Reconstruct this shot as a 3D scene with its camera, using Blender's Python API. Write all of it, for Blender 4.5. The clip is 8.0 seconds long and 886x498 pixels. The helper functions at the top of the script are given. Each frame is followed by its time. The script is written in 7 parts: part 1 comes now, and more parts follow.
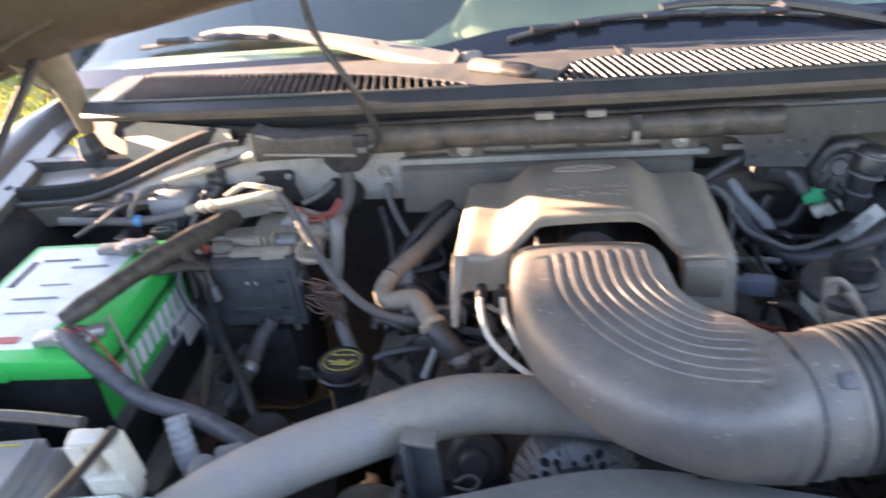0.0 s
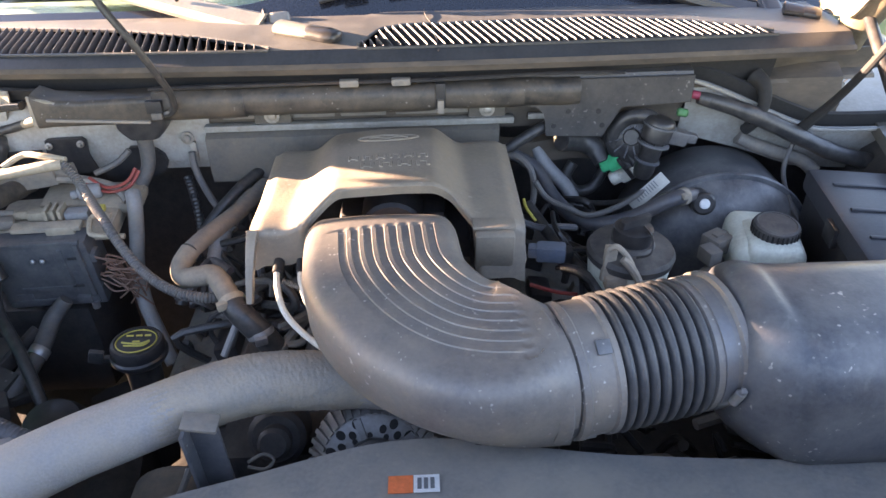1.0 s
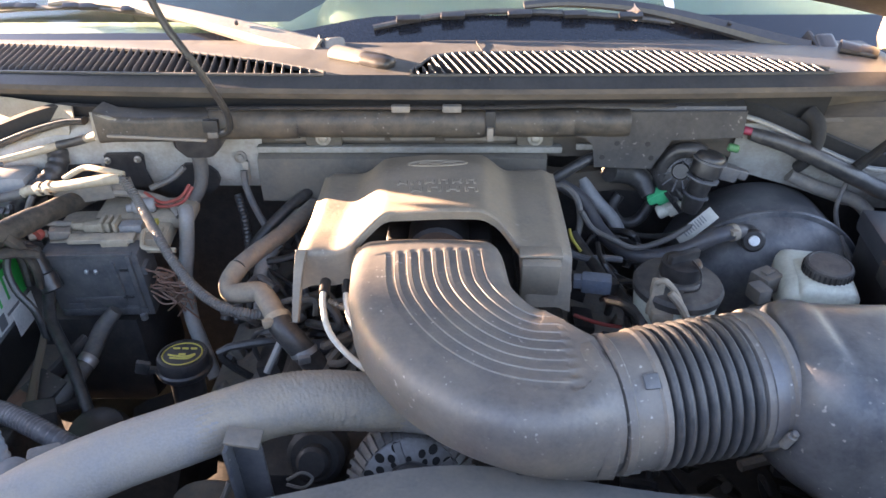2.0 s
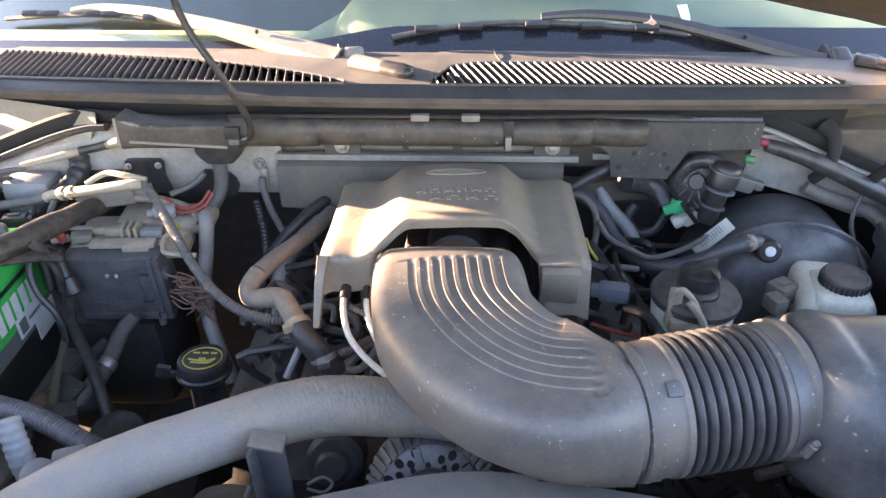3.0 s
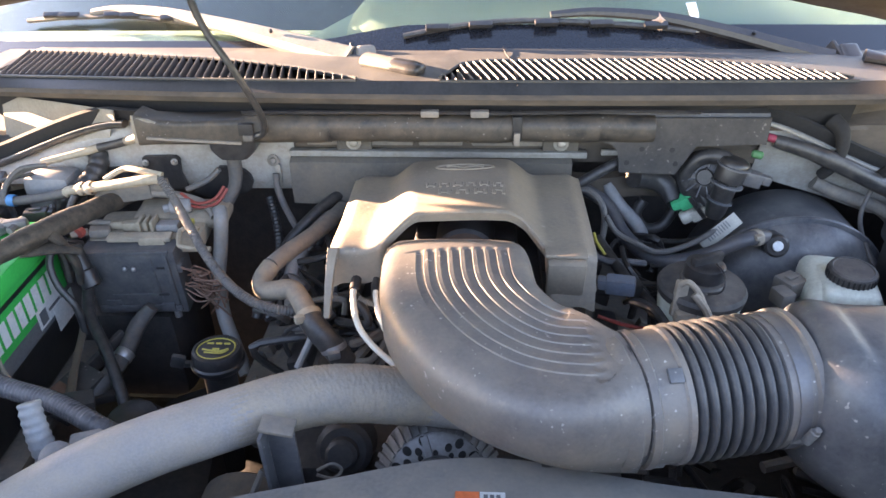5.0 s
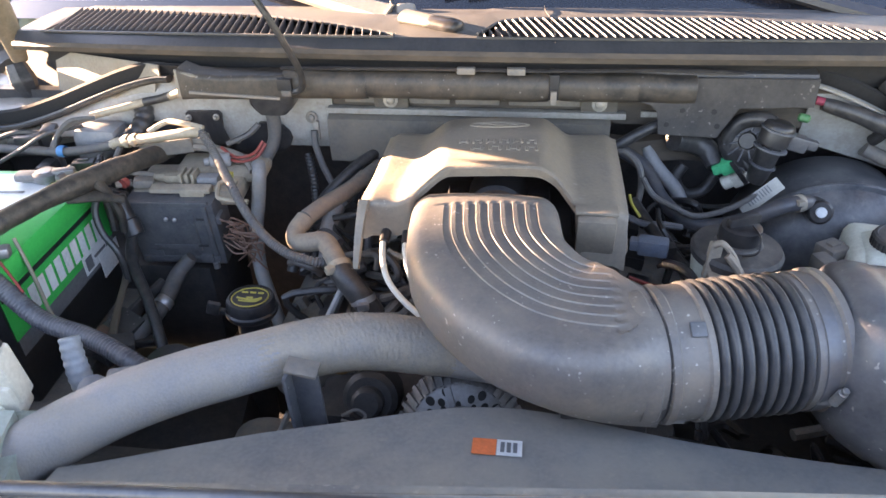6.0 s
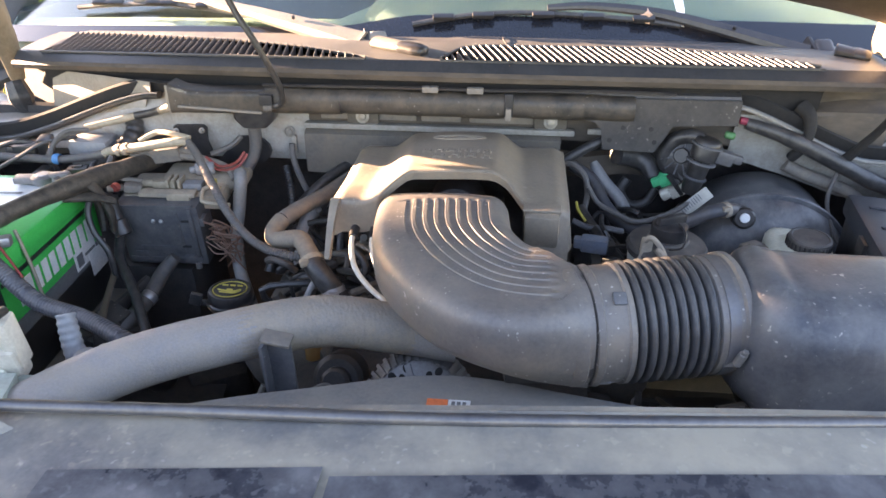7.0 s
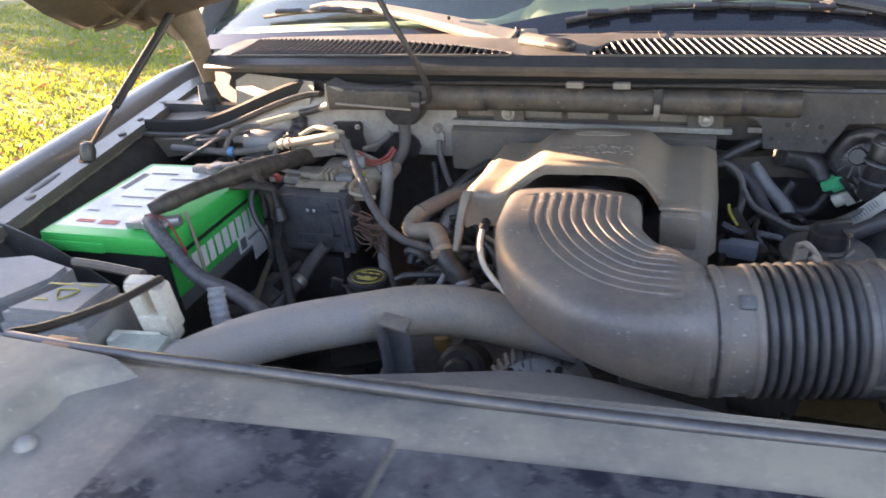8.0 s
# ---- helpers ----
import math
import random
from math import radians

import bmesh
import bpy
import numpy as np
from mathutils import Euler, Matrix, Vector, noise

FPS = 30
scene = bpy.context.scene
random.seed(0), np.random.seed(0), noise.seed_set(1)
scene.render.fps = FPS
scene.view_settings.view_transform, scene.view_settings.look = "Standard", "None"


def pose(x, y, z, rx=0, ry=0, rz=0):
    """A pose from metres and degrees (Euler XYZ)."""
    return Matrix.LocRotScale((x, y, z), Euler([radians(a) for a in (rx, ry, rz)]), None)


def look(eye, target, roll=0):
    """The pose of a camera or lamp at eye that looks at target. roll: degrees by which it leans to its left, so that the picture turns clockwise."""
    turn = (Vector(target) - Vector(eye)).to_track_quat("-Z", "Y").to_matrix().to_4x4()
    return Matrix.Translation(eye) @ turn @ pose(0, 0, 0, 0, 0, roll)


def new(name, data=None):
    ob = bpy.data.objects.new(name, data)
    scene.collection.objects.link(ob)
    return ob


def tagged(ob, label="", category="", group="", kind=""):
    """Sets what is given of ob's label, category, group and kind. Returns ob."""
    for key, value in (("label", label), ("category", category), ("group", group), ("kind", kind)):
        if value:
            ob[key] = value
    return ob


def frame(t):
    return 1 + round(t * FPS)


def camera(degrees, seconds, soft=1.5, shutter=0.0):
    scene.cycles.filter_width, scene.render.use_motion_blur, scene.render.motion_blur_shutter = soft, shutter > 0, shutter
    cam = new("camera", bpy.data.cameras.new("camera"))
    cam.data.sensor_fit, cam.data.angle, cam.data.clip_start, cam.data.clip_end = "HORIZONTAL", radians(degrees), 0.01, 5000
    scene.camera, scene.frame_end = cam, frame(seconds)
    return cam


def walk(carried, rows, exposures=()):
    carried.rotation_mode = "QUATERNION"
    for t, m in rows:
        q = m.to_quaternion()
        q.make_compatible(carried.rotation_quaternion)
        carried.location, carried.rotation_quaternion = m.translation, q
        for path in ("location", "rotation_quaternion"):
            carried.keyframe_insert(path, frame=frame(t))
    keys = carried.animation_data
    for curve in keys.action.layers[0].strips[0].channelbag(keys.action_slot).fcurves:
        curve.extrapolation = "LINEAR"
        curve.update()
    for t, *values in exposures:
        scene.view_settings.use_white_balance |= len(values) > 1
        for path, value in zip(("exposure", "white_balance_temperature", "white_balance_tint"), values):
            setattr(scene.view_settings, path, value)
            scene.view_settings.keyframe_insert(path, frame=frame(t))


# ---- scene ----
# The camera and its way round the open engine bay
cam = camera(62.9, 8.0, shutter=0.5)
PATH = [
    (0, (0.061, -0.14, 1.414), (-0.247, 1.56, 0.407), -6.4),
    (0.5, (0.13, -0.128, 1.42), (0.025, 1.535, 0.313), -3.3),
    (1, (0.139, -0.12, 1.42), (0.185, 1.53, 0.292), -1.2),
    (1.5, (0.136, -0.12, 1.42), (0.117, 1.552, 0.322), -1.4),
    (3, (0.109, -0.13, 1.423), (0.05, 1.575, 0.379), -0.3),
    (3.5, (0.112, -0.128, 1.421), (0.066, 1.571, 0.367), -0.2),
    (4, (0.113, -0.133, 1.42), (0.08, 1.579, 0.387), 0.9),
    (5.5, (0.124, -0.156, 1.417), (-0.033, 1.547, 0.381), -2.2),
    (6, (0.141, -0.162, 1.397), (-0.094, 1.503, 0.315), -1.8),
    (6.5, (0.174, -0.184, 1.394), (-0.105, 1.497, 0.347), -1.2),
    (7, (0.173, -0.269, 1.397), (-0.006, 1.463, 0.412), -0.2),
    (7.5, (0.175, -0.288, 1.381), (-0.348, 1.414, 0.469), -4.3),
    (8, (0.236, -0.259, 1.373), (-0.428, 1.378, 0.435), -5.2),
]
walk(cam, [(t, look(eye, target, roll)) for t, eye, target, roll in PATH],
     exposures=[(0, 4.94, 6520, 31), (3, 5.10, 6660, 31), (5.5, 5.13, 6740, 31), (6.5, 5.14, 6860, 32), (7, 4.99, 6920, 32), (8, 4.61, 6860, 32)])

# Late-afternoon sun from behind the passenger side, clear sky
SUN_FROM = Vector((-0.90, 0.265, 0.123)).normalized()
world = bpy.data.worlds.new("sky")
scene.world = world
world.use_nodes = True
wn = world.node_tree
sky = wn.nodes.new("ShaderNodeTexSky")
sky.sky_type, sky.sun_disc = "NISHITA", False
sky.sun_elevation = math.asin(SUN_FROM.z)
sky.sun_rotation = math.atan2(SUN_FROM.x, SUN_FROM.y)
sky.altitude, sky.air_density, sky.dust_density = 200, 1.0, 0.6
wn.links.new(sky.outputs[0], wn.nodes["Background"].inputs[0])
wn.nodes["Background"].inputs[1].default_value = 0.052
sun = new("sun", bpy.data.lights.new("sun", "SUN"))
sun.data.energy, sun.data.angle, sun.data.color = 3.6, radians(0.5), (1.0, 0.75, 0.46)
sun.matrix_world = look(SUN_FROM * 20, (0, 0, 0))


# ---- building helpers ----
def finish(name, bm, mat, angle=38):
    bmesh.ops.recalc_face_normals(bm, faces=bm.faces)
    me = bpy.data.meshes.new(name)
    bm.to_mesh(me)
    bm.free()
    me.shade_smooth()
    me.set_sharp_from_angle(angle=radians(angle))
    me.materials.append(mat)
    return me


def part(name, bm, mat, parent=None, label="", angle=38):
    ob = new(name, finish(name, bm, mat, angle))
    ob.parent = parent
    return tagged(ob, label)


def thing(name, label, category, at=(0, 0, 0), group="", kind=""):
    ob = new(name)
    ob.empty_display_size = 0.02
    ob.location = at
    return tagged(ob, label, category, group, kind)


def whole(name, bm, mat, label, category, kind="", group="", angle=38):
    ob = new(name, finish(name, bm, mat, angle))
    return tagged(ob, label, category, group, kind)


def own(parent):
    """Keeps the parts of a thing where they were built."""
    for o in parent.children:
        o.matrix_parent_inverse = Matrix.Translation(parent.location).inverted()


def sm(a, b, x):
    t = min(1, max(0, (x - a) / (b - a)))
    return t * t * (3 - 2 * t)


def mk():
    return bmesh.new()


def rotm(rx=0, ry=0, rz=0):
    return Euler([radians(a) for a in (rx, ry, rz)]).to_matrix().to_4x4()


def box(bm, c, s, rot=(0, 0, 0), bevel=0.0, seg=2, taper=0.0):
    m = Matrix.Translation(c) @ rotm(*rot) @ Matrix.Diagonal((s[0], s[1], s[2], 1))
    vs = bmesh.ops.create_cube(bm, size=1, matrix=Matrix())["verts"]
    for v in vs:
        if taper and v.co.z < 0:
            v.co.x *= 1 - taper
            v.co.y *= 1 - taper
        v.co = m @ v.co
    if bevel:
        es = list({e for v in vs for e in v.link_edges})
        bmesh.ops.bevel(bm, geom=es, offset=bevel, segments=seg, affect="EDGES", profile=0.6)
    return bm


def ring_loft(bm, rings, caps=True, loop=True):
    vs = [[bm.verts.new(p) for p in r] for r in rings]
    n = len(vs[0])
    for a, b in zip(vs, vs[1:]):
        for i in range(n if loop else n - 1):
            j = (i + 1) % n
            bm.faces.new((a[i], a[j], b[j], b[i]))
    if caps and loop:
        bm.faces.new(vs[0][::-1])
        bm.faces.new(vs[-1])
    return vs


def spline(pts, res=6):
    p = [Vector(q) for q in pts]
    if len(p) == 2:
        return [p[0].lerp(p[1], i / res) for i in range(res + 1)]
    out = []
    for i in range(len(p) - 1):
        a, b, c, d = p[max(i - 1, 0)], p[i], p[i + 1], p[min(i + 2, len(p) - 1)]
        for k in range(res):
            t = k / res
            out.append(0.5 * ((2 * b) + (c - a) * t + (2 * a - 5 * b + 4 * c - d) * t * t + (3 * b - a - 3 * c + d) * t ** 3))
    out.append(p[-1])
    return out


def tube(bm, pts, r, seg=12, res=6, caps=True, rib=None, wob=0.0, flat=1.0):
    """A hose along pts; r: a radius or one a point; rib: (pitch, depth) of corrugation."""
    line = spline(pts, res)
    rr = [r] * len(pts) if isinstance(r, (int, float)) else list(r)
    n = len(line)
    if rib:
        length = sum((b - a).length for a, b in zip(line, line[1:]))
        line = spline(pts, max(res, int(4 * length / rib[0] / max(1, len(pts) - 1))))
        n = len(line)
    rings, up, run = [], None, 0.0
    for i, q in enumerate(line):
        d = (line[min(i + 1, n - 1)] - line[max(i - 1, 0)]).normalized()
        if up is None:
            up = d.orthogonal().normalized()
            if abs(d.z) < 0.9:
                up = (Vector((0, 0, 1)) - d * d.z).normalized()
        up = (up - d * up.dot(d)).normalized()
        side = d.cross(up)
        f = i / (n - 1) * (len(rr) - 1)
        k = min(int(f), len(rr) - 2)
        rad = rr[k] + (rr[k + 1] - rr[k]) * (f - k)
        if i:
            run += (q - line[i - 1]).length
        if rib:
            rad += rib[1] * math.sin(2 * math.pi * run / rib[0])
        if wob:
            rad *= 1 + wob * noise.noise(q * 40)
        rings.append([q + rad * (up * math.cos(a) * flat + side * math.sin(a)) for a in (2 * math.pi * s / seg for s in range(seg))])
    ring_loft(bm, rings, caps)
    return bm


def lathe(bm, profile, origin, axis=(0, 0, 1), seg=32, caps=True):
    """profile: (radius, height) up the axis."""
    z = Vector(axis).normalized()
    x = z.orthogonal().normalized()
    y = z.cross(x)
    o = Vector(origin)
    rings = [[o + z * h + (x * math.cos(a) + y * math.sin(a)) * r for a in (2 * math.pi * s / seg for s in range(seg))] for r, h in profile]
    ring_loft(bm, rings, caps)
    return bm


def cyl(bm, a, b, r, r2=None, seg=16, edge=0.0):
    a, b = Vector(a), Vector(b)
    h = (b - a).length
    r2 = r if r2 is None else r2
    e = min(edge, h / 3)
    prof = [(r, 0), (r2, h)] if not e else [(r - e, 0), (r, e), (r2, h - e), (r2 - e, h)]
    return lathe(bm, prof, a, b - a, seg)


def rrect(w, h, r, n=4):
    out = []
    for cx, cy, a0 in ((w / 2 - r, h / 2 - r, 0), (-w / 2 + r, h / 2 - r, 90), (-w / 2 + r, -h / 2 + r, 180), (w / 2 - r, -h / 2 + r, 270)):
        for k in range(n + 1):
            a = radians(a0 + 90 * k / n)
            out.append((cx + r * math.cos(a), cy + r * math.sin(a)))
    return out


def slab(bm, outline, m, thick, bevel=0.0):
    """A flat plate: outline in the plane of m, thickness along its z."""
    lo = [bm.verts.new(m @ Vector((x, y, 0))) for x, y in outline]
    hi = [bm.verts.new(m @ Vector((x, y, thick))) for x, y in outline]
    n = len(lo)
    bm.faces.new(lo[::-1])
    top = bm.faces.new(hi)
    for i in range(n):
        bm.faces.new((lo[i], lo[(i + 1) % n], hi[(i + 1) % n], hi[i]))
    if bevel:
        bmesh.ops.bevel(bm, geom=list(top.edges), offset=bevel, segments=2, affect="EDGES")
    return bm


def sheet(bm, rows, thick):
    """A curved sheet of metal from a grid of points, with thickness."""
    vs = [[bm.verts.new(p) for p in r] for r in rows]
    fs = [bm.faces.new((a[i], a[i + 1], b[i + 1], b[i])) for a, b in zip(vs, vs[1:]) for i in range(len(a) - 1)]
    bmesh.ops.recalc_face_normals(bm, faces=fs)
    bmesh.ops.solidify(bm, geom=fs, thickness=thick)
    return bm


def rough_up(bm, amp, scale):
    for v in bm.verts:
        v.co += noise.noise_vector(v.co * scale) * amp
    return bm


# ---- materials ----
def material(name, base, rough=0.6, metal=0.0, second=None, dust=0.0, dust_col=(0.20, 0.165, 0.125), grain=0.09, scale=14.0,
             fine=220.0, bump=0.15, fine_bump=0.1, coat=0.0, streak=None, vary=0.0, spec=0.5, flecks=0.0):
    """A surface with stains at a large scale, grain at a small one, settled dust and fine relief."""
    m = bpy.data.materials.new(name)
    m.use_nodes = True
    nt = m.node_tree
    bs = nt.nodes["Principled BSDF"]
    geo = nt.nodes.new("ShaderNodeTexCoord")
    mp = nt.nodes.new("ShaderNodeMapping")
    nt.links.new(geo.outputs["Object"], mp.inputs[0])
    if streak:
        mp.inputs["Scale"].default_value = streak

    def nz(sc, det=4.0, ro=0.55):
        n = nt.nodes.new("ShaderNodeTexNoise")
        n.inputs["Scale"].default_value, n.inputs["Detail"].default_value, n.inputs["Roughness"].default_value = sc, det, ro
        nt.links.new(mp.outputs[0], n.inputs["Vector"])
        return n.outputs["Fac"]

    def ramp(src, lo, hi):
        r = nt.nodes.new("ShaderNodeMapRange")
        r.inputs[1].default_value, r.inputs[2].default_value = lo, hi
        nt.links.new(src, r.inputs[0])
        return r.outputs[0]

    def mix(f, a, b):
        x = nt.nodes.new("ShaderNodeMix")
        x.data_type = "RGBA"
        if isinstance(f, float):
            x.inputs[0].default_value = f
        else:
            nt.links.new(f, x.inputs[0])
        for s, v in ((6, a), (7, b)):
            if isinstance(v, tuple):
                x.inputs[s].default_value = (*v, 1)
            else:
                nt.links.new(v, x.inputs[s])
        return x.outputs[2]

    big, small = nz(scale), nz(fine, 3.0)
    second = second or tuple(c * (1 - grain * 1.6) for c in base)
    col = mix(ramp(big, 0.38, 0.66), base, second)
    col = mix(ramp(small, 0.35, 0.75), col, tuple(min(1, c * (1 + grain * 1.5) + 0.004) for c in base))
    if flecks:
        spot = nt.nodes.new("ShaderNodeMath")
        spot.operation = "MULTIPLY"
        nt.links.new(ramp(nz(170.0, 1.0, 0.4), 0.70, 0.76), spot.inputs[0])
        nt.links.new(ramp(nz(21.0, 2.0, 0.5), 0.44, 0.60), spot.inputs[1])
        gain = nt.nodes.new("ShaderNodeMath")
        gain.operation = "MULTIPLY"
        nt.links.new(spot.outputs[0], gain.inputs[0])
        gain.inputs[1].default_value = flecks
    if vary:
        info = nt.nodes.new("ShaderNodeObjectInfo")
        col = mix(ramp(info.outputs["Random"], 0.0, 1.0 / vary), col, tuple(c * 0.55 for c in base))
    r_in = None
    if dust:
        patch, speck = nz(scale * 2.3, 6.0, 0.7), nz(fine * 0.45, 2.0, 0.6)
        f = nt.nodes.new("ShaderNodeMath")
        f.operation = "MULTIPLY_ADD"
        nt.links.new(ramp(patch, 0.36, 0.66), f.inputs[0])
        f.inputs[1].default_value = dust
        sp = nt.nodes.new("ShaderNodeMath")
        sp.operation = "MULTIPLY"
        nt.links.new(ramp(speck, 0.62, 0.70), sp.inputs[0])
        sp.inputs[1].default_value = dust * 0.35
        nt.links.new(sp.outputs[0], f.inputs[2])
        f.use_clamp = True
        col = mix(f.outputs[0], col, dust_col)
        if flecks:
            col = mix(gain.outputs[0], col, (0.44, 0.42, 0.39))
        rr = nt.nodes.new("ShaderNodeMapRange")
        rr.inputs[3].default_value, rr.inputs[4].default_value = rough, min(1.0, rough + 0.22)
        nt.links.new(f.outputs[0], rr.inputs[0])
        r_in = rr.outputs[0]
    else:
        rr = nt.nodes.new("ShaderNodeMapRange")
        rr.inputs[3].default_value, rr.inputs[4].default_value = max(0.02, rough - 0.08), min(1.0, rough + 0.12)
        nt.links.new(big, rr.inputs[0])
        r_in = rr.outputs[0]
    nt.links.new(r_in, bs.inputs["Roughness"])
    nt.links.new(col, bs.inputs["Base Color"])
    bs.inputs["Metallic"].default_value = metal
    bs.inputs["Specular IOR Level"].default_value = spec
    bs.inputs["Coat Weight"].default_value = coat
    bs.inputs["Coat Roughness"].default_value = 0.08
    if bump or fine_bump:
        b1 = nt.nodes.new("ShaderNodeBump")
        b1.inputs["Strength"].default_value, b1.inputs["Distance"].default_value = bump, 0.004
        nt.links.new(big, b1.inputs["Height"])
        b2 = nt.nodes.new("ShaderNodeBump")
        b2.inputs["Strength"].default_value, b2.inputs["Distance"].default_value = fine_bump, 0.0008
        nt.links.new(small, b2.inputs["Height"])
        nt.links.new(b1.outputs[0], b2.inputs["Normal"])
        nt.links.new(b2.outputs[0], bs.inputs["Normal"])
    return m


M_PAINT = material("champagne_paint", (0.112, 0.106, 0.091), 0.40, 0.3, dust=0.45, dust_col=(0.155, 0.139, 0.115), coat=0.3, grain=0.08, scale=9, bump=0.03, fine_bump=0.03, flecks=0.3)
M_PRIMER = material("bay_paint", (0.36, 0.36, 0.345), 0.5, 0.0, dust=0.5, dust_col=(0.19, 0.16, 0.12), grain=0.08, bump=0.05)
M_HOODIN = material("hood_underside", (0.105, 0.078, 0.045), 0.5, 0.1, dust=0.5, dust_col=(0.075, 0.056, 0.034), grain=0.12, coat=0.15)
M_HINGE = material("hinge_paint", (0.22, 0.185, 0.13), 0.45, 0.1, dust=0.5, dust_col=(0.13, 0.105, 0.07), coat=0.2)
M_COWL = material("cowl_plastic", (0.055, 0.056, 0.058), 0.45, dust=0.55, dust_col=(0.118, 0.112, 0.10), scale=9, fine_bump=0.2)
M_SLAT = material("slat_plastic", (0.036, 0.039, 0.046), 0.5, dust=0.35, dust_col=(0.13, 0.12, 0.105), scale=20)
M_DUCT = material("duct_plastic", (0.124, 0.118, 0.118), 0.38, dust=0.6, dust_col=(0.265, 0.230, 0.19), scale=7, fine_bump=0.25, flecks=0.9)
M_COVER = material("cover_plastic", (0.185, 0.160, 0.132), 0.5, dust=0.65, dust_col=(0.30, 0.25, 0.19), scale=8, fine_bump=0.35, flecks=0.35)
M_BLACK = material("black_plastic", (0.018, 0.018, 0.021), 0.30, dust=0.4, dust_col=(0.08, 0.073, 0.065), scale=18)
M_BOX = material("airbox_plastic", (0.066, 0.072, 0.086), 0.30, dust=0.5, dust_col=(0.19, 0.19, 0.192), scale=10, fine_bump=0.2, flecks=0.8)
M_DIRTY = material("grimy_metal", (0.165, 0.157, 0.147), 0.62, 0.15, dust=0.55, dust_col=(0.29, 0.245, 0.195), scale=30, bump=0.5)
# Dark metal with the shade of the lower bay put into its colour.
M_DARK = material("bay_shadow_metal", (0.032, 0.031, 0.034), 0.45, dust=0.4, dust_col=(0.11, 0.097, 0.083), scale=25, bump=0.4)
M_PEBBLE = material("pebbled_rubber", (0.27, 0.255, 0.235), 0.55, dust=0.5, dust_col=(0.46, 0.37, 0.265), scale=16, fine=420, fine_bump=0.6)
M_HOSE = material("hose_rubber", (0.265, 0.265, 0.275), 0.5, dust=0.45, dust_col=(0.42, 0.35, 0.265), scale=9, fine=420, fine_bump=0.6)
M_RUBBER = material("rubber", (0.020, 0.021, 0.024), 0.34, dust=0.45, dust_col=(0.11, 0.102, 0.094), scale=30)
M_TAN = material("dusty_hose", (0.25, 0.22, 0.18), 0.65, dust=0.7, dust_col=(0.42, 0.35, 0.26), scale=25)
M_CABLE = material("grey_loom", (0.075, 0.075, 0.08), 0.55, dust=0.5, dust_col=(0.16, 0.138, 0.11), scale=40)
M_CREAM = material("cream_cable", (0.33, 0.285, 0.215), 0.6, dust=0.5, dust_col=(0.20, 0.168, 0.125), scale=35)
M_ROD = material("rod_steel", (0.09, 0.095, 0.11), 0.32, 0.5, dust=0.4, dust_col=(0.2, 0.19, 0.18))
M_STEEL = material("steel", (0.38, 0.38, 0.39), 0.45, 0.8, grain=0.1, scale=40)
M_ZINC = material("dull_zinc", (0.34, 0.33, 0.31), 0.5, 0.7, dust=0.4, scale=40)
M_ALU = material("cast_aluminium", (0.22, 0.22, 0.225), 0.5, 0.4, dust=0.45, dust_col=(0.17, 0.15, 0.125), scale=30, bump=0.3)
M_GREEN = material("green_battery_plastic", (0.006, 0.44, 0.085), 0.35, grain=0.05, fine_bump=0.08, bump=0.03)
M_BATT = material("black_battery_case", (0.012, 0.012, 0.013), 0.35, dust=0.2, dust_col=(0.09, 0.08, 0.07))
M_LABEL = material("label_white", (0.70, 0.72, 0.72), 0.35, grain=0.04, second=(0.52, 0.55, 0.57), scale=30, bump=0.02, fine_bump=0.02)
M_LABELGREY = material("label_grey", (0.13, 0.14, 0.15), 0.4, grain=0.1, bump=0.02)
M_INK = material("ink_black", (0.02, 0.02, 0.022), 0.5, bump=0.0, fine_bump=0.05)
M_REDINK = material("ink_red", (0.45, 0.05, 0.03), 0.45, bump=0.0, fine_bump=0.05)
M_ORANGE = material("ink_orange", (0.70, 0.17, 0.06), 0.5, bump=0.0, fine_bump=0.05)
M_RED = material("red_plastic", (0.26, 0.03, 0.025), 0.5, dust=0.25)
M_PINK = material("red_cap", (0.33, 0.045, 0.08), 0.5)
M_GREENC = material("green_connector", (0.03, 0.42, 0.19), 0.4, grain=0.1)
M_LIME = material("green_cap", (0.03, 0.17, 0.06), 0.5, dust=0.3)
M_BLUE = material("blue_clip", (0.06, 0.22, 0.45), 0.4)
M_YELLOW = material("yellow_ink", (0.42, 0.36, 0.06), 0.5, dust=0.2, bump=0.0)
M_WHITE = material("off_white_plastic", (0.66, 0.64, 0.56), 0.45, dust=0.3, dust_col=(0.36, 0.32, 0.25), scale=25)
M_TRANSL = material("reservoir_plastic", (0.66, 0.69, 0.60), 0.35, bump=0.04, fine_bump=0.03, dust=0.2, dust_col=(0.40, 0.37, 0.29), scale=15)
M_LGREY = material("grey_plastic", (0.20, 0.21, 0.228), 0.5, dust=0.45, dust_col=(0.37, 0.33, 0.28), scale=12)
M_SHROUD = material("shroud_plastic", (0.18, 0.18, 0.18), 0.55, dust=0.75, dust_col=(0.29, 0.27, 0.235), scale=6, fine_bump=0.2)
M_PANEL = material("sight_shield", (0.135, 0.138, 0.142), 0.42, dust=0.95, dust_col=(0.33, 0.305, 0.25), scale=3.5, fine_bump=0.15, flecks=0.5)
# The film's bluish dust colour stands in for reflected sky.
M_TAPE = material("black_gloss_film", (0.016, 0.020, 0.032), 0.22, dust=0.85, dust_col=(0.17, 0.178, 0.195), scale=6, bump=0.04)
M_INSUL = material("insulation_mat", (0.085, 0.08, 0.073), 0.85, dust=0.6, dust_col=(0.155, 0.13, 0.10), scale=10, bump=0.6)
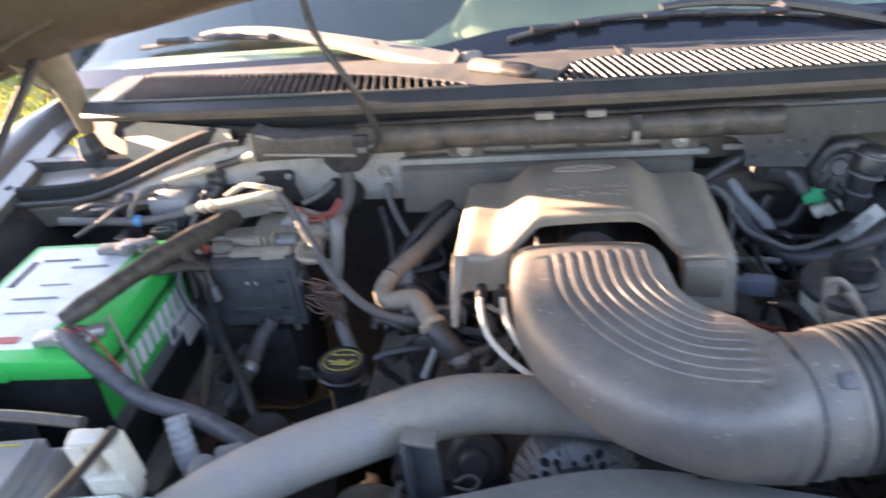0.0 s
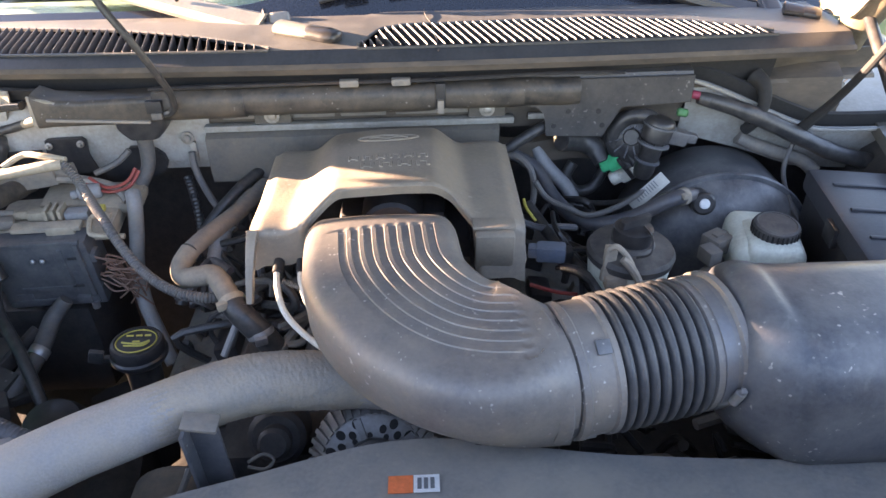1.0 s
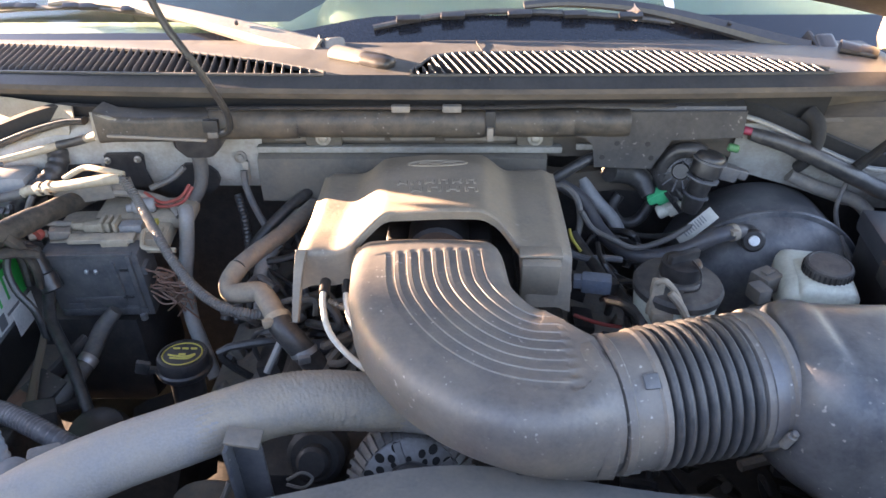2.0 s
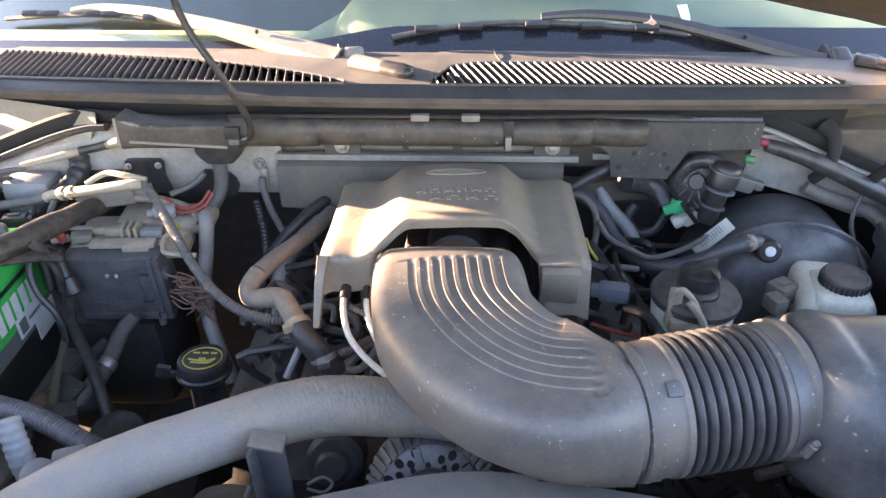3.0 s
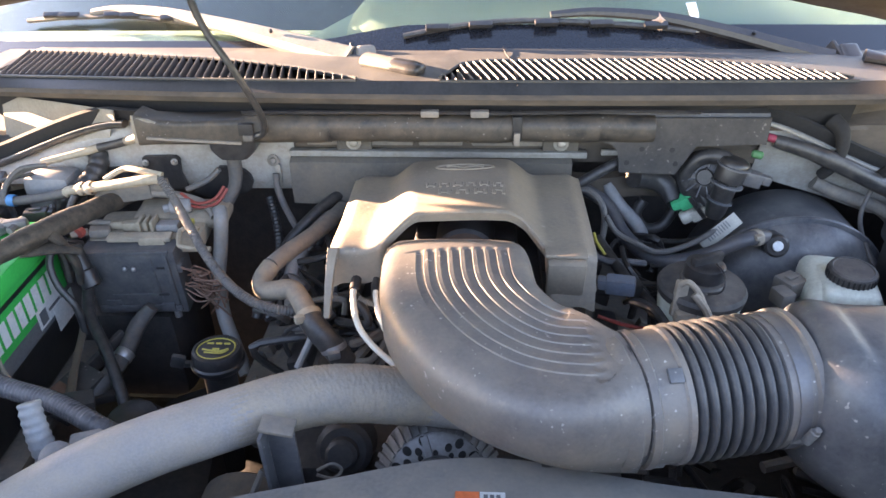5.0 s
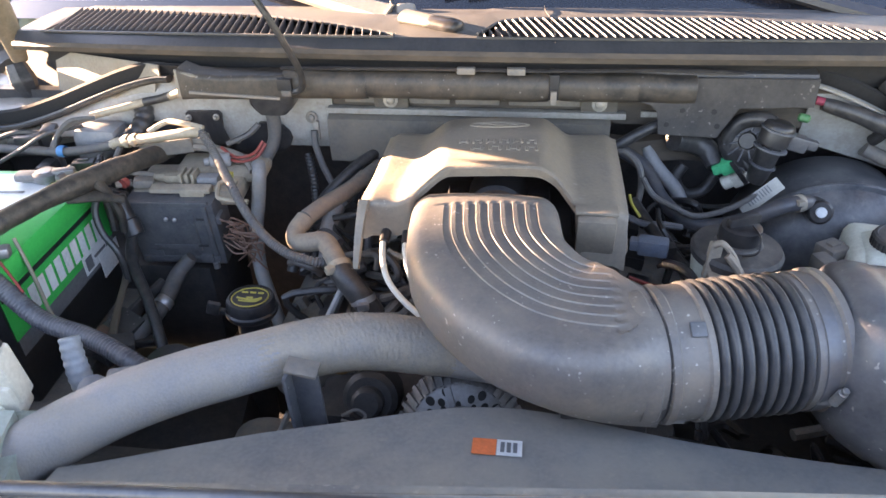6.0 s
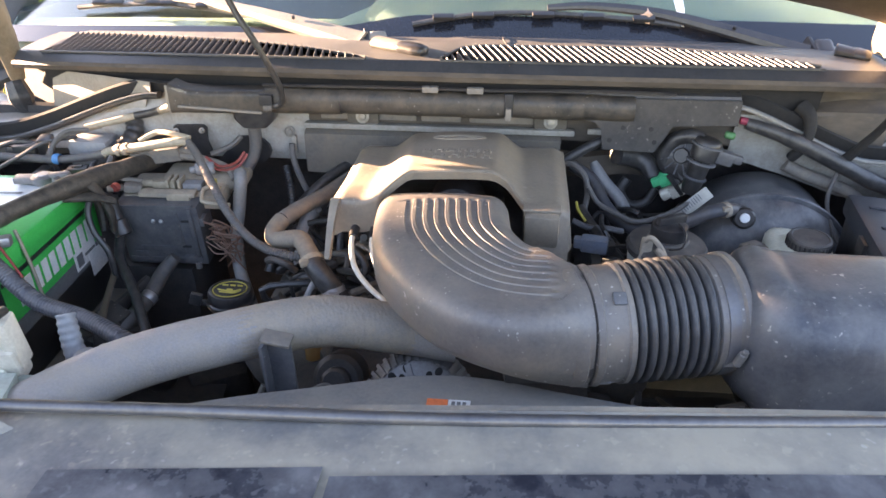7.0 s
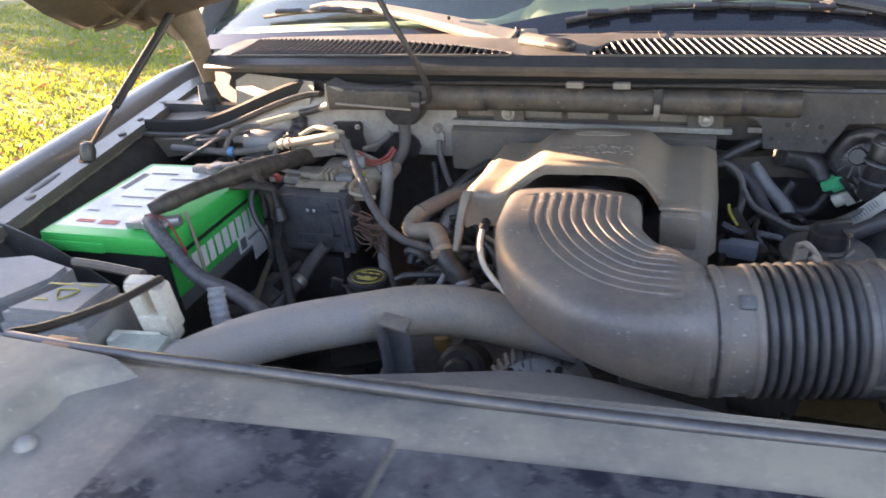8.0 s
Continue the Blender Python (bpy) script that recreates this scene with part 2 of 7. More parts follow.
M_BROWN = material("dead_leaf", (0.35, 0.15, 0.045), 0.7, second=(0.55, 0.30, 0.10), scale=60)
M_COPPER = material("bare_wire", (0.21, 0.115, 0.085), 0.55, 0.2, dust=0.4)
M_WALL = material("cowl_wall_paint", (0.045, 0.037, 0.031), 0.55, dust=0.7, dust_col=(0.125, 0.098, 0.072), streak=(0.35, 1, 1), scale=16)
M_TROUGH = material("trough_plastic", (0.026, 0.025, 0.025), 0.45, dust=0.75, dust_col=(0.105, 0.085, 0.064), scale=16, flecks=0.4)
M_ARM = material("wiper_plastic", (0.165, 0.155, 0.135), 0.5, dust=0.45, dust_col=(0.25, 0.225, 0.18), scale=22)
M_BELLOWS = material("bellows_rubber", (0.044, 0.046, 0.052), 0.42, dust=0.4, dust_col=(0.125, 0.12, 0.115), scale=30)
M_BOOST = material("booster_paint", (0.056, 0.062, 0.074), 0.32, dust=0.6, dust_col=(0.23, 0.228, 0.226), scale=9)
M_LOOM = material("taped_loom", (0.017, 0.016, 0.016), 0.5, dust=0.7, dust_col=(0.115, 0.093, 0.07), scale=30, bump=0.5)
M_SIDE = material("dusty_bay_paint", (0.24, 0.22, 0.185), 0.42, dust=0.4, dust_col=(0.17, 0.145, 0.11), coat=0.2)
M_LEDGE = material("ledge_paint", (0.24, 0.24, 0.23), 0.5, dust=0.5, dust_col=(0.16, 0.14, 0.11))
# Matte rubber, and the near-black that stands in for shade in recesses.
M_MATTE = material("rubber_and_recess_shade", (0.011, 0.011, 0.012), 0.8, dust=0.15, dust_col=(0.04, 0.037, 0.033), scale=20)
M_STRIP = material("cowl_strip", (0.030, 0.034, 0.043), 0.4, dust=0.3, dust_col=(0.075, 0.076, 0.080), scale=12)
M_SPLIT = material("split_loom", (0.062, 0.066, 0.078), 0.36, dust=0.5, dust_col=(0.18, 0.172, 0.17), scale=30)
M_PLATE = material("plate_paint", (0.036, 0.036, 0.039), 0.42, dust=0.45, dust_col=(0.095, 0.088, 0.08), flecks=0.4)
M_BAND = material("dull_band", (0.12, 0.125, 0.14), 0.4, 0.3, dust=0.3)
M_PAPER = material("aged_paper", (0.36, 0.36, 0.33), 0.6, dust=0.3)
M_LIDS = material("dusty_black_lid", (0.030, 0.030, 0.033), 0.5, dust=0.8, dust_col=(0.135, 0.123, 0.11), scale=12)
M_DASH = material("dash_vinyl", (0.12, 0.15, 0.12), 0.6, grain=0.05, fine_bump=0.3)
M_CAB = material("cab_trim", (0.05, 0.055, 0.06), 0.8)
M_FRIT = material("glass_frit", (0.012, 0.014, 0.02), 0.12, bump=0.0, fine_bump=0.0)


# ---- ground and surroundings ----
def ground_material():
    m = material("lawn", (0.075, 0.12, 0.025), 0.9, second=(0.12, 0.125, 0.04), scale=1.3, fine=30, bump=0.6, fine_bump=0.5, dust=0.35,
                 dust_col=(0.22, 0.15, 0.07))
    return m


M_LAWN = ground_material()
M_BLADE = material("grass_blades", (0.17, 0.23, 0.018), 0.6, second=(0.34, 0.31, 0.03), scale=1.7, fine=9, bump=0, fine_bump=0)


def let_light_through(m, share):
    """Thin leaves pass part of the light."""
    nt = m.node_tree
    bs = nt.nodes["Principled BSDF"]
    tr_, mx = nt.nodes.new("ShaderNodeBsdfTranslucent"), nt.nodes.new("ShaderNodeMixShader")
    nt.links.new(bs.inputs["Base Color"].links[0].from_socket, tr_.inputs["Color"])
    mx.inputs[0].default_value = share
    nt.links.new(bs.outputs[0], mx.inputs[1])
    nt.links.new(tr_.outputs[0], mx.inputs[2])
    nt.links.new(mx.outputs[0], nt.nodes["Material Output"].inputs["Surface"])


let_light_through(M_BLADE, 0.55)
M_DRIVE = material("driveway", (0.20, 0.19, 0.17), 0.9, scale=3, fine=60, bump=0.5, dust=0.4)
M_BARK = material("bark", (0.10, 0.075, 0.05), 0.9, scale=12, bump=0.8)
M_LEAF = material("tree_leaf", (0.06, 0.09, 0.02), 0.6, second=(0.13, 0.11, 0.02), scale=2)
let_light_through(M_LEAF, 0.4)

bm = mk()
lathe(bm, [(0.002, 0), (6, 0), (20, 0), (80, 0), (600, 0)], (-2, 3, 0), seg=48, caps=False)
whole("ground", bm, M_LAWN, "lawn with autumn leaves beside the parked truck", "ground", "structure")
bm = mk()
slab(bm, [(-1.9, -9), (2.6, -9), (2.6, 7.5), (-1.9, 7.5)], pose(0, 0, 0.001), 0.02)
whole("driveway", bm, M_DRIVE, "grey driveway under the truck", "driveway", "structure")

rng = random.Random(5)
verts, faces = [], []
for i in range(120000):
    r = 2.2 + 11.0 * rng.random() ** 1.6
    a = radians(rng.uniform(92, 157))
    x, y = 0.2 + r * math.cos(a), -0.3 + r * math.sin(a)
    if x > -1.95 and y < 7.4:
        continue
    h, w, d = rng.uniform(0.015, 0.045), rng.uniform(0.004, 0.009), rng.uniform(0, 6.28)
    lx, ly = rng.uniform(-0.035, 0.035), rng.uniform(-0.035, 0.035)
    k = len(verts)
    verts += [(x - w * math.cos(d), y - w * math.sin(d), 0), (x + w * math.cos(d), y + w * math.sin(d), 0), (x + lx, y + ly, h)]
    faces.append((k, k + 1, k + 2))
me = bpy.data.meshes.new("grass")
me.from_pydata(verts, [], faces)
me.materials.append(M_BLADE)
tagged(new("grass", me), "sunlit short green grass of the lawn", "grass", kind="stuff")
verts, faces = [], []
for i in range(1500):
    r = 2.3 + 8 * rng.random() ** 1.4
    a = radians(rng.uniform(95, 157))
    x, y = 0.2 + r * math.cos(a), -0.3 + r * math.sin(a)
    if x > -1.8 and y < 7.4:
        continue
    s, d, z = rng.uniform(0.02, 0.055), rng.uniform(0, 6.28), rng.uniform(0.02, 0.05)
    c, q = math.cos(d) * s, math.sin(d) * s
    k = len(verts)
    verts += [(x + c, y + q, z), (x - q * 0.6, y + c * 0.6, z + 0.015), (x - c, y - q, z), (x + q * 0.6, y - c * 0.6, z + rng.uniform(0, 0.025))]
    faces += [(k, k + 1, k + 2), (k, k + 2, k + 3)]
me = bpy.data.meshes.new("fallen_leaves")
me.from_pydata(verts, [], faces)
me.materials.append(M_BROWN)
tagged(new("fallen_leaves", me), "dry brown leaves scattered on the grass", "leaves", kind="stuff")


def tree(at, height, seed):
    """A leafy tree, placed out of view to shade part of the lawn."""
    rg = random.Random(seed)
    t = thing("tree", "leafy tree out of view, placed to shade the lawn", "tree", at)
    b = mk()
    a = Vector(at)
    tube(b, [a, a + Vector((0.05, 0, height * 0.3)), a + Vector((0, 0.1, height * 0.65)), a + Vector((0.1, 0, height * 0.9))],
         [0.26, 0.2, 0.13, 0.04], seg=10)
    ends = []
    for i in range(16):
        h = height * rg.uniform(0.3, 0.85)
        an = rg.uniform(0, 6.28)
        o = a + Vector((0, 0, h))
        e = o + Vector((math.cos(an), math.sin(an), rg.uniform(0.2, 0.7))) * rg.uniform(0.14, 0.26) * height
        tube(b, [o, o.lerp(e, 0.5) + Vector((0, 0, 0.15)), e], [0.07, 0.045, 0.015], seg=6, res=4)
        ends += [o.lerp(e, 0.6), e, e + Vector((rg.uniform(-.5, .5), rg.uniform(-.5, .5), rg.uniform(0, .5)))]
    part("trunk", b, M_BARK, t)
    vs, fs = [], []
    for e in ends:
        for j in range(170):
            q = e + Vector((rg.gauss(0, 0.5), rg.gauss(0, 0.5), rg.gauss(0, 0.36)))
            u = Vector((rg.uniform(-1, 1), rg.uniform(-1, 1), rg.uniform(-1, 1))).normalized() * rg.uniform(0.07, 0.15)
            w = u.orthogonal() * 0.6
            k = len(vs)
            vs += [q - u, q + w, q + u, q - w]
            fs.append((k, k + 1, k + 2, k + 3))
    mm = bpy.data.meshes.new("crown")
    mm.from_pydata(vs, [], fs)
    mm.materials.append(M_LEAF)
    c = new("crown", mm)
    c.parent = t
    own(t)
    return t


# unseen trees, set towards the sun so their shade reaches the far lawn
tree((-31.3, 15.3, 0), 8.5, 3)
tree((-32.0, 19.3, 0), 9.5, 4)

# an unseen two-storey house, added far off so that its soft shadow edge keeps the low sun off the front of the truck
SUN_H = Vector((SUN_FROM.x, SUN_FROM.y, 0)).normalized()
ACROSS = Vector((-SUN_H.y, SUN_H.x, 0))
BLOCKER_AT = Vector((0, 0.508, 0)) + SUN_H * 18
hs = thing("house", "unseen two-storey house added to block the low sun", "house", tuple(BLOCKER_AT + ACROSS * 5))
M_SIDING = material("siding", (0.55, 0.53, 0.48), 0.7, scale=2, streak=(0.2, 0.2, 3))
M_ROOF = material("roofing", (0.08, 0.075, 0.07), 0.9, scale=4)


def blocker_pt(across, deep, up):
    return BLOCKER_AT + ACROSS * across + SUN_H * deep + Vector((0, 0, up))


bm = mk()
ring_loft(bm, [[blocker_pt(0, 0, h), blocker_pt(11, 0, h), blocker_pt(11, 8, h), blocker_pt(0, 8, h)] for h in (0, 7.6)])
part("wall", bm, M_SIDING, hs)
bm = mk()
ring_loft(bm, [[blocker_pt(w, -0.4, 7.5), blocker_pt(w, 4, 10.4), blocker_pt(w, 8.4, 7.5)] for w in (0.0, 11.4)])
part("roof", bm, M_ROOF, hs)
for k in range(8):
    bm = mk()
    q = blocker_pt(1.8 + 2.5 * (k % 4), 0, 1.7 + 3.0 * (k // 4))
    ring_loft(bm, [[q + ACROSS * u + Vector((0, 0, v)) - SUN_H * d for u, v in ((-0.5, -0.7), (0.5, -0.7), (0.5, 0.7), (-0.5, 0.7))] for d in (-0.02, 0.04)])
    part("window", bm, M_FRIT, hs)
own(hs)

# ---- the truck's body ----
truck = thing("pickup_truck", "champagne pickup truck with its bonnet propped open", "truck", (0, 1.5, 0))


def cw(x, d, h=0.0):
    """A place on the cowl: x across, d back from its front edge, h above it."""
    k = (x / 0.63) ** 2
    return Vector((x, 0.786 + 0.075 * k - 0.045 * x / 0.63 + d, 1.115 - 0.02 * k + 0.012 * x / 0.63 + h))


WS_C, WS_S = math.cos(radians(33)), math.sin(radians(33))


def ws(x, s, h=0.0):
    """A place on the windscreen: s up its slope, h off the glass."""
    return cw(x, 0.15, -0.004) + Vector((0, WS_C * s - WS_S * h, WS_S * s + WS_C * h))


def lerp_table(tab, x):
    for (a, u), (b, v) in zip(tab, tab[1:]):
        if x <= b:
            f = max(0.0, (x - a) / (b - a))
            return u + (v - u) * f
    return tab[-1][1]


# depth of the vent openings across the cowl: (x, rear edge of the opening)
LEFT_TOP = [(-0.64, 0.118), (-0.50, 0.108), (-0.28, 0.082), (-0.16, 0.048), (-0.05, -0.005)]
RIGHT_TOP = [(0.062, 0.0), (0.085, 0.06), (0.12, 0.076), (0.30, 0.08), (0.40, 0.08), (0.515, 0.050), (0.61, 0.004)]
FRONT = -0.008


def vent_top(x):
    if -0.64 < x < -0.05:
        return max(FRONT + 0.001, lerp_table(LEFT_TOP, x))
    if 0.062 < x < 0.61:
        return max(FRONT + 0.001, lerp_table(RIGHT_TOP, x))
    return FRONT + 0.001


bm = mk()
xs = sorted(set([round(-0.658 + 0.014 * i, 4) for i in range(95)] + [-0.695, -0.68, -0.64, -0.641, 0.69, 0.72, -0.05, 0.062, 0.61, 0.085]))


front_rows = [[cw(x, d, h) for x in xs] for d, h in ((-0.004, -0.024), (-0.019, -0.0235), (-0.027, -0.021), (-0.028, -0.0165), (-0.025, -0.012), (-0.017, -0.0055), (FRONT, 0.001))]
rear_rows = []
for f in range(6):
    row = []
    for x in xs:
        t0 = vent_top(x)
        d = t0 + (0.165 - t0) * f / 5
        row.append(cw(x, d, 0.001 + 0.003 * math.sin(math.pi * min(1, (d - FRONT) / 0.15)) - (0.008 if f == 5 else 0)))
    rear_rows.append(row)
sheet(bm, rear_rows, 0.003)
cowl = part("cowl_panel", bm, M_COWL, truck, "dusty grey plastic cowl panel")
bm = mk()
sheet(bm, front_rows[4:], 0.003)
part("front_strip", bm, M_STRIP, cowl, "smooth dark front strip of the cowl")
bm = mk()
sheet(bm, front_rows[:5], 0.003)
part("front_seal", bm, M_WALL, cowl, "black rubber seal along the cowl's front")
# tray below the slats, coloured near-black for the shade in the vents
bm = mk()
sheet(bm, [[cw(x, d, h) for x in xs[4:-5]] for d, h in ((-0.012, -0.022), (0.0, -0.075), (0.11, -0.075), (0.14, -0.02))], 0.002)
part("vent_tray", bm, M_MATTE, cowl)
# a raised rim round each vent, and the join of the two halves
bm = mk()
for tab, a, b in ((LEFT_TOP, -0.638, -0.05), (RIGHT_TOP, 0.062, 0.61)):
    n = 40
    tube(bm, [cw(a + (b - a) * i / n, lerp_table(tab, a + (b - a) * i / n) + 0.002, 0.003) for i in range(n + 1)], 0.0022, seg=6, res=2)
    tube(bm, [cw(a + (b - a) * i / 12, FRONT - 0.002, 0.002) for i in range(13)], 0.002, seg=6, res=2)
part("vent_rim", bm, M_COWL, cowl)
bm = mk()
tube(bm, [cw(0.163, -0.02, -0.001), cw(0.162, 0.012, 0.003), cw(0.156, 0.08, 0.004), cw(0.152, 0.10, 0.005), cw(0.149, 0.12, 0.005), cw(0.148, 0.15, 0.002)], 0.0009, seg=6)
part("panel_joint", bm, M_INK, cowl)


def slat_mesh(h, lean, top=0.0011):
    b = mk()
    out = [(-0.0014, -0.026), (0.0014, -0.026), (top, 0.0010), (top * 0.4, 0.0022), (-top * 0.4, 0.0022), (-top, 0.0010)]
    rings = [[Vector((lean * f * h + u, f * h, v - (0.003 if f == 0.0 else 0) + 0.0016 * f)) for u, v in out] for f in (0.0, 0.08, 0.92, 1.0)]
    ring_loft(b, rings)
    return finish("slat", b, M_SLAT)


for tab, a, b, n, lean in ((LEFT_TOP, -0.622, -0.062, 45, -0.16), (RIGHT_TOP, 0.068, 0.602, 48, -0.32)):
    for i in range(n):
        x = a + (b - a) * (i + 0.5) / n
        h = max(0.012, lerp_table(tab, x) - FRONT)
        h2 = max(0.01, lerp_table(tab, min(max(x + lean * h, a), b)) - FRONT)
        ln = lean
        sl = new("slat", slat_mesh(h2, ln, 0.0011 if x > 0 else 0.0009))
        sl.parent = cowl
        sl.location = cw(x, FRONT, 0.002)

# glass, frame and cab
bm = mk()
gx = [-0.86 + 0.0344 * i for i in range(51)]
sheet(bm, [[ws(x, s) + Vector((0, 0.10 * (x / 0.8) ** 2 * 0, 0)) for x in gx] for s in (-0.02, 0.2, 0.5, 0.9)], 0.005)
g = bpy.data.materials.new("windscreen_glass")
g.use_nodes = True
gb = g.node_tree.nodes["Principled BSDF"]
gb.inputs["Base Color"].default_value, gb.inputs["Roughness"].default_value = (0.78, 0.92, 0.84, 1), 0.02
gb.inputs["Transmission Weight"].default_value, gb.inputs["IOR"].default_value = 1.0, 1.45
M_GLASS = g
screen = part("windscreen", bm, M_GLASS, truck, "tinted glass windscreen")
screen.visible_shadow = False
bm = mk()
sheet(bm, [[ws(x, s if s < 0 else s * (0.30 + 0.70 * sm(-0.16, 0.02, x)), 0.0062) for x in gx] for s in (-0.03, 0.0, 0.020, 0.046)], 0.001)
part("frit_band", bm, M_FRIT, screen)
bm = mk()
sheet(bm, [[ws(x, 0.0, 0) + Vector((0, d * (0.14 + 0.86 * min(1, max(0, (x + 0.13) / 0.08))), h - 0.03 * (x < -0.1) + 0.02 * math.exp(-((x - 0.38) / 0.22) ** 2) * (d > 0.06))) for x in gx] for d, h in
           ((0.0, -0.03), (0.05, 0.0), (0.12, 0.015), (0.25, 0.04), (0.40, 0.045), (0.45, 0.0), (0.46, -0.3))], 0.004)
part("dashboard", bm, M_DASH, truck, "grey-green dashboard top")
bm = mk()
box(bm, (0, 2.0, 0.75), (1.66, 0.05, 1.5))
box(bm, (0, 1.5, 0.40), (1.66, 1.2, 0.05))
box(bm, (0, 1.95, 1.72), (1.5, 0.9, 0.04), bevel=0.01)
for sx in (-1, 1):
    box(bm, (0.84 * sx, 1.65, 0.72), (0.05, 0.95, 0.75), bevel=0.02)
    tube(bm, [(0.90 * sx, 1.16, 1.02), (0.86 * sx, 1.34, 1.24), (0.75 * sx, 1.70, 1.68)], 0.04, seg=10)
part("cab", bm, M_CAB, truck)

# left and right wings; side -1 is the passenger's
WING = [(0.004, 0.980), (0.007, 0.994), (0.040, 0.999), (0.048, 0.991), (0.054, 0.993), (0.064, 1.008), (0.075, 1.017), (0.089, 1.021), (0.11, 1.015),
        (0.15, 0.97), (0.19, 0.82), (0.20, 0.55)]
for side in (-1, 1):
    rows = []
    for off, z in WING:
        row = []
        for i in range(25):
            y = -0.35 + 1.6 * i / 24
            x = -0.674 - 0.263 * (min(y, 1.05) - 0.438) + (0.05 * max(0.0, 0.2 - y))
            zz = z - 0.10 * max(0.0, 0.25 - y) - 0.010
            row.append(Vector((side * (-(x - off)) if side > 0 else x - off, y, zz)))
        rows.append(row)
    bm = mk()
    sheet(bm, rows, 0.002)
    wing = part("wing", bm, M_PAINT, truck, "champagne painted front wing")
    # black marks: bolts and slots along its flange
    for yy, dx, lx, ly, mt in ((0.45, 0.0, 0.007, 0.010, M_DIRTY), (0.60, 0.004, 0.013, 0.015, M_BROWN), (0.72, 0.006, 0.007, 0.009, M_INK), (0.80, 0.0, 0.006, 0.009, M_INK), (0.905, -0.004, 0.010, 0.007, M_INK),
                               (0.50, -0.008, 0.006, 0.045, M_INK), (0.33, 0.0, 0.006, 0.030, M_INK)):
        bm = mk()
        xx = -0.698 - 0.263 * (yy - 0.438) + dx
        m = Matrix.Translation((xx if side < 0 else -xx, yy, 0.9862 - 0.10 * max(0.0, 0.25 - yy))) @ rotm(0, 0, 14.7 * -side)
        ring_loft(bm, [[m @ Vector((lx * math.cos(t) * k, ly * math.sin(t) * k, h)) for t in (2 * math.pi * i / 16 for i in range(16))] for k, h in ((1.0, 0.0), (1.0, 0.0012), (0.8, 0.0022))])
        part("fixing", bm, mt, wing)
    bm = mk()
    seam = []
    for i in range(30):
        yy = 0.25 + 0.70 * i / 29
        xx = -0.674 - 0.263 * (yy - 0.438) - 0.018 + 0.004 * noise.noise(Vector((yy * 30, 0, 5)))
        seam.append((xx if side < 0 else -xx, yy, 0.965 + 0.004 * noise.noise(Vector((yy * 25, 2, 5)))))
    tube(bm, seam, 0.0055, seg=7, res=2, wob=0.4)
    part("inner_seam", bm, M_TAN, wing, "dirty tan seam sealer")
    bm = mk()
    rows = []
    for off, z in ((0.006, 0.970), (-0.025, 0.94), (-0.05, 0.85), (-0.03, 0.55)):
        row = []
        for i in range(13):
            y = -0.3 + 1.25 * i / 12
            x = -0.70 - 0.263 * (y - 0.438) - off
            row.append(Vector((x if side < 0 else -x, y, z - 0.10 * max(0.0, 0.25 - y))))
        rows.append(row)
    sheet(bm, rows, 0.003)
    part("inner_wing", bm, M_DARK, truck)

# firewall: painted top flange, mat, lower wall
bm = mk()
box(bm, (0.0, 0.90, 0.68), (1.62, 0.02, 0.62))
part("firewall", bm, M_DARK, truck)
bm = mk()
xr = [-0.62 + 0.04 * i for i in range(36)]
sheet(bm, [[cw(x, d, h + 0.35 * max(0.0, -0.04 - h) * (x < -0.38) * min(1.0, (-0.38 - x) / 0.12)) for x in xr] for d, h in ((0.012, -0.028), (0.016, -0.06), (-0.004, -0.064), (-0.006, -0.068))] , 0.002)
part("cowl_wall", bm, M_WALL, truck, "dusty brown painted cowl wall")
for i in range(9):
    bm = mk()
    x = -0.46 + 0.11 * i
    lathe(bm, [(0.0022, 0.0), (0.0022, 0.0008), (0.0016, 0.0010)], cw(x, -0.0275, -0.0185), (0, -1, 0), 8)
    part("drain_hole", bm, M_INK, cowl)
bm = mk()
FL = [(-0.62, 0.975), (-0.56, 0.990), (-0.50, 1.012), (-0.44, 1.034), (-0.38, 1.048), (-0.30, 1.052), (-0.15, 1.052)]
sheet(bm, [[Vector((x, y, 0.94 + (zt_ - 0.94) * g)) for x, zt_ in FL] for y, g in ((0.815, 1.0), (0.806, 0.86), (0.802, 0.66), (0.80, 0.2), (0.812, 0.0))], 0.002)
part("firewall_flange", bm, M_PRIMER, truck, "pale painted metal flange")
bm = mk()
sheet(bm, [[Vector((x, y, z)) for x in (-0.15, 0.1, 0.3, 0.55, 0.72)] for y, z in ((0.835, 1.058), (0.812, 1.045), (0.806, 1.005), (0.806, 0.99))], 0.002)
part("firewall_flange", bm, M_WALL, truck)
bm = mk()
box(bm, (0.055, 0.797, 1.006), (0.42, 0.014, 0.009), bevel=0.002)
part("ledge", bm, M_LEDGE, truck, "pale metal ledge")
bm = mk()
box(bm, (0.305, 0.799, 1.008), (0.04, 0.006, 0.008), bevel=0.001)
part("ledge", bm, M_PRIMER, truck)
bm = mk()
sheet(bm, [[Vector((x, y + 0.006 * noise.noise(Vector((x * 9, z * 20, 0))), z)) for x in [-0.155 + 0.04 * i for i in range(11)]]
           for y, z in ((0.80, 1.0), (0.787, 0.994), (0.782, 0.97), (0.782, 0.93), (0.80, 0.922))], 0.006)
part("insulation", bm, M_INSUL, truck, "worn grey insulation mat")
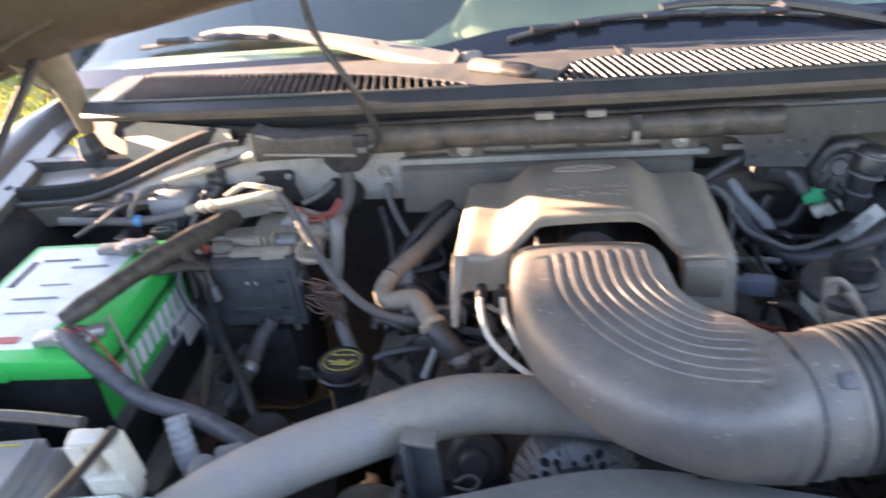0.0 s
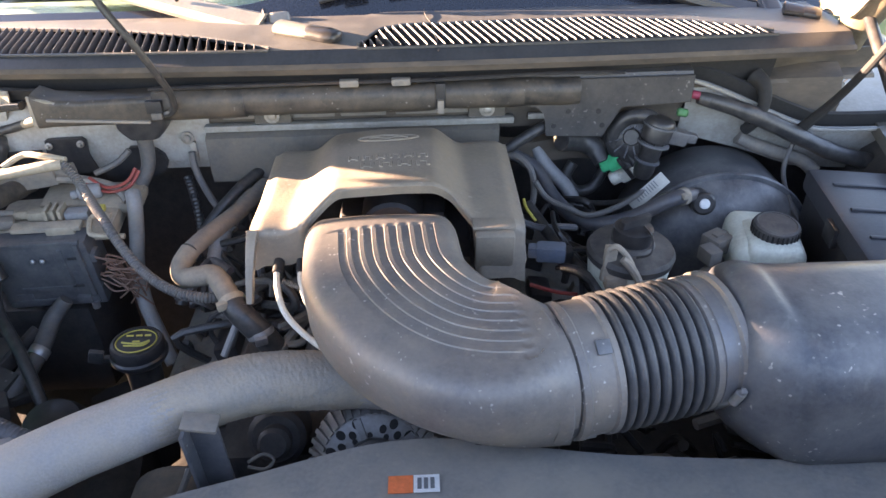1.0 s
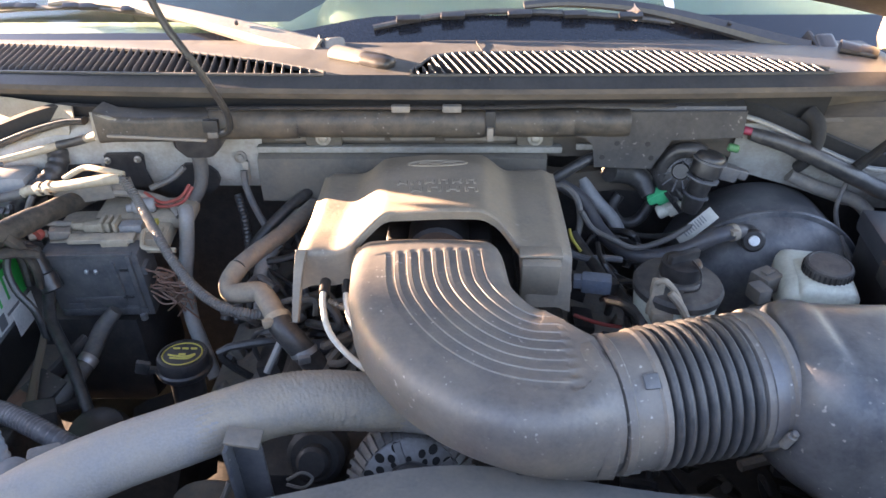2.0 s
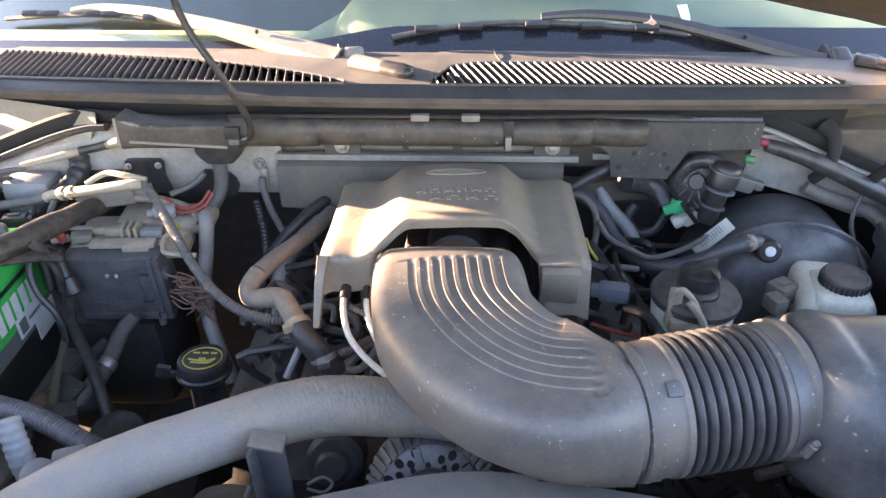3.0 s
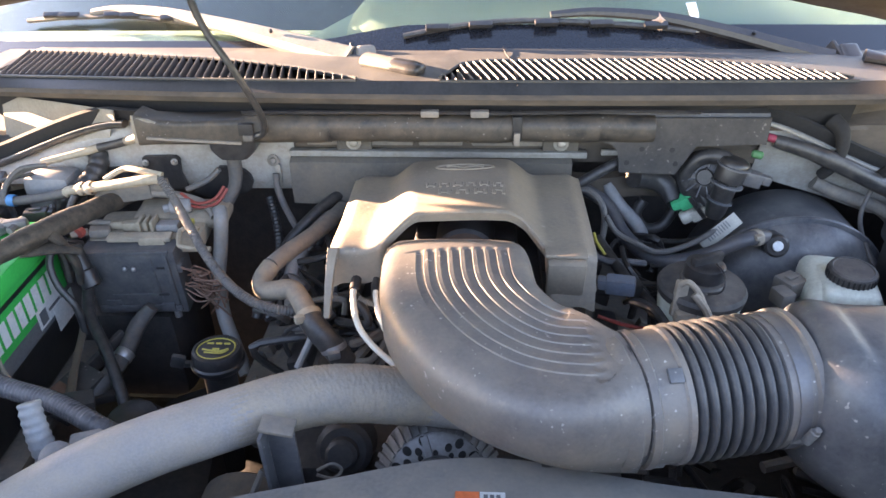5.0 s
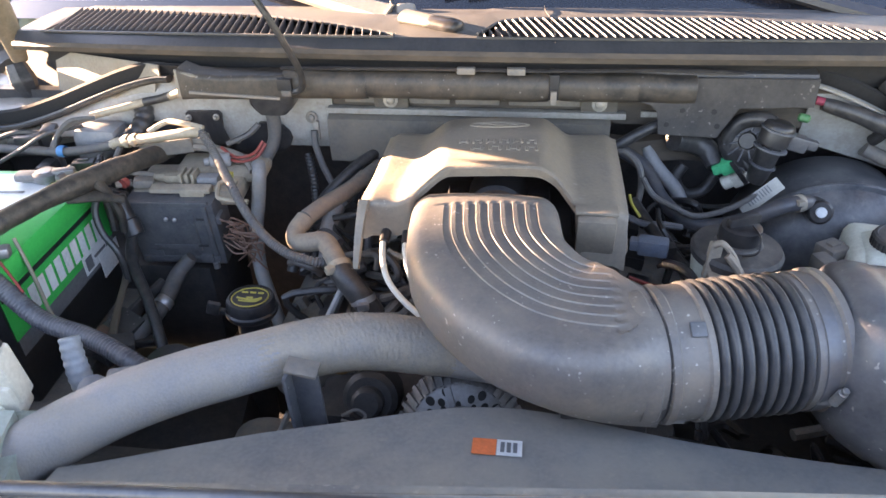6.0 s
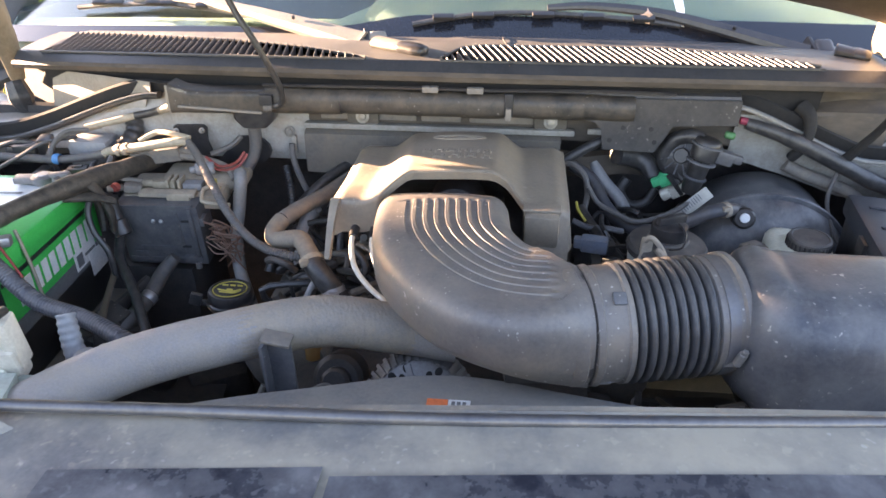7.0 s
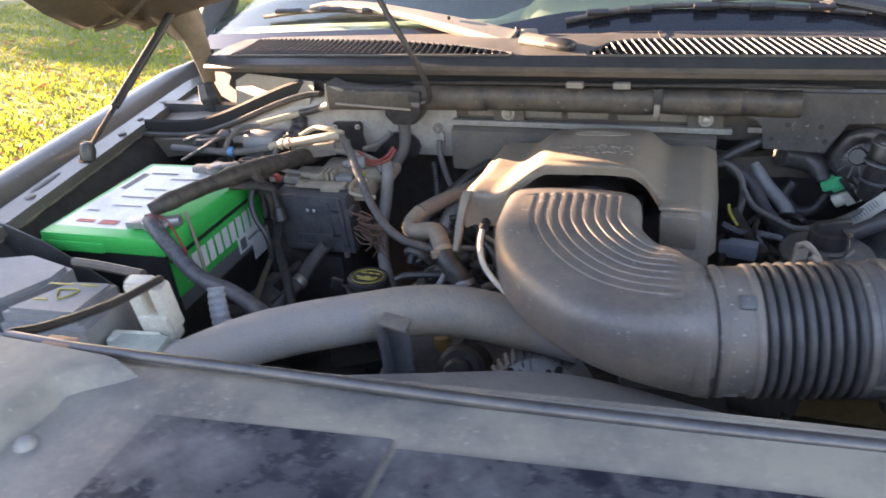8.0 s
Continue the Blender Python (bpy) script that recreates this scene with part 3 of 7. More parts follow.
# cowl sides: aslant wall, pale shelf, rubber seal in front
SIDES = {
    -1: dict(top=[(-0.40, 0.800, 1.066), (-0.506, 0.848, 1.060), (-0.627, 0.903, 1.052)],
             foot=[(-0.40, 0.797, 1.050), (-0.500, 0.832, 1.000), (-0.636, 0.895, 0.986)],
             back=[(-0.41, 0.800, 1.046), (-0.560, 0.865, 0.982), (-0.642, 0.910, 0.976), (-0.86, 1.03, 0.972)],
             shelf=[(-0.41, 0.799, 1.044), (-0.592, 0.842, 0.980), (-0.668, 0.875, 0.976), (-0.80, 0.92, 0.976)],
             edge=[(-0.42, 0.806, 1.020), (-0.592, 0.824, 0.966), (-0.690, 0.815, 0.956), (-0.80, 0.81, 0.954)],
             seal=[(-0.77, 0.795, 0.976), (-0.70, 0.806, 0.973), (-0.649, 0.815, 0.976), (-0.587, 0.820, 0.994), (-0.526, 0.822, 1.017), (-0.466, 0.822, 1.039), (-0.419, 0.820, 1.052), (-0.388, 0.815, 1.056), (-0.35, 0.806, 1.062)],
             recess=[(-0.632, 0.915), (-0.700, 0.955), (-0.745, 0.98)]),
    1: dict(top=[(0.50, 0.805, 1.078), (0.575, 0.830, 1.066), (0.676, 0.850, 1.060)],
            foot=[(0.50, 0.803, 1.066), (0.575, 0.825, 1.035), (0.684, 0.850, 1.012)],
            back=[(0.51, 0.803, 1.064), (0.61, 0.830, 1.022), (0.69, 0.862, 1.008), (0.88, 0.96, 1.004)],
            shelf=[(0.51, 0.802, 1.062), (0.61, 0.812, 1.020), (0.69, 0.850, 1.006), (0.82, 0.86, 1.004)],
            edge=[(0.51, 0.800, 1.058), (0.61, 0.800, 1.016), (0.69, 0.800, 0.988), (0.82, 0.80, 0.986)],
            seal=[(0.82, 0.80, 0.990), (0.75, 0.80, 0.989), (0.687, 0.80, 0.992), (0.652, 0.80, 1.003), (0.607, 0.80, 1.022), (0.563, 0.80, 1.043), (0.517, 0.80, 1.062), (0.48, 0.802, 1.072), (0.45, 0.806, 1.078)],
            recess=[(0.690, 0.86), (0.735, 0.90), (0.77, 0.92)])}
for side, sd in SIDES.items():
    bm = mk()
    sheet(bm, [[Vector(p) for p in sd["top"]], [Vector(p) for p in sd["foot"]]], 0.002)
    part("cowl_side", bm, M_SIDE, truck, "dusty champagne painted cowl side")
    bm = mk()
    sheet(bm, [[Vector(p) for p in sd["back"]], [Vector(p) for p in sd["shelf"]], [Vector(p) for p in sd["edge"]]], 0.002)
    part("side_shelf", bm, M_SIDE, truck, "dusty painted shelf beneath the cowl")
    # near-black sheet in place of the shade inside the hinge recess
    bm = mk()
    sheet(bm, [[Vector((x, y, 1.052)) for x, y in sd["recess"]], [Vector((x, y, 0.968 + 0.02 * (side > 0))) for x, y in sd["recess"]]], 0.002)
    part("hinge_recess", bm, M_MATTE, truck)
    bm = mk()
    line = spline([Vector(p) for p in sd["seal"]], 4)
    rings = []
    for i, q in enumerate(line):
        d = line[min(i + 1, len(line) - 1)] - line[max(i - 1, 0)]
        up = Vector((-d.z, 0, d.x)).normalized() * (1 if d.x > 0 else -1)
        hh = (0.0165 if side < 0 else 0.0125) * min(1.0, 0.35 + 2.2 * (1 - i / (len(line) - 1)))
        rings.append([q + up * (hh * u) + Vector((0, v, 0)) for u, v in ((-1.0, -0.002), (-0.8, -0.007), (0.0, -0.010), (0.8, -0.012), (1.0, -0.008), (0.9, -0.004), (-0.9, 0.003))])
    ring_loft(bm, rings)
    part("weatherstrip", bm, M_MATTE, truck, "black rubber weatherstrip")
    low = [Vector(p) + Vector((0, -0.016, -0.010)) for p in sd["seal"][:8]]
    bm = mk()
    tube(bm, low, 0.008 if side < 0 else 0.0045, seg=10, flat=0.7)
    part("seal_rail", bm, M_TROUGH if side < 0 else M_PRIMER, truck)
    bm = mk()
    tube(bm, [p + Vector((0, -0.008, 0.005)) for p in low], 0.0010, seg=6)
    part("seal_edge", bm, M_LABELGREY, truck)

# raised bonnet
HA = radians(42)


def hood_pt(x, s, h=0.0):
    k = abs(x) / 0.76
    zr = 1.264 - 0.107 * k ** 1.7
    yr = 0.880 - 0.035 * k
    return Vector((x, yr - s * math.cos(HA) - h * math.sin(HA), zr + s * math.sin(HA) - h * math.cos(HA)))


hx = [-0.77 + 1.54 * i / 28 for i in range(29)]
bm = mk()
sheet(bm, [[hood_pt(x, s) for x in hx] for s in (0, 0.02, 0.1, 0.3, 0.6, 0.9, 1.15)], 0.002)
hood = part("bonnet", bm, M_PAINT, truck, "raised champagne bonnet, seen from beneath")
bm = mk()
sheet(bm, [[hood_pt(x, s, h + 0.006 * noise.noise(Vector((x * 6, s * 6, 1)))) for x in hx] for s, h in
           ((0.0, 0.004), (0.012, 0.014), (0.05, 0.024), (0.11, 0.026), (0.14, 0.014), (0.4, 0.012), (0.8, 0.012), (1.0, 0.03), (1.14, 0.01))], 0.002)
part("inner_frame", bm, M_HOODIN, hood)
for side in (-1, 1):
    # side flange, deepened to keep the sun off the bellows and air box
    bm = mk()
    sheet(bm, [[hood_pt(side * x, s, 0.004 + f * (0.012 + 0.066 * sm(0.03, 0.13, s) + 0.020 * sm(0.10, 0.17, s))) for s in (0.0, 0.025, 0.05, 0.075, 0.10, 0.13, 0.2, 0.3, 0.6, 0.9, 1.13)] for x, f in
               ((0.776, -0.4), (0.775, 0.5), (0.768, 0.92), (0.758, 1.0), (0.742, 0.97), (0.715, 0.75), (0.69, 0.42), (0.66, 0.12), (0.64, 0.1))], 0.002)
    part("side_frame", bm, M_HOODIN, hood)
    bm = mk()
    tube(bm, [hood_pt(side * 0.772, s, 0.004) for s in (0.0, 0.1, 0.3, 0.6, 0.9, 1.12)], 0.006, seg=8)
    tube(bm, [hood_pt(side * x, s, h) for x, s, h in ((0.735, 0.03, 0.022), (0.715, 0.10, 0.055), (0.71, 0.3, 0.06), (0.70, 0.6, 0.05), (0.69, 0.9, 0.045))], 0.008, seg=8, flat=0.6)
    tube(bm, [hood_pt(side * x, s, h) for x, s, h in ((0.76, 0.10, 0.07), (0.72, 0.085, 0.06), (0.66, 0.09, 0.032), (0.58, 0.10, 0.026))], 0.007, seg=8, flat=0.6)
    part("hem", bm, M_HOODIN, hood)
    # hinge arm and its foot
    bm = mk()
    arm = ([(-0.728, 0.945, 1.020), (-0.715, 0.925, 1.065), (-0.702, 0.900, 1.112), (-0.696, 0.870, 1.160), (-0.690, 0.83, 1.205)] if side < 0 else
           [(0.748, 0.885, 1.020), (0.745, 0.870, 1.056), (0.737, 0.850, 1.098), (0.731, 0.820, 1.140), (0.725, 0.79, 1.18)])
    tube(bm, arm, [0.012, 0.017, 0.022, 0.027, 0.034], seg=12, flat=0.5)
    part("hinge_arm", bm, M_HINGE, hood, "dusty tan hinge arm")
    # added plate that closes the gap by the hinge arm against the sun
    bm = mk()
    outline = [(0.800, 1.185), (0.833, 1.150), (0.848, 1.132), (0.863, 1.120), (0.90, 1.114), (0.94, 1.112), (0.950, 1.125), (0.945, 1.165), (0.92, 1.185), (0.88, 1.195)]
    for a in (0.0, 0.005):
        bm.faces.new([bm.verts.new((side * (0.712 + a), y - 0.035 * (side > 0), z)) for y, z in outline])
    bm.verts.ensure_lookup_table()
    n = len(outline)
    for i in range(n):
        bm.faces.new((bm.verts[i], bm.verts[(i + 1) % n], bm.verts[n + (i + 1) % n], bm.verts[n + i]))
    part("hinge_plate", bm, M_HINGE, hood)
    e = Vector(arm[0])
    bm = mk()
    tube(bm, [e + Vector((-side * 0.035, -0.045, -0.045)), e + Vector((-side * 0.028, -0.045, -0.02)), e + Vector((-side * 0.020, -0.04, 0.008))], [0.012, 0.022, 0.016], seg=7)
    part("hinge_boot", bm, M_RUBBER, hood)
    bm = mk()
    box(bm, e + Vector((-side * 0.030, 0.004, 0.034)), (0.030, 0.012, 0.016), (0, 20 * side, 0), 0.005)
    part("hinge_tab", bm, M_PAINT, hood)
    # gas strut
    bm = mk()
    a, b = Vector((side * 0.698, 0.573, 1.012)), (Vector((-0.684, 0.780, 1.147)) if side < 0 else Vector((0.737, 0.84, 1.133)))
    tube(bm, [a.lerp(b, 0.42), a.lerp(b, 0.44), a.lerp(b, 1.28)], [0.0065, 0.0075, 0.0075], seg=12)
    strut = part("strut", bm, M_BLACK, hood, "black gas strut")
    bm = mk()
    tube(bm, [a, a.lerp(b, 0.5)], 0.004, seg=8)
    part("strut_rod", bm, M_BLACK, strut)
    bm = mk()
    lathe(bm, [(0.004, -0.018), (0.011, -0.014), (0.013, 0), (0.010, 0.012), (0.004, 0.016)], a, (0, 0.3, 1), 12)
    part("strut_end", bm, M_BLACK, strut)

# ---- radiator end ----
def panel_z(x, y):
    return 1.045 - 0.02 * max(0.0, -y) + 0.006 * math.sin(x * 4)


bm = mk()
px = [-0.34 + 0.05 * i for i in range(20)]
sheet(bm, [[Vector((x, y + 0.066 * (x - 0.1), panel_z(x, y) + dz)) for x in px] for y, dz in
           ((0.126, -0.05), (0.125, -0.008), (0.119, 0.0), (0.06, 0.002), (0.05, 0.0), (0.03, 0.0), (-0.10, 0.0), (-0.20, 0.0), (-0.25, -0.02), (-0.27, -0.08))], 0.003)
shield = part("radiator_panel", bm, M_PANEL, truck, "dusty grey plastic panel over the radiator")
bm = mk()
sheet(bm, [[Vector((x, y + 0.09 * (x - 0.1), panel_z(x, y) + 0.003)) for x in (-0.115, 0.062)] for y in (-0.19, -0.1, 0.058)], 0.001)
part("film", bm, M_TAPE, shield, "smudged glossy black film with bluish sky sheen in its colour")
bm = mk()
sheet(bm, [[Vector((x, y + 0.09 * (x - 0.1), panel_z(x, y) + 0.003)) for x in (0.068, 0.2, 0.35, 0.5)] for y in (-0.19, -0.1, 0.050)], 0.001)
part("film", bm, M_TAPE, shield, "smudged glossy black film with bluish sky sheen in its colour")
bm = mk()
def cap_edge(y):
    """The cap's inner edge, an S in plan."""
    return -0.209 + 0.040 * sm(0.035, 0.078, y) - 0.004 * sm(0.01, -0.02, y)


rows = []
for f, dz in ((0.0, 0.017), (0.55, 0.017), (0.90, 0.0165), (0.93, 0.0145), (0.96, 0.006), (1.0, -0.004)):
    row = []
    for i in range(19):
        y = -0.045 + 0.120 * i / 18
        x1 = cap_edge(y) + 0.014 * (f > 0.9) * (f - 0.9) * 10
        row.append(Vector((-0.36 + (x1 + 0.36) * f, y, panel_z(x1, y) + dz)))
    rows.append(row)
sheet(bm, rows, 0.003)
part("corner_cap", bm, M_PANEL, shield)
bm = mk()
lathe(bm, [(0.0075, -0.004), (0.0080, 0.0), (0.0075, 0.0025), (0.005, 0.005), (0.0005, 0.006)], (-0.190, -0.008, panel_z(-0.19, -0.008)), seg=20)
part("push_pin", bm, M_LGREY, shield)
bm = mk()
tube(bm, [(-0.26 + 0.06 * i, 0.110 + 0.066 * (-0.36 + 0.06 * i), panel_z(-0.26 + 0.06 * i, 0.1) + 0.001) for i in range(15)], 0.0022, seg=6, res=2)
part("panel_bead", bm, M_PANEL, shield)

# the shroud slopes down and away from the panel's rear edge to a humped crest
SHR = [(-0.26, 0.222), (-0.17, 0.254), (-0.09, 0.283), (-0.02, 0.302), (0.03, 0.318), (0.08, 0.331), (0.125, 0.336), (0.17, 0.333), (0.22, 0.321), (0.30, 0.306), (0.38, 0.298), (0.45, 0.292), (0.62, 0.29)]
sx = [-0.26 + 0.02 * i for i in range(45)]


def crest(x):
    return (lerp_table(SHR, x - 0.02) + 2 * lerp_table(SHR, x) + lerp_table(SHR, x + 0.02)) / 4


def shroud_z(x, y):
    y0 = 0.128 + 0.066 * (x - 0.1)
    return 0.918 - 0.018 * (y - y0) / (crest(x) - y0)


bm = mk()
rows = []
for f, dz in ((0.0, 0.0), (0.3, 0.002), (0.6, 0.0025), (0.85, 0.002), (0.95, 0.0015), (0.985, 0.001), (1.0, -0.003), (1.01, -0.012), (1.012, -0.16)):
    row = []
    for x in sx:
        y0 = 0.128 + 0.066 * (x - 0.1)
        y = y0 + (crest(x) - y0) * f
        row.append(Vector((x, y, shroud_z(x, y) + dz + 0.0012 * noise.noise(Vector((x * 9, y * 9, 4))))))
    rows.append(row)
sheet(bm, rows, 0.003)
shroud = whole("fan_shroud", bm, M_SHROUD, "dusty grey curved plastic fan shroud", "shroud")
tilt = -math.degrees(math.atan2(0.018, crest(0.12) - 0.129))
for x0, w, mt, nm in ((0.110, 0.021, M_ORANGE, "orange_patch"), (0.132, 0.022, M_LABEL, "white_patch")):
    bm = mk()
    slab(bm, [(-w / 2, -0.0095), (w / 2, -0.0095), (w / 2, 0.0095), (-w / 2, 0.0095)], pose(x0, 0.275, shroud_z(x0, 0.275) + 0.0048, tilt, 0, 0), 0.0006)
    part(nm, bm, mt, shroud)
for i in range(3):
    bm = mk()
    slab(bm, [(-0.0018, -0.006), (0.0018, -0.006), (0.0018, 0.006), (-0.0018, 0.006)], pose(0.126 + 0.0055 * i, 0.275, shroud_z(0.13, 0.275) + 0.0056, tilt, 0, 0), 0.0004)
    part("mark", bm, M_LABELGREY, shroud)

bm = mk()
tube(bm, [(-0.40, 0.175, 0.86), (-0.25, 0.185, 0.86), (-0.10, 0.20, 0.86), (0.05, 0.205, 0.86)], [0.03, 0.04, 0.04, 0.03], seg=18, flat=0.8)
part("radiator_tank", bm, M_BLACK, truck)
# the bonnet prop lying along the panel
prop = thing("prop_rod", "grey steel bonnet prop rod lying along the radiator panel", "rod", (0, 0.1, 1.05))
bm = mk()
tube(bm, [(-0.305, 0.084, 1.052), (-0.233, 0.084, 1.052), (-0.167, 0.087, 1.052), (-0.044, 0.094, 1.052), (0.126, 0.102, 1.052), (0.349, 0.120, 1.052), (0.62, 0.15, 1.05)], 0.0046, seg=10)
part("rod", bm, M_ROD, prop)
bm = mk()
tube(bm, [(-0.305, 0.084, 1.052), (-0.303, 0.090, 1.051), (-0.302, 0.12, 1.038), (-0.308, 0.20, 1.012), (-0.315, 0.272, 0.997)], 0.0046, seg=10)
part("bent_end", bm, M_BLACK, prop)
bm = mk()
box(bm, (-0.247, 0.084, 1.049), (0.030, 0.016, 0.014), (0, 0, 3), 0.003)
part("clip", bm, material("salmon_clip", (0.34, 0.20, 0.14), 0.6), prop)
own(prop)

# ---- left front corner ----
wb = thing("washer_bottle", "grey plastic washer bottle with yellow symbols on its lid", "bottle", (-0.42, 0.22, 0.8))
bm = mk()
WQ = [(-0.500, 0.205), (-0.385, 0.215), (-0.390, 0.292), (-0.462, 0.284)]
slab(bm, WQ, pose(0, 0, 0.83), 0.128, 0.004)
part("tank", bm, M_LGREY, wb)
bm = mk()
slab(bm, [(-0.497, 0.210), (-0.400, 0.220), (-0.404, 0.290), (-0.460, 0.282)], pose(0, 0, 0.955), 0.016, 0.004)
lid = part("lid", bm, M_LGREY, wb)
bm = mk()
slab(bm, [(-0.375, 0.14), (-0.27, 0.15), (-0.30, 0.265), (-0.38, 0.262)], pose(0, 0, 0.85), 0.085, 0.012)
part("shoulder", bm, material("pale_green_plastic", (0.36, 0.42, 0.38), 0.5, dust=0.35), wb)
for dx, dy, w, h in ((-0.02, 0.022, 0.035, 0.003), (0.018, 0.022, 0.025, 0.003), (-0.022, -0.012, 0.018, 0.003)):
    bm = mk()
    slab(bm, [(-w / 2, -h / 2), (w / 2, -h / 2), (w / 2, h / 2), (-w / 2, h / 2)], pose(-0.445, 0.252, 0.9712, 0, 0, 6) @ pose(dx, dy, 0), 0.0008)
    part("symbol", bm, M_YELLOW, lid)
bm = mk()
tri = [(-0.014, 0.012), (0.014, 0.012), (0, -0.008), (-0.014, 0.012)]
tube(bm, [pose(-0.445, 0.252, 0.972, 0, 0, 6) @ Vector((x, y - 0.002, 0)) for x, y in tri], 0.0011, seg=5, res=4)
part("symbol", bm, M_YELLOW, lid)
own(wb)
bm = mk()
slab(bm, [(-0.66, 0.20), (-0.53, 0.20), (-0.495, 0.285), (-0.500, 0.318), (-0.575, 0.334), (-0.66, 0.30)], pose(0, 0, 0.86), 0.108, 0.006)
slab(bm, [(-0.66, 0.10), (-0.36, 0.10), (-0.40, 0.19), (-0.52, 0.21), (-0.66, 0.22)], pose(0, 0, 0.85), 0.09, 0.006)
whole("headlamp_housing", bm, M_LGREY, "blue-grey plastic headlamp housing in the corner", "housing")
bm = mk()
tube(bm, [(-0.47, 0.30, 0.985), (-0.42, 0.298, 0.985), (-0.36, 0.292, 0.985)], 0.006, seg=8)
whole("corner_bracket", bm, M_DARK, "black bracket beside the battery", "bracket")
bm = mk()
sheet(bm, [[Vector((x, 0.372 + 0.04 * (x + 0.6), zt_)) for x, zt_ in ((-0.72, 0.995), (-0.66, 0.985), (-0.60, 0.962), (-0.545, 0.930), (-0.50, 0.900))],
           [Vector((x, 0.362 + 0.04 * (x + 0.6), 0.80)) for x in (-0.72, -0.66, -0.60, -0.545, -0.50)]], 0.003)
whole("splash_plate", bm, M_PLATE, "dark slanting plastic splash plate before the battery", "plate")
rc = thing("rod_clip", "off-white plastic clip that holds the prop rod", "clip", (-0.335, 0.27, 0.92))
bm = mk()
box(bm, (-0.345, 0.268, 0.955), (0.016, 0.022, 0.085), (8, 0, 8), 0.003)
box(bm, (-0.318, 0.272, 0.960), (0.014, 0.022, 0.062), (8, 0, 8), 0.003)
box(bm, (-0.332, 0.27, 0.935), (0.036, 0.024, 0.04), (8, 0, 8), 0.004)
box(bm, (-0.335, 0.262, 0.995), (0.030, 0.016, 0.012), (8, 0, 8), 0.003)
part("jaw", bm, M_WHITE, rc)
bm = mk()
box(bm, (-0.352, 0.25, 0.89), (0.06, 0.02, 0.09), (8, 0, 8), 0.004)
part("stem", bm, M_TRANSL, rc)
own(rc)

# ---- battery ----
BX = lambda x, y, z: pose(-0.432, 0.405, 0.0, 0, 0, 3) @ Vector((x, y, z))
bat = thing("battery", "green-topped black car battery with white labels", "battery", (-0.535, 0.52, 0.77))


def bat_box(x0, x1, y0, y1, z0, z1, bev, mt, nm, label=""):
    b = mk()
    box(b, (0, 0, 0), (x1 - x0, y1 - y0, z1 - z0), (0, 0, 0), bev)
    m = pose(-0.432, 0.405, 0, 0, 0, 3) @ pose((x0 + x1) / 2, (y0 + y1) / 2, (z0 + z1) / 2)
    bmesh.ops.transform(b, matrix=m, verts=b.verts)
    return part(nm, b, mt, bat, label)


bat_box(-0.200, -0.006, 0.006, 0.252, 0.775, 0.940, 0.006, M_BATT, "case")
top = bat_box(-0.206, 0.0, 0.0, 0.258, 0.936, 0.964, 0.006, M_GREEN, "lid", "bright green moulded lid")
bat_box(-0.2065, -0.0995, -0.002, 0.01, 0.936, 0.952, 0.003, M_GREEN, "lip")


def bat_patch(quad, mt, nm, thick=0.0009):
    b = mk()
    vs = [b.verts.new(BX(*q)) for q in quad]
    f = b.faces.new(vs)
    f.normal_update()
    ext = bmesh.ops.extrude_face_region(b, geom=[f])
    for v in ext["geom"]:
        if isinstance(v, bmesh.types.BMVert):
            v.co += f.normal * thick
    return part(nm, b, mt, top)


zt = 0.9643
bat_patch([(-0.196, 0.022, zt), (-0.075, 0.022, zt), (-0.045, 0.245, zt), (-0.192, 0.245, zt)], M_LABEL, "top_label")
for i, (x0, y0, w, h, mt) in enumerate(((-0.17, 0.035, 0.03, 0.008, M_REDINK), (-0.13, 0.032, 0.03, 0.012, M_REDINK), (-0.18, 0.07, 0.02, 0.004, M_LABELGREY),
                                        (-0.15, 0.09, 0.05, 0.003, M_LABELGREY), (-0.16, 0.12, 0.06, 0.004, M_LABELGREY), (-0.14, 0.15, 0.04, 0.003, M_LABELGREY),
                                        (-0.185, 0.15, 0.010, 0.06, M_INK), (-0.12, 0.19, 0.05, 0.005, M_LABELGREY), (-0.17, 0.21, 0.05, 0.004, M_INK))):
    bat_patch([(x0, y0, zt + 0.001), (x0 + w, y0, zt + 0.001), (x0 + w, y0 + h, zt + 0.001), (x0, y0 + h, zt + 0.001)], mt, "mark", 0.0004)
# label on the long side: green field, black band, plain bars for the lettering
xs_ = -0.0055


def side_patch(y0, y1, za, zb, mt, nm, lift=0.0, shear=0.0):
    bat_patch([(xs_ + lift, y0, za), (xs_ + lift, y1, za + shear), (xs_ + lift, y1, zb + shear), (xs_ + lift, y0, zb)], mt, nm, 0.0006)


side_patch(0.010, 0.250, 0.868, 0.936, M_GREEN, "side_label")
side_patch(0.012, 0.248, 0.845, 0.868, M_LABELGREY, "side_label")
side_patch(0.010, 0.246, 0.922, 0.928, M_BATT, "band", 0.0012)
for i in range(10):
    y0 = 0.035 + 0.0195 * i
    side_patch(y0, y0 + 0.0135, 0.880, 0.912, M_LABEL, "bar", 0.0012)
side_patch(0.165, 0.225, 0.852, 0.880, M_LABEL, "small_label", 0.0012)
side_patch(0.170, 0.186, 0.856, 0.875, M_LABELGREY, "mark", 0.002)
side_patch(0.192, 0.222, 0.864, 0.868, M_LABELGREY, "mark", 0.002)
side_patch(0.200, 0.252, 0.825, 0.862, M_LABEL, "small_label", 0.0022)


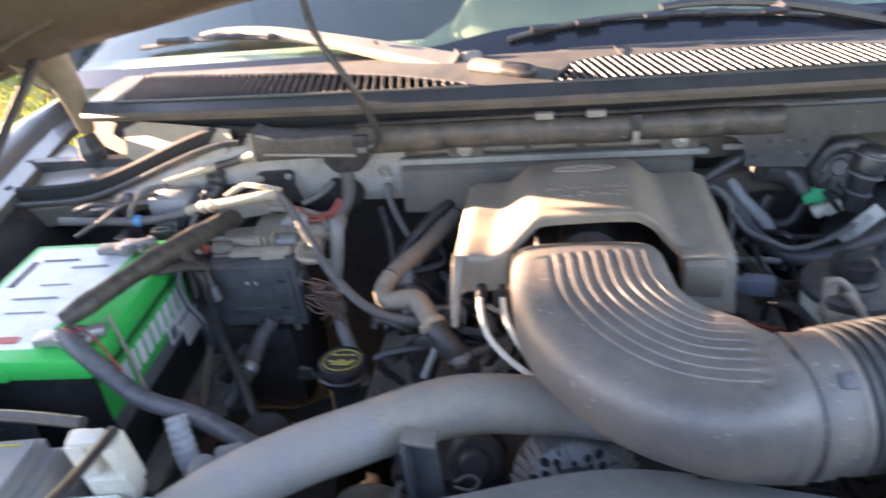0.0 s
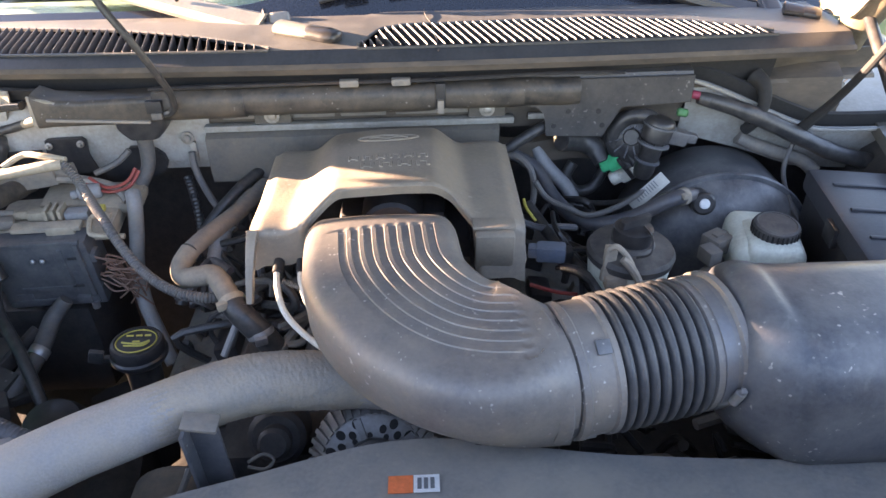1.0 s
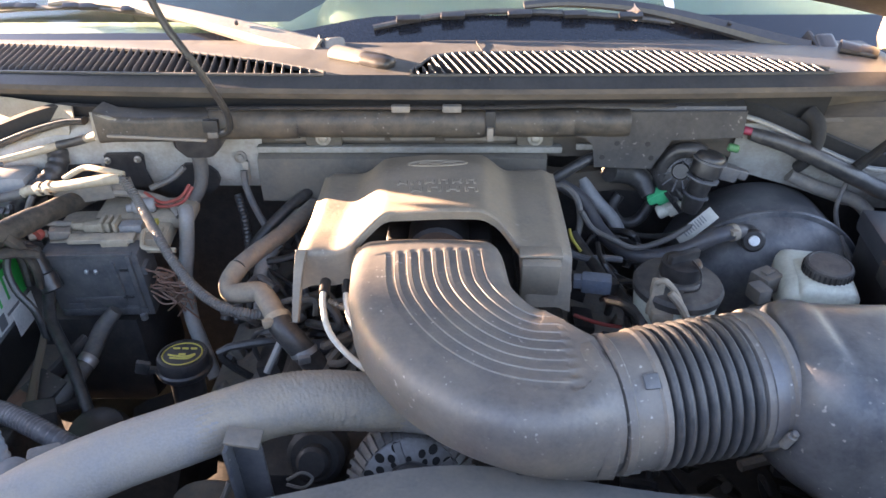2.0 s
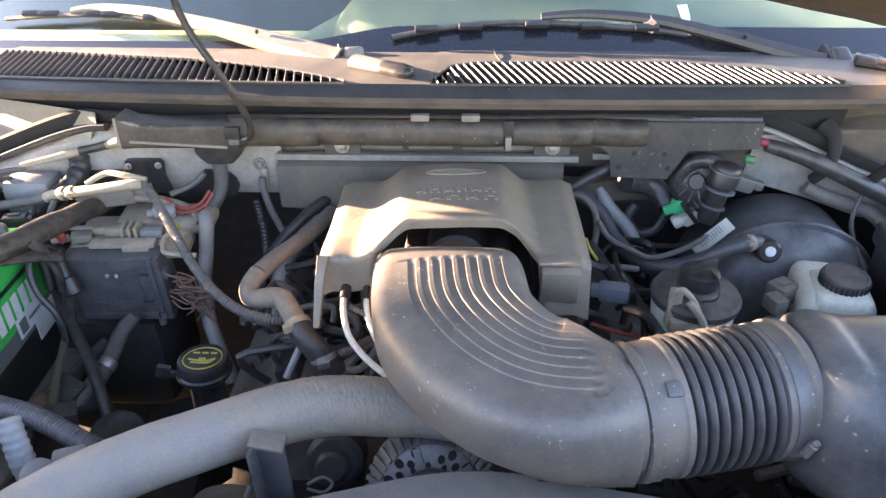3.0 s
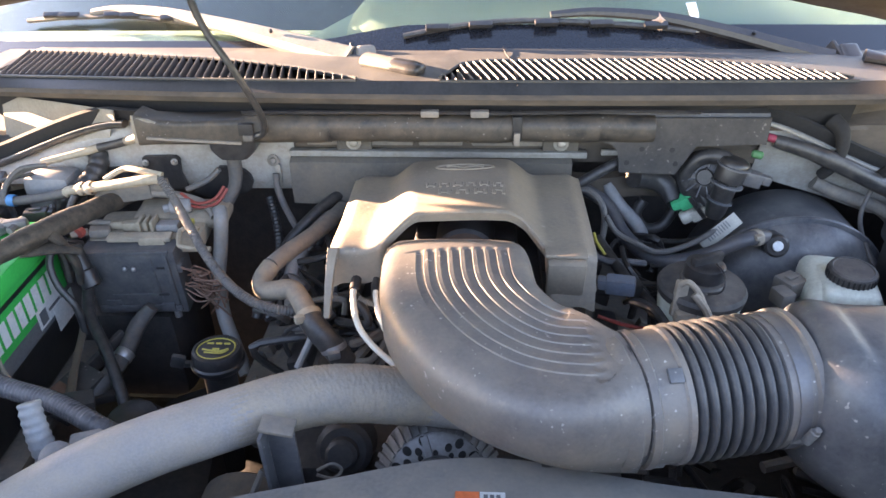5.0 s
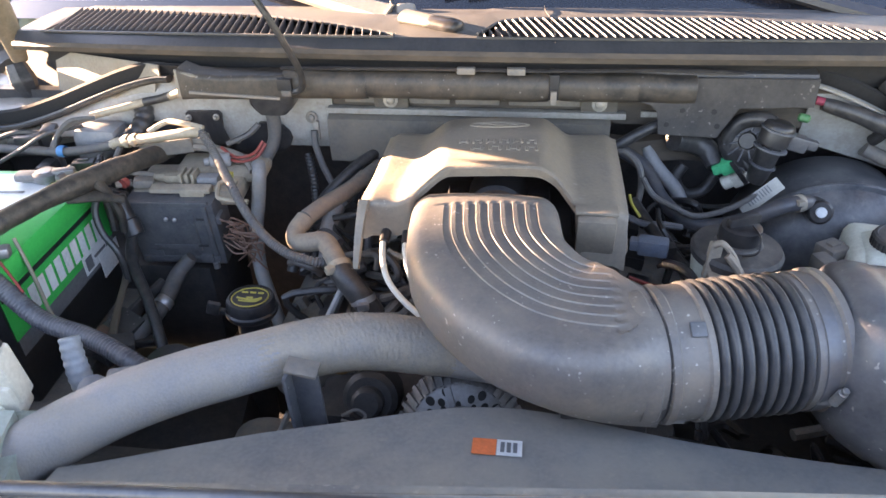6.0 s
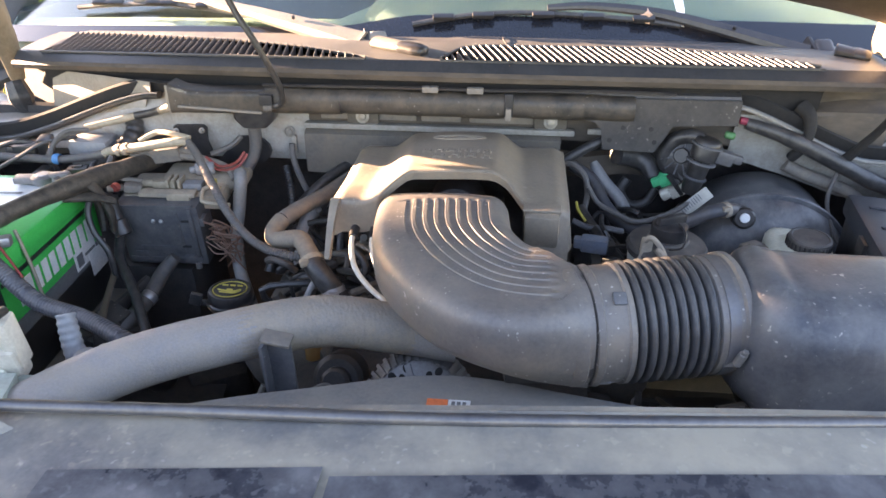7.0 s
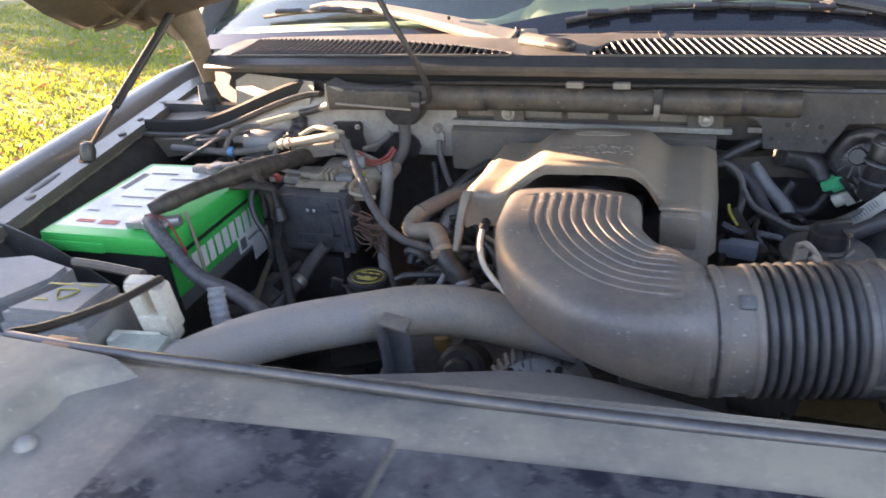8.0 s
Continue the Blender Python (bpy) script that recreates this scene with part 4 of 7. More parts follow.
def terminal(x, y, mt):
    b = mk()
    c = BX(x, y, zt)
    lathe(b, [(0.010, 0), (0.009, 0.014), (0.008, 0.016)], c, seg=16)
    part("post", b, M_STEEL, bat)
    b = mk()
    lathe(b, [(0.013, 0.002), (0.016, 0.004), (0.016, 0.013), (0.012, 0.015)], c, seg=20)
    box(b, c + Vector((0.022, 0.006, 0.010)), (0.03, 0.014, 0.013), (0, 0, 20), 0.003)
    box(b, c + Vector((-0.024, -0.002, 0.008)), (0.032, 0.020, 0.010), (0, 0, 8), 0.003)
    cyl(b, c + Vector((0.024, -0.012, 0.010)), c + Vector((0.024, 0.020, 0.010)), 0.0045, seg=8)
    rough_up(b, 0.0015, 120)
    part("clamp", b, mt, bat)


terminal(-0.030, 0.030, M_STEEL)
terminal(-0.055, 0.225, M_ALU)
own(bat)

# ---- engine cover ----
def crown(x, y):
    """How far the raised middle stands up here, 0 to 1; its flanks spread towards the front."""
    w = 0.012 * (1 - sm(0.55, 0.72, y))
    return sm(-0.004 - w, 0.034 + w, x) - sm(0.150 - w * 0.4, 0.190 + w * 0.4, x)


def cov_front(x):
    return 0.529 + 0.041 * (sm(0.004, 0.050, x) - sm(0.166, 0.200, x))


def cov_back(x):
    return 0.738 + 0.010 * (sm(0.0, 0.04, x) - sm(0.15, 0.185, x))


def cov_z(x, y):
    z = 1.003 + 0.006 * sm(0.05, 0.24, x)
    z += (0.021 + 0.004 * sm(0.70, 0.56, y)) * crown(x, y) * (1 - 0.25 * sm(0.69, 0.745, y))
    z += 0.005 * math.sin(math.pi * min(1, max(0, (x - 0.01) / 0.17))) + 0.006 * (1 - sm(0.529, 0.63, y)) * (1 - sm(-0.005, 0.035, x))
    z -= 0.006 * (1 - sm(-0.050, -0.036, x)) + 0.006 * sm(0.230, 0.246, x)
    z -= 0.007 * sm(cov_back(x) - 0.016, cov_back(x), y)
    z -= 0.0025 * (1 - sm(0.527, 0.545, y)) * (1 - crown(x, y))
    z += 0.0008 * noise.noise(Vector((x * 18, y * 18, 3)))
    return z


ux = [-0.050 + 0.296 * i / 74 for i in range(75)]
vy = [0, 0.015, 0.04, 0.08, 0.14] + [0.2 + 0.05 * i for i in range(13)] + [0.84, 0.88, 0.92, 0.95, 0.975, 1.0]
bm = mk()
grid = []
for v in vy:
    row = []
    for x in ux:
        y = cov_front(x) + (cov_back(x) - cov_front(x)) * v
        row.append(bm.verts.new((x, y, cov_z(x, y) - (0.002 if v in (0, 1.0) else 0))))
    grid.append(row)
for a, b in zip(grid, grid[1:]):
    for i in range(len(ux) - 1):
        bm.faces.new((a[i], a[i + 1], b[i + 1], b[i]))
rim = grid[0] + [r[-1] for r in grid[1:]] + grid[-1][-2::-1] + [r[0] for r in grid[-2:0:-1]]
for step in range(4):
    low = []
    for v in rim:
        p = v.co.copy()
        x, y = p.x, p.y
        front = y < cov_front(x) + 0.02 and -0.055 < x < 0.25 and y < 0.58
        if front and 0.012 < x < 0.192:
            d = Vector((0, 0.001, -0.003))
        elif front and x <= 0.012:
            d = Vector((0, 0.0003, -0.0113))
        elif front:
            d = Vector((0, -0.004, -0.0155))
        elif y > 0.70 and -0.045 < x < 0.24:
            d = Vector((0, 0.002, -0.012))
        elif x < 0:
            d = Vector((-0.0018, -0.001, -0.0055))
        else:
            d = Vector((0.0022, 0, -0.017))
        low.append(bm.verts.new(p + d * (0.5 if step == 0 else 1.1)))
    n = len(rim)
    for i in range(n):
        bm.faces.new((rim[i], rim[(i + 1) % n], low[(i + 1) % n], low[i]))
    rim = low
cover = whole("engine_cover", bm, M_COVER, "dusty grey plastic engine cover with raised crown", "engine cover", angle=60)
bm = mk()
box(bm, (0.212, 0.519, 0.978), (0.042, 0.012, 0.056), (14, 0, -2), 0.004)
box(bm, (0.212, 0.529, 1.0065), (0.046, 0.018, 0.004), (4, 0, -2), 0.0015)
part("side_box", bm, M_COVER, cover)
bm = mk()
rings = []
for f, q in enumerate(spline([(-0.0435, 0.533, 1.006), (-0.0445, 0.518, 0.996), (-0.0465, 0.500, 0.972), (-0.0480, 0.487, 0.948), (-0.0483, 0.485, 0.945)], 5)):
    k = 1.0 - 0.03 * (f % 20)
    rings.append([q + Vector((u * k, v, w)) for u, v, w in ((-0.0075, 0.0, 0.0), (-0.006, -0.004, 0.003), (0.005, -0.004, 0.003), (0.0065, 0.0, 0.0), (0.005, 0.004, -0.003), (-0.006, 0.004, -0.003))])
ring_loft(bm, rings)
part("leg", bm, M_COVER, cover)
bm = mk()
tube(bm, [(x, cov_front(x) + 0.004, cov_z(x, cov_front(x)) - 0.004) for x in [0.012 + 0.178 * i / 24 for i in range(25)]], 0.0026, seg=7, res=2)
part("arch_lip", bm, M_COVER, cover)
# embossed ring and plain bars in place of the lettering
bm = mk()
tube(bm, [(0.097 + 0.037 * math.cos(a), 0.700 + 0.0085 * math.sin(a), cov_z(0.097 + 0.037 * math.cos(a), 0.700 + 0.0085 * math.sin(a)) - 0.0002) for a in (2 * math.pi * i / 24 for i in range(25))], 0.0016, seg=6, res=2)
part("emblem_ring", bm, M_COVER, cover)
bm = mk()
tube(bm, [(0.074 + 0.006 * i, 0.700 + 0.0025 * math.sin(i * 1.3), cov_z(0.074 + 0.006 * i, 0.70) + 0.0002) for i in range(9)], 0.0012, seg=6, res=3)
part("emblem_mark", bm, M_COVER, cover)
for x0, x1, y0, dy, nn in ((0.049, 0.147, 0.646, 0.012, 6), (0.064, 0.150, 0.625, 0.014, 4)):
    for i in range(nn):
        w = (x1 - x0) / nn
        xc = x0 + w * (i + 0.5)
        bm = mk()
        m = Matrix.Translation((xc, y0, cov_z(xc, y0) - 0.0008)) @ rotm(-1.5, 0, 0)
        for u in (-1, 1):
            box(bm, m @ Vector((u * w * 0.27, 0, 0)), (w * 0.2, dy, 0.0036), (-1.5, 0, 0), 0.0006, 1)
        box(bm, m @ Vector((0, dy * (0.35 if i % 2 else -0.1), 0)), (w * 0.45, dy * 0.26, 0.0034), (-1.5, 0, 0), 0.0006, 1)
        part("raised_bar", bm, M_COVER, cover)

# ---- intake: duct, sleeve, bellows, air box ----
CL = spline([(0.091, 0.541, 0.974), (0.091, 0.530, 0.976), (0.093, 0.500, 0.978), (0.102, 0.435, 0.976), (0.136, 0.380, 0.974), (0.186, 0.350, 0.971), (0.247, 0.342, 0.968)], 18)
rings = []
GROOVES = [-0.050 + 0.0126 * i for i in range(8)]
nC = len(CL)
for i, q in enumerate(CL):
    d = (CL[min(i + 1, nC - 1)] - CL[max(i - 1, 0)])
    d.z = 0
    d.normalize()
    d = d.lerp(Vector((0.978, 0.206, 0)), 0.0 if i < 0.82 * nC else (i / (nC - 1) - 0.82) / 0.18).normalized()
    rt = Vector((d.y, -d.x, 0))
    f = i / (nC - 1)
    w = 0.152 - 0.034 * sm(0.84, 1.0, f) + 0.008 * math.sin(math.pi * f)
    up, dn = 0.046 + 0.004 * math.sin(math.pi * f) - 0.014 * (1 - sm(0.0, 0.07, f)) - 0.006 * (1 - sm(0.0, 0.3, f)) + 0.012 * sm(0.75, 1.0, f), 0.040 + 0.018 * sm(0.82, 1.0, f)
    rc_ = 0.022 + 0.026 * sm(0.88, 1.0, f)
    pts = []
    dep = 0.0012 * sm(0.325, 0.338, f) * (1 - sm(0.908, 0.919, f))
    tops = [(-w / 2 + rc_, up)]
    for gk in GROOVES:
        g_ = gk * (1 - 0.72 * sm(0.90, 1.0, f))
        tops += [(g_ - 0.0043, up), (g_ - 0.0037, up - dep), (g_ + 0.0037, up - dep), (g_ + 0.0043, up)] if f < 0.93 else [(g_ - 0.0012, up), (g_ - 0.0004, up), (g_ + 0.0004, up), (g_ + 0.0012, up)]
    tops.append((w / 2 - rc_, up))
    tops = [(u, v - 0.006 * (abs(u) / (w / 2)) ** 2) for u, v in tops]
    v0 = tops[-1][1]
    right = [(w / 2 - rc_ + rc_ * math.sin(a), v0 - rc_ + rc_ * math.cos(a)) for a in (radians(18 * k) for k in range(1, 6))]
    low = [(w / 2 - 0.001, -0.008), (w / 2 - 0.012, -dn + 0.016), (w / 2 - 0.034, -dn), (-w / 2 + 0.034, -dn), (-w / 2 + 0.012, -dn + 0.016), (-w / 2 + 0.001, -0.008)]
    left = [(-a, b) for a, b in right][::-1]
    pts = tops + right + low + left
    rings.append([q + rt * u + Vector((0, 0, v)) for u, v in pts])
bm = mk()
ring_loft(bm, rings)
intake = thing("air_intake", "black plastic ribbed air intake running to the air box", "air intake", (0.2, 0.4, 0.9))
duct = part("duct", bm, M_DUCT, intake, "dusty grey ribbed elbow duct", angle=55)
bm = mk()
lathe(bm, [(0.0035, 0), (0.003, 0.002), (0.001, 0.0025)], (0.020, 0.497, 1.004), (-0.5, -0.2, 1), 8)
part("pip", bm, M_WHITE, duct)
bm = mk()
box(bm, (0.208, 0.335, 0.925), (0.072, 0.045, 0.026), (0, 0, 6), 0.006)
part("foot", bm, M_BLACK, intake)
A0, A1 = Vector((0.247, 0.342, 0.968)), Vector((0.413, 0.377, 0.972))
ax = (A1 - A0).normalized()


def lat(prof, mt, nm, seg=48, label="", angle=38):
    b = mk()
    lathe(b, prof, A0, ax, seg, caps=False)
    return part(nm, b, mt, intake, label, angle)


lat([(0.050, -0.020), (0.0585, -0.018), (0.0605, -0.014), (0.0610, -0.006), (0.0595, -0.004), (0.0560, -0.0035)], M_DUCT, "end_lip")
lat([(0.050, -0.005), (0.0575, -0.004), (0.0585, 0.0), (0.0575, 0.003), (0.057, 0.004)], M_RUBBER, "seal")
sleeve = lat([(0.056, 0.002), (0.061, 0.004), (0.062, 0.010), (0.060, 0.012), (0.060, 0.033), (0.062, 0.035), (0.062, 0.040), (0.056, 0.043)], M_DUCT, "sleeve")
prof = []
for i in range(8):
    s = 0.042 + 0.01010 * i
    for k in range(8):
        prof.append((0.0545 + 0.0085 * math.sin(math.pi * k / 8) ** 0.6, s + 0.01010 * k / 8))
lat(prof + [(0.056, 0.124)], M_BELLOWS, "bellows", 56, "black corrugated rubber bellows", 60)
lat([(0.056, 0.121), (0.061, 0.124), (0.061, 0.146), (0.064, 0.148), (0.064, 0.154), (0.056, 0.156)], M_DUCT, "collar")
lat([(0.0612, 0.130), (0.0622, 0.1305), (0.0622, 0.141), (0.0612, 0.1415)], M_BAND, "hose_clamp", 48, "steel hose clamp")
bm = mk()
sc = Vector((0.398, 0.309, 0.962))
cyl(bm, sc + Vector((-0.001, 0.000, -0.006)), sc + Vector((0.002, -0.004, 0.010)), 0.0046, seg=10, edge=0.001)
cyl(bm, sc + Vector((0.0018, -0.0038, 0.009)), sc + Vector((0.003, -0.006, 0.014)), 0.0034, seg=6, edge=0.0008)
box(bm, sc + Vector((-0.006, 0.006, -0.006)), (0.014, 0.008, 0.012), (0, 0, 0), 0.002)
part("clamp_screw", bm, M_ALU, intake)
bm = mk()
box(bm, (0.280, 0.316, 1.0195), (0.013, 0.013, 0.005), (32, 0, 8), 0.0015)
part("notch", bm, M_BOX, sleeve)
bm = mk()
box(bm, (0.270, 0.300, 0.932), (0.020, 0.004, 0.006), (20, 0, 8), 0.001)
part("tab", bm, M_LGREY, sleeve)
# air box
rings = []
AC = Vector((0.402, 0.372, 0.966))
for s, w, h, r in ((0.0, 0.118, 0.118, 0.058), (0.003, 0.132, 0.132, 0.062), (0.010, 0.146, 0.144, 0.064), (0.020, 0.155, 0.151, 0.062), (0.034, 0.160, 0.154, 0.058), (0.038, 0.158, 0.152, 0.057), (0.044, 0.162, 0.155, 0.056), (0.060, 0.164, 0.156, 0.054), (0.22, 0.165, 0.152, 0.052), (0.33, 0.16, 0.15, 0.05), (0.36, 0.13, 0.12, 0.045)):
    rings.append([AC + Vector((s, -0.016 * sm(0, 0.06, s) + u, v - 0.010 * sm(0, 0.06, s))) for u, v in rrect(w, h, r, 8)])
bm = mk()
ring_loft(bm, rings)
abox = part("air_box", bm, M_BOX, intake, "black plastic air cleaner box", angle=50)
bm = mk()
box(bm, (0.61, 0.358, 0.888), (0.26, 0.185, 0.010), (0, 0, 0), 0.003)
box(bm, (0.60, 0.355, 0.84), (0.18, 0.14, 0.09), (0, 0, 0), 0.02)
part("lower_shell", bm, M_BLACK, intake)
bm = mk()
box(bm, (0.585, 0.278, 0.935), (0.03, 0.010, 0.022), (0, 0, 0), 0.003)
part("latch", bm, M_BLACK, intake)
bm = mk()
tube(bm, [(0.462, 0.2875, 0.945), (0.482, 0.280, 0.925), (0.492, 0.279, 0.922)], 0.0012, seg=6)
part("scratch_rib", bm, M_LGREY, abox)
own(intake)

# ---- large hose over the front of the engine ----
bm = mk()
HOSE = [(-0.37, 0.17, 0.875), (-0.33, 0.205, 0.892), (-0.28, 0.247, 0.907), (-0.23, 0.285, 0.918), (-0.18, 0.317, 0.922), (-0.143, 0.337, 0.923), (-0.11, 0.354, 0.924), (-0.08, 0.371, 0.923),
        (-0.05, 0.387, 0.920), (-0.025, 0.396, 0.917), (0.0, 0.404, 0.911), (0.03, 0.412, 0.902), (0.07, 0.420, 0.892), (0.12, 0.42, 0.885)]
tube(bm, HOSE, 0.0290, seg=32, res=8, wob=0.008)
rh = whole("radiator_hose", bm, M_HOSE, "thick dusty grey upper radiator hose", "hose")
bm = mk()
line = spline(HOSE[5:13], 15)
nl = len(line[::3])
tube(bm, line[::3], [0.0284 + 0.0012 * min(1, i / 12, (nl - 1 - i) / 4) for i in range(nl)], seg=80, res=5)
for v in bm.verts:
    k = min(1, max(0, (v.co.x + 0.11) / 0.07))
    v.co += noise.noise_vector(v.co * 420) * 0.0011 * k
part("pebbled_sleeve", bm, M_PEBBLE, rh, "pebbled rubber stretch of the hose")

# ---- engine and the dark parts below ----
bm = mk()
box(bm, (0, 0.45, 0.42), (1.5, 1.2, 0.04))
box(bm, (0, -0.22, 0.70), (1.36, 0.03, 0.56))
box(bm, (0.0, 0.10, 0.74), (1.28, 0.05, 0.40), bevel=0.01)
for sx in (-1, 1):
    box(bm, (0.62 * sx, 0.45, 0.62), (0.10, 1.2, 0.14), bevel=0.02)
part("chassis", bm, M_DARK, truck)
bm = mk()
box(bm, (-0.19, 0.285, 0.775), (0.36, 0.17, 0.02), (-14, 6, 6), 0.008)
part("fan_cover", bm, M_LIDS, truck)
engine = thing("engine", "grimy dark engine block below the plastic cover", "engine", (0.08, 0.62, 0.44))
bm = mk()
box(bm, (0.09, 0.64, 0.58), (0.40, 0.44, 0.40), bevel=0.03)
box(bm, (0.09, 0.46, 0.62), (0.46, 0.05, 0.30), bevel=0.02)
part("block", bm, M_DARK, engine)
for sx, xx in ((-1, -0.125), (1, 0.305)):
    bm = mk()
    box(bm, (xx, 0.67, 0.775), (0.12, 0.36, 0.07), (0, 22 * sx, 0), 0.02)
    for i in range(5):
        box(bm, (xx + 0.035 * sx, 0.53 + 0.07 * i, 0.80), (0.012, 0.014, 0.03), (0, 22 * sx, 0), 0.003)
    vc = part("valve_cover", bm, M_DIRTY, engine)
    for i in range(4):
        bm = mk()
        box(bm, (xx - 0.02 * sx, 0.56 + 0.08 * i, 0.82), (0.03, 0.045, 0.035), (0, 10 * sx, 0), 0.006)
        part("coil", bm, M_BLACK, vc)
bm = mk()
box(bm, (0.09, 0.66, 0.915), (0.21, 0.20, 0.06), bevel=0.02)
cyl(bm, (0.10, 0.600, 0.955), (0.10, 0.66, 0.955), 0.038, seg=24, edge=0.004)
box(bm, (0.10, 0.65, 0.94), (0.13, 0.05, 0.05), bevel=0.01)
part("throttle_body", bm, M_DARK, engine)
bm = mk()
cyl(bm, (-0.03, 0.46, 0.79), (-0.03, 0.415, 0.815), 0.032, seg=24, edge=0.006)
cyl(bm, (-0.03, 0.418, 0.812), (-0.03, 0.40, 0.822), 0.018, seg=20, edge=0.004)
part("pump_pulley", bm, M_DARK, engine)
bm = mk()
cyl(bm, (-0.085, 0.50, 0.78), (-0.085, 0.50, 0.806), 0.013, seg=14, edge=0.003)
part("orange_cap", bm, material("amber_cap", (0.30, 0.15, 0.03), 0.5, dust=0.3), engine)
bm = mk()
cyl(bm, (0.17, 0.40, 0.66), (0.17, 0.35, 0.66), 0.10, seg=32, edge=0.006)
part("pulley", bm, M_DIRTY, engine)
bm = mk()
cyl(bm, (-0.16, 0.44, 0.70), (-0.16, 0.38, 0.70), 0.055, seg=28, edge=0.006)
part("pulley", bm, M_DIRTY, engine)
# small pipework between the battery side and the cover
rg = random.Random(11)
for i in range(16):
    bm = mk()
    x0, y0 = rg.uniform(-0.10, -0.01), rg.uniform(0.53, 0.68)
    z0 = rg.uniform(0.79, 0.86)
    tube(bm, [(x0, y0, z0), (x0 + rg.uniform(-.05, .05), y0 + rg.uniform(-.03, .05), z0 + rg.uniform(0.0, 0.03)), (x0 + rg.uniform(-.08, .08), y0 + rg.uniform(-.06, .06), z0 + rg.uniform(-.03, .02)),
              (x0 + rg.uniform(-.05, .1), y0 + rg.uniform(-.1, .05), z0 - 0.08)], rg.uniform(0.003, 0.007), seg=7, res=5)
    part("pipe", bm, M_RUBBER if i % 3 else M_DIRTY, engine)
for i in range(12):
    bm = mk()
    x0, y0 = rg.uniform(0.25, 0.36), rg.uniform(0.52, 0.78)
    z0 = rg.uniform(0.86, 0.93)
    tube(bm, [(x0, y0, z0), (x0 + rg.uniform(-.02, .05), y0 + rg.uniform(-.06, .06), z0 + rg.uniform(0, 0.02)), (x0 + rg.uniform(0.0, .06), y0 + rg.uniform(-.1, .05), z0 - 0.05)], rg.uniform(0.003, 0.006), seg=7, res=5)
    part("pipe", bm, M_BLACK, engine)
for i in range(26):
    bm = mk()
    x0, y0, z0 = rg.uniform(-0.17, -0.02), rg.uniform(0.56, 0.72), rg.uniform(0.80, 0.88)
    pts = [Vector((x0, y0, z0))]
    for k in range(3):
        pts.append(pts[-1] + Vector((rg.uniform(-0.035, 0.045), rg.uniform(-0.03, 0.04), rg.uniform(-0.025, 0.018))))
    tube(bm, pts, rg.uniform(0.003, 0.0065), seg=8, res=5)
    part("pipe", bm, (M_RUBBER, M_SPLIT, M_DIRTY, M_BLACK)[i % 4], engine)
for i in range(14):
    bm = mk()
    x0, y0, z0 = rg.uniform(0.28, 0.50), rg.uniform(0.36, 0.44), rg.uniform(0.76, 0.83)
    pts = [Vector((x0, y0, z0))]
    for k in range(3):
        pts.append(pts[-1] + Vector((rg.uniform(-0.02, 0.06), rg.uniform(-0.02, 0.03), rg.uniform(-0.04, 0.01))))
    tube(bm, pts, rg.uniform(0.003, 0.008), seg=8, res=5)
    part("pipe", bm, (M_RUBBER, M_BLACK, M_DARK, M_DIRTY)[i % 4], engine)
own(engine)
# plain filler boxes, dark so the bay's depth reads as shade
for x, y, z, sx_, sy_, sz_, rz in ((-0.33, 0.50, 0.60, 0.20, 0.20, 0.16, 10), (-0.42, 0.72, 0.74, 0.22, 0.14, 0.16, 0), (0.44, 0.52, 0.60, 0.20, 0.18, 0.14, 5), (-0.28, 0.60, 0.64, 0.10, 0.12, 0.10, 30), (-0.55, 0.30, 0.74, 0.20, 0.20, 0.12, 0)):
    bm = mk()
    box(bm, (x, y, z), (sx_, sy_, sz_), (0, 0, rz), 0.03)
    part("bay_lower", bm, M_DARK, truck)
cb = thing("connector_block", "dark grey connector block beside the battery", "connector", (-0.385, 0.51, 0.78))
bm = mk()
box(bm, (-0.388, 0.512, 0.80), (0.042, 0.070, 0.030), (10, 12, -22), 0.004)
part("shell", bm, M_PLATE, cb)
for k in range(2):
    bm = mk()
    box(bm, (-0.388 + 0.010 * (2 * k - 1) * 0.4, 0.512 + 0.016 * (2 * k - 1), 0.8155), (0.030, 0.022, 0.003), (10, 12, -22), 0.001)
    part("pocket", bm, M_INK if k else material("rusty_pocket", (0.12, 0.06, 0.04), 0.8, dust=0.4), cb)
own(cb)
bm = mk()
tube(bm, [(-0.405, 0.625, 0.87), (-0.398, 0.58, 0.845), (-0.388, 0.53, 0.83), (-0.375, 0.48, 0.815)], [0.008, 0.005, 0.005, 0.007], seg=8, flat=0.5)
whole("brown_bracket", bm, material("rusty_bracket", (0.085, 0.065, 0.05), 0.7, 0.2, dust=0.5, dust_col=(0.15, 0.115, 0.08)), "rusty brown strip bracket beside the battery", "bracket")
bm = mk()
lathe(bm, [(0.020, -0.05), (0.036, -0.02), (0.038, 0.0), (0.030, 0.016), (0.014, 0.022), (0.002, 0.023)], (-0.293, 0.466, 0.79), (0.1, -0.2, 1), 24)
whole("pump_body", bm, M_BLACK, "round black pump body deep in the bay", "pump")
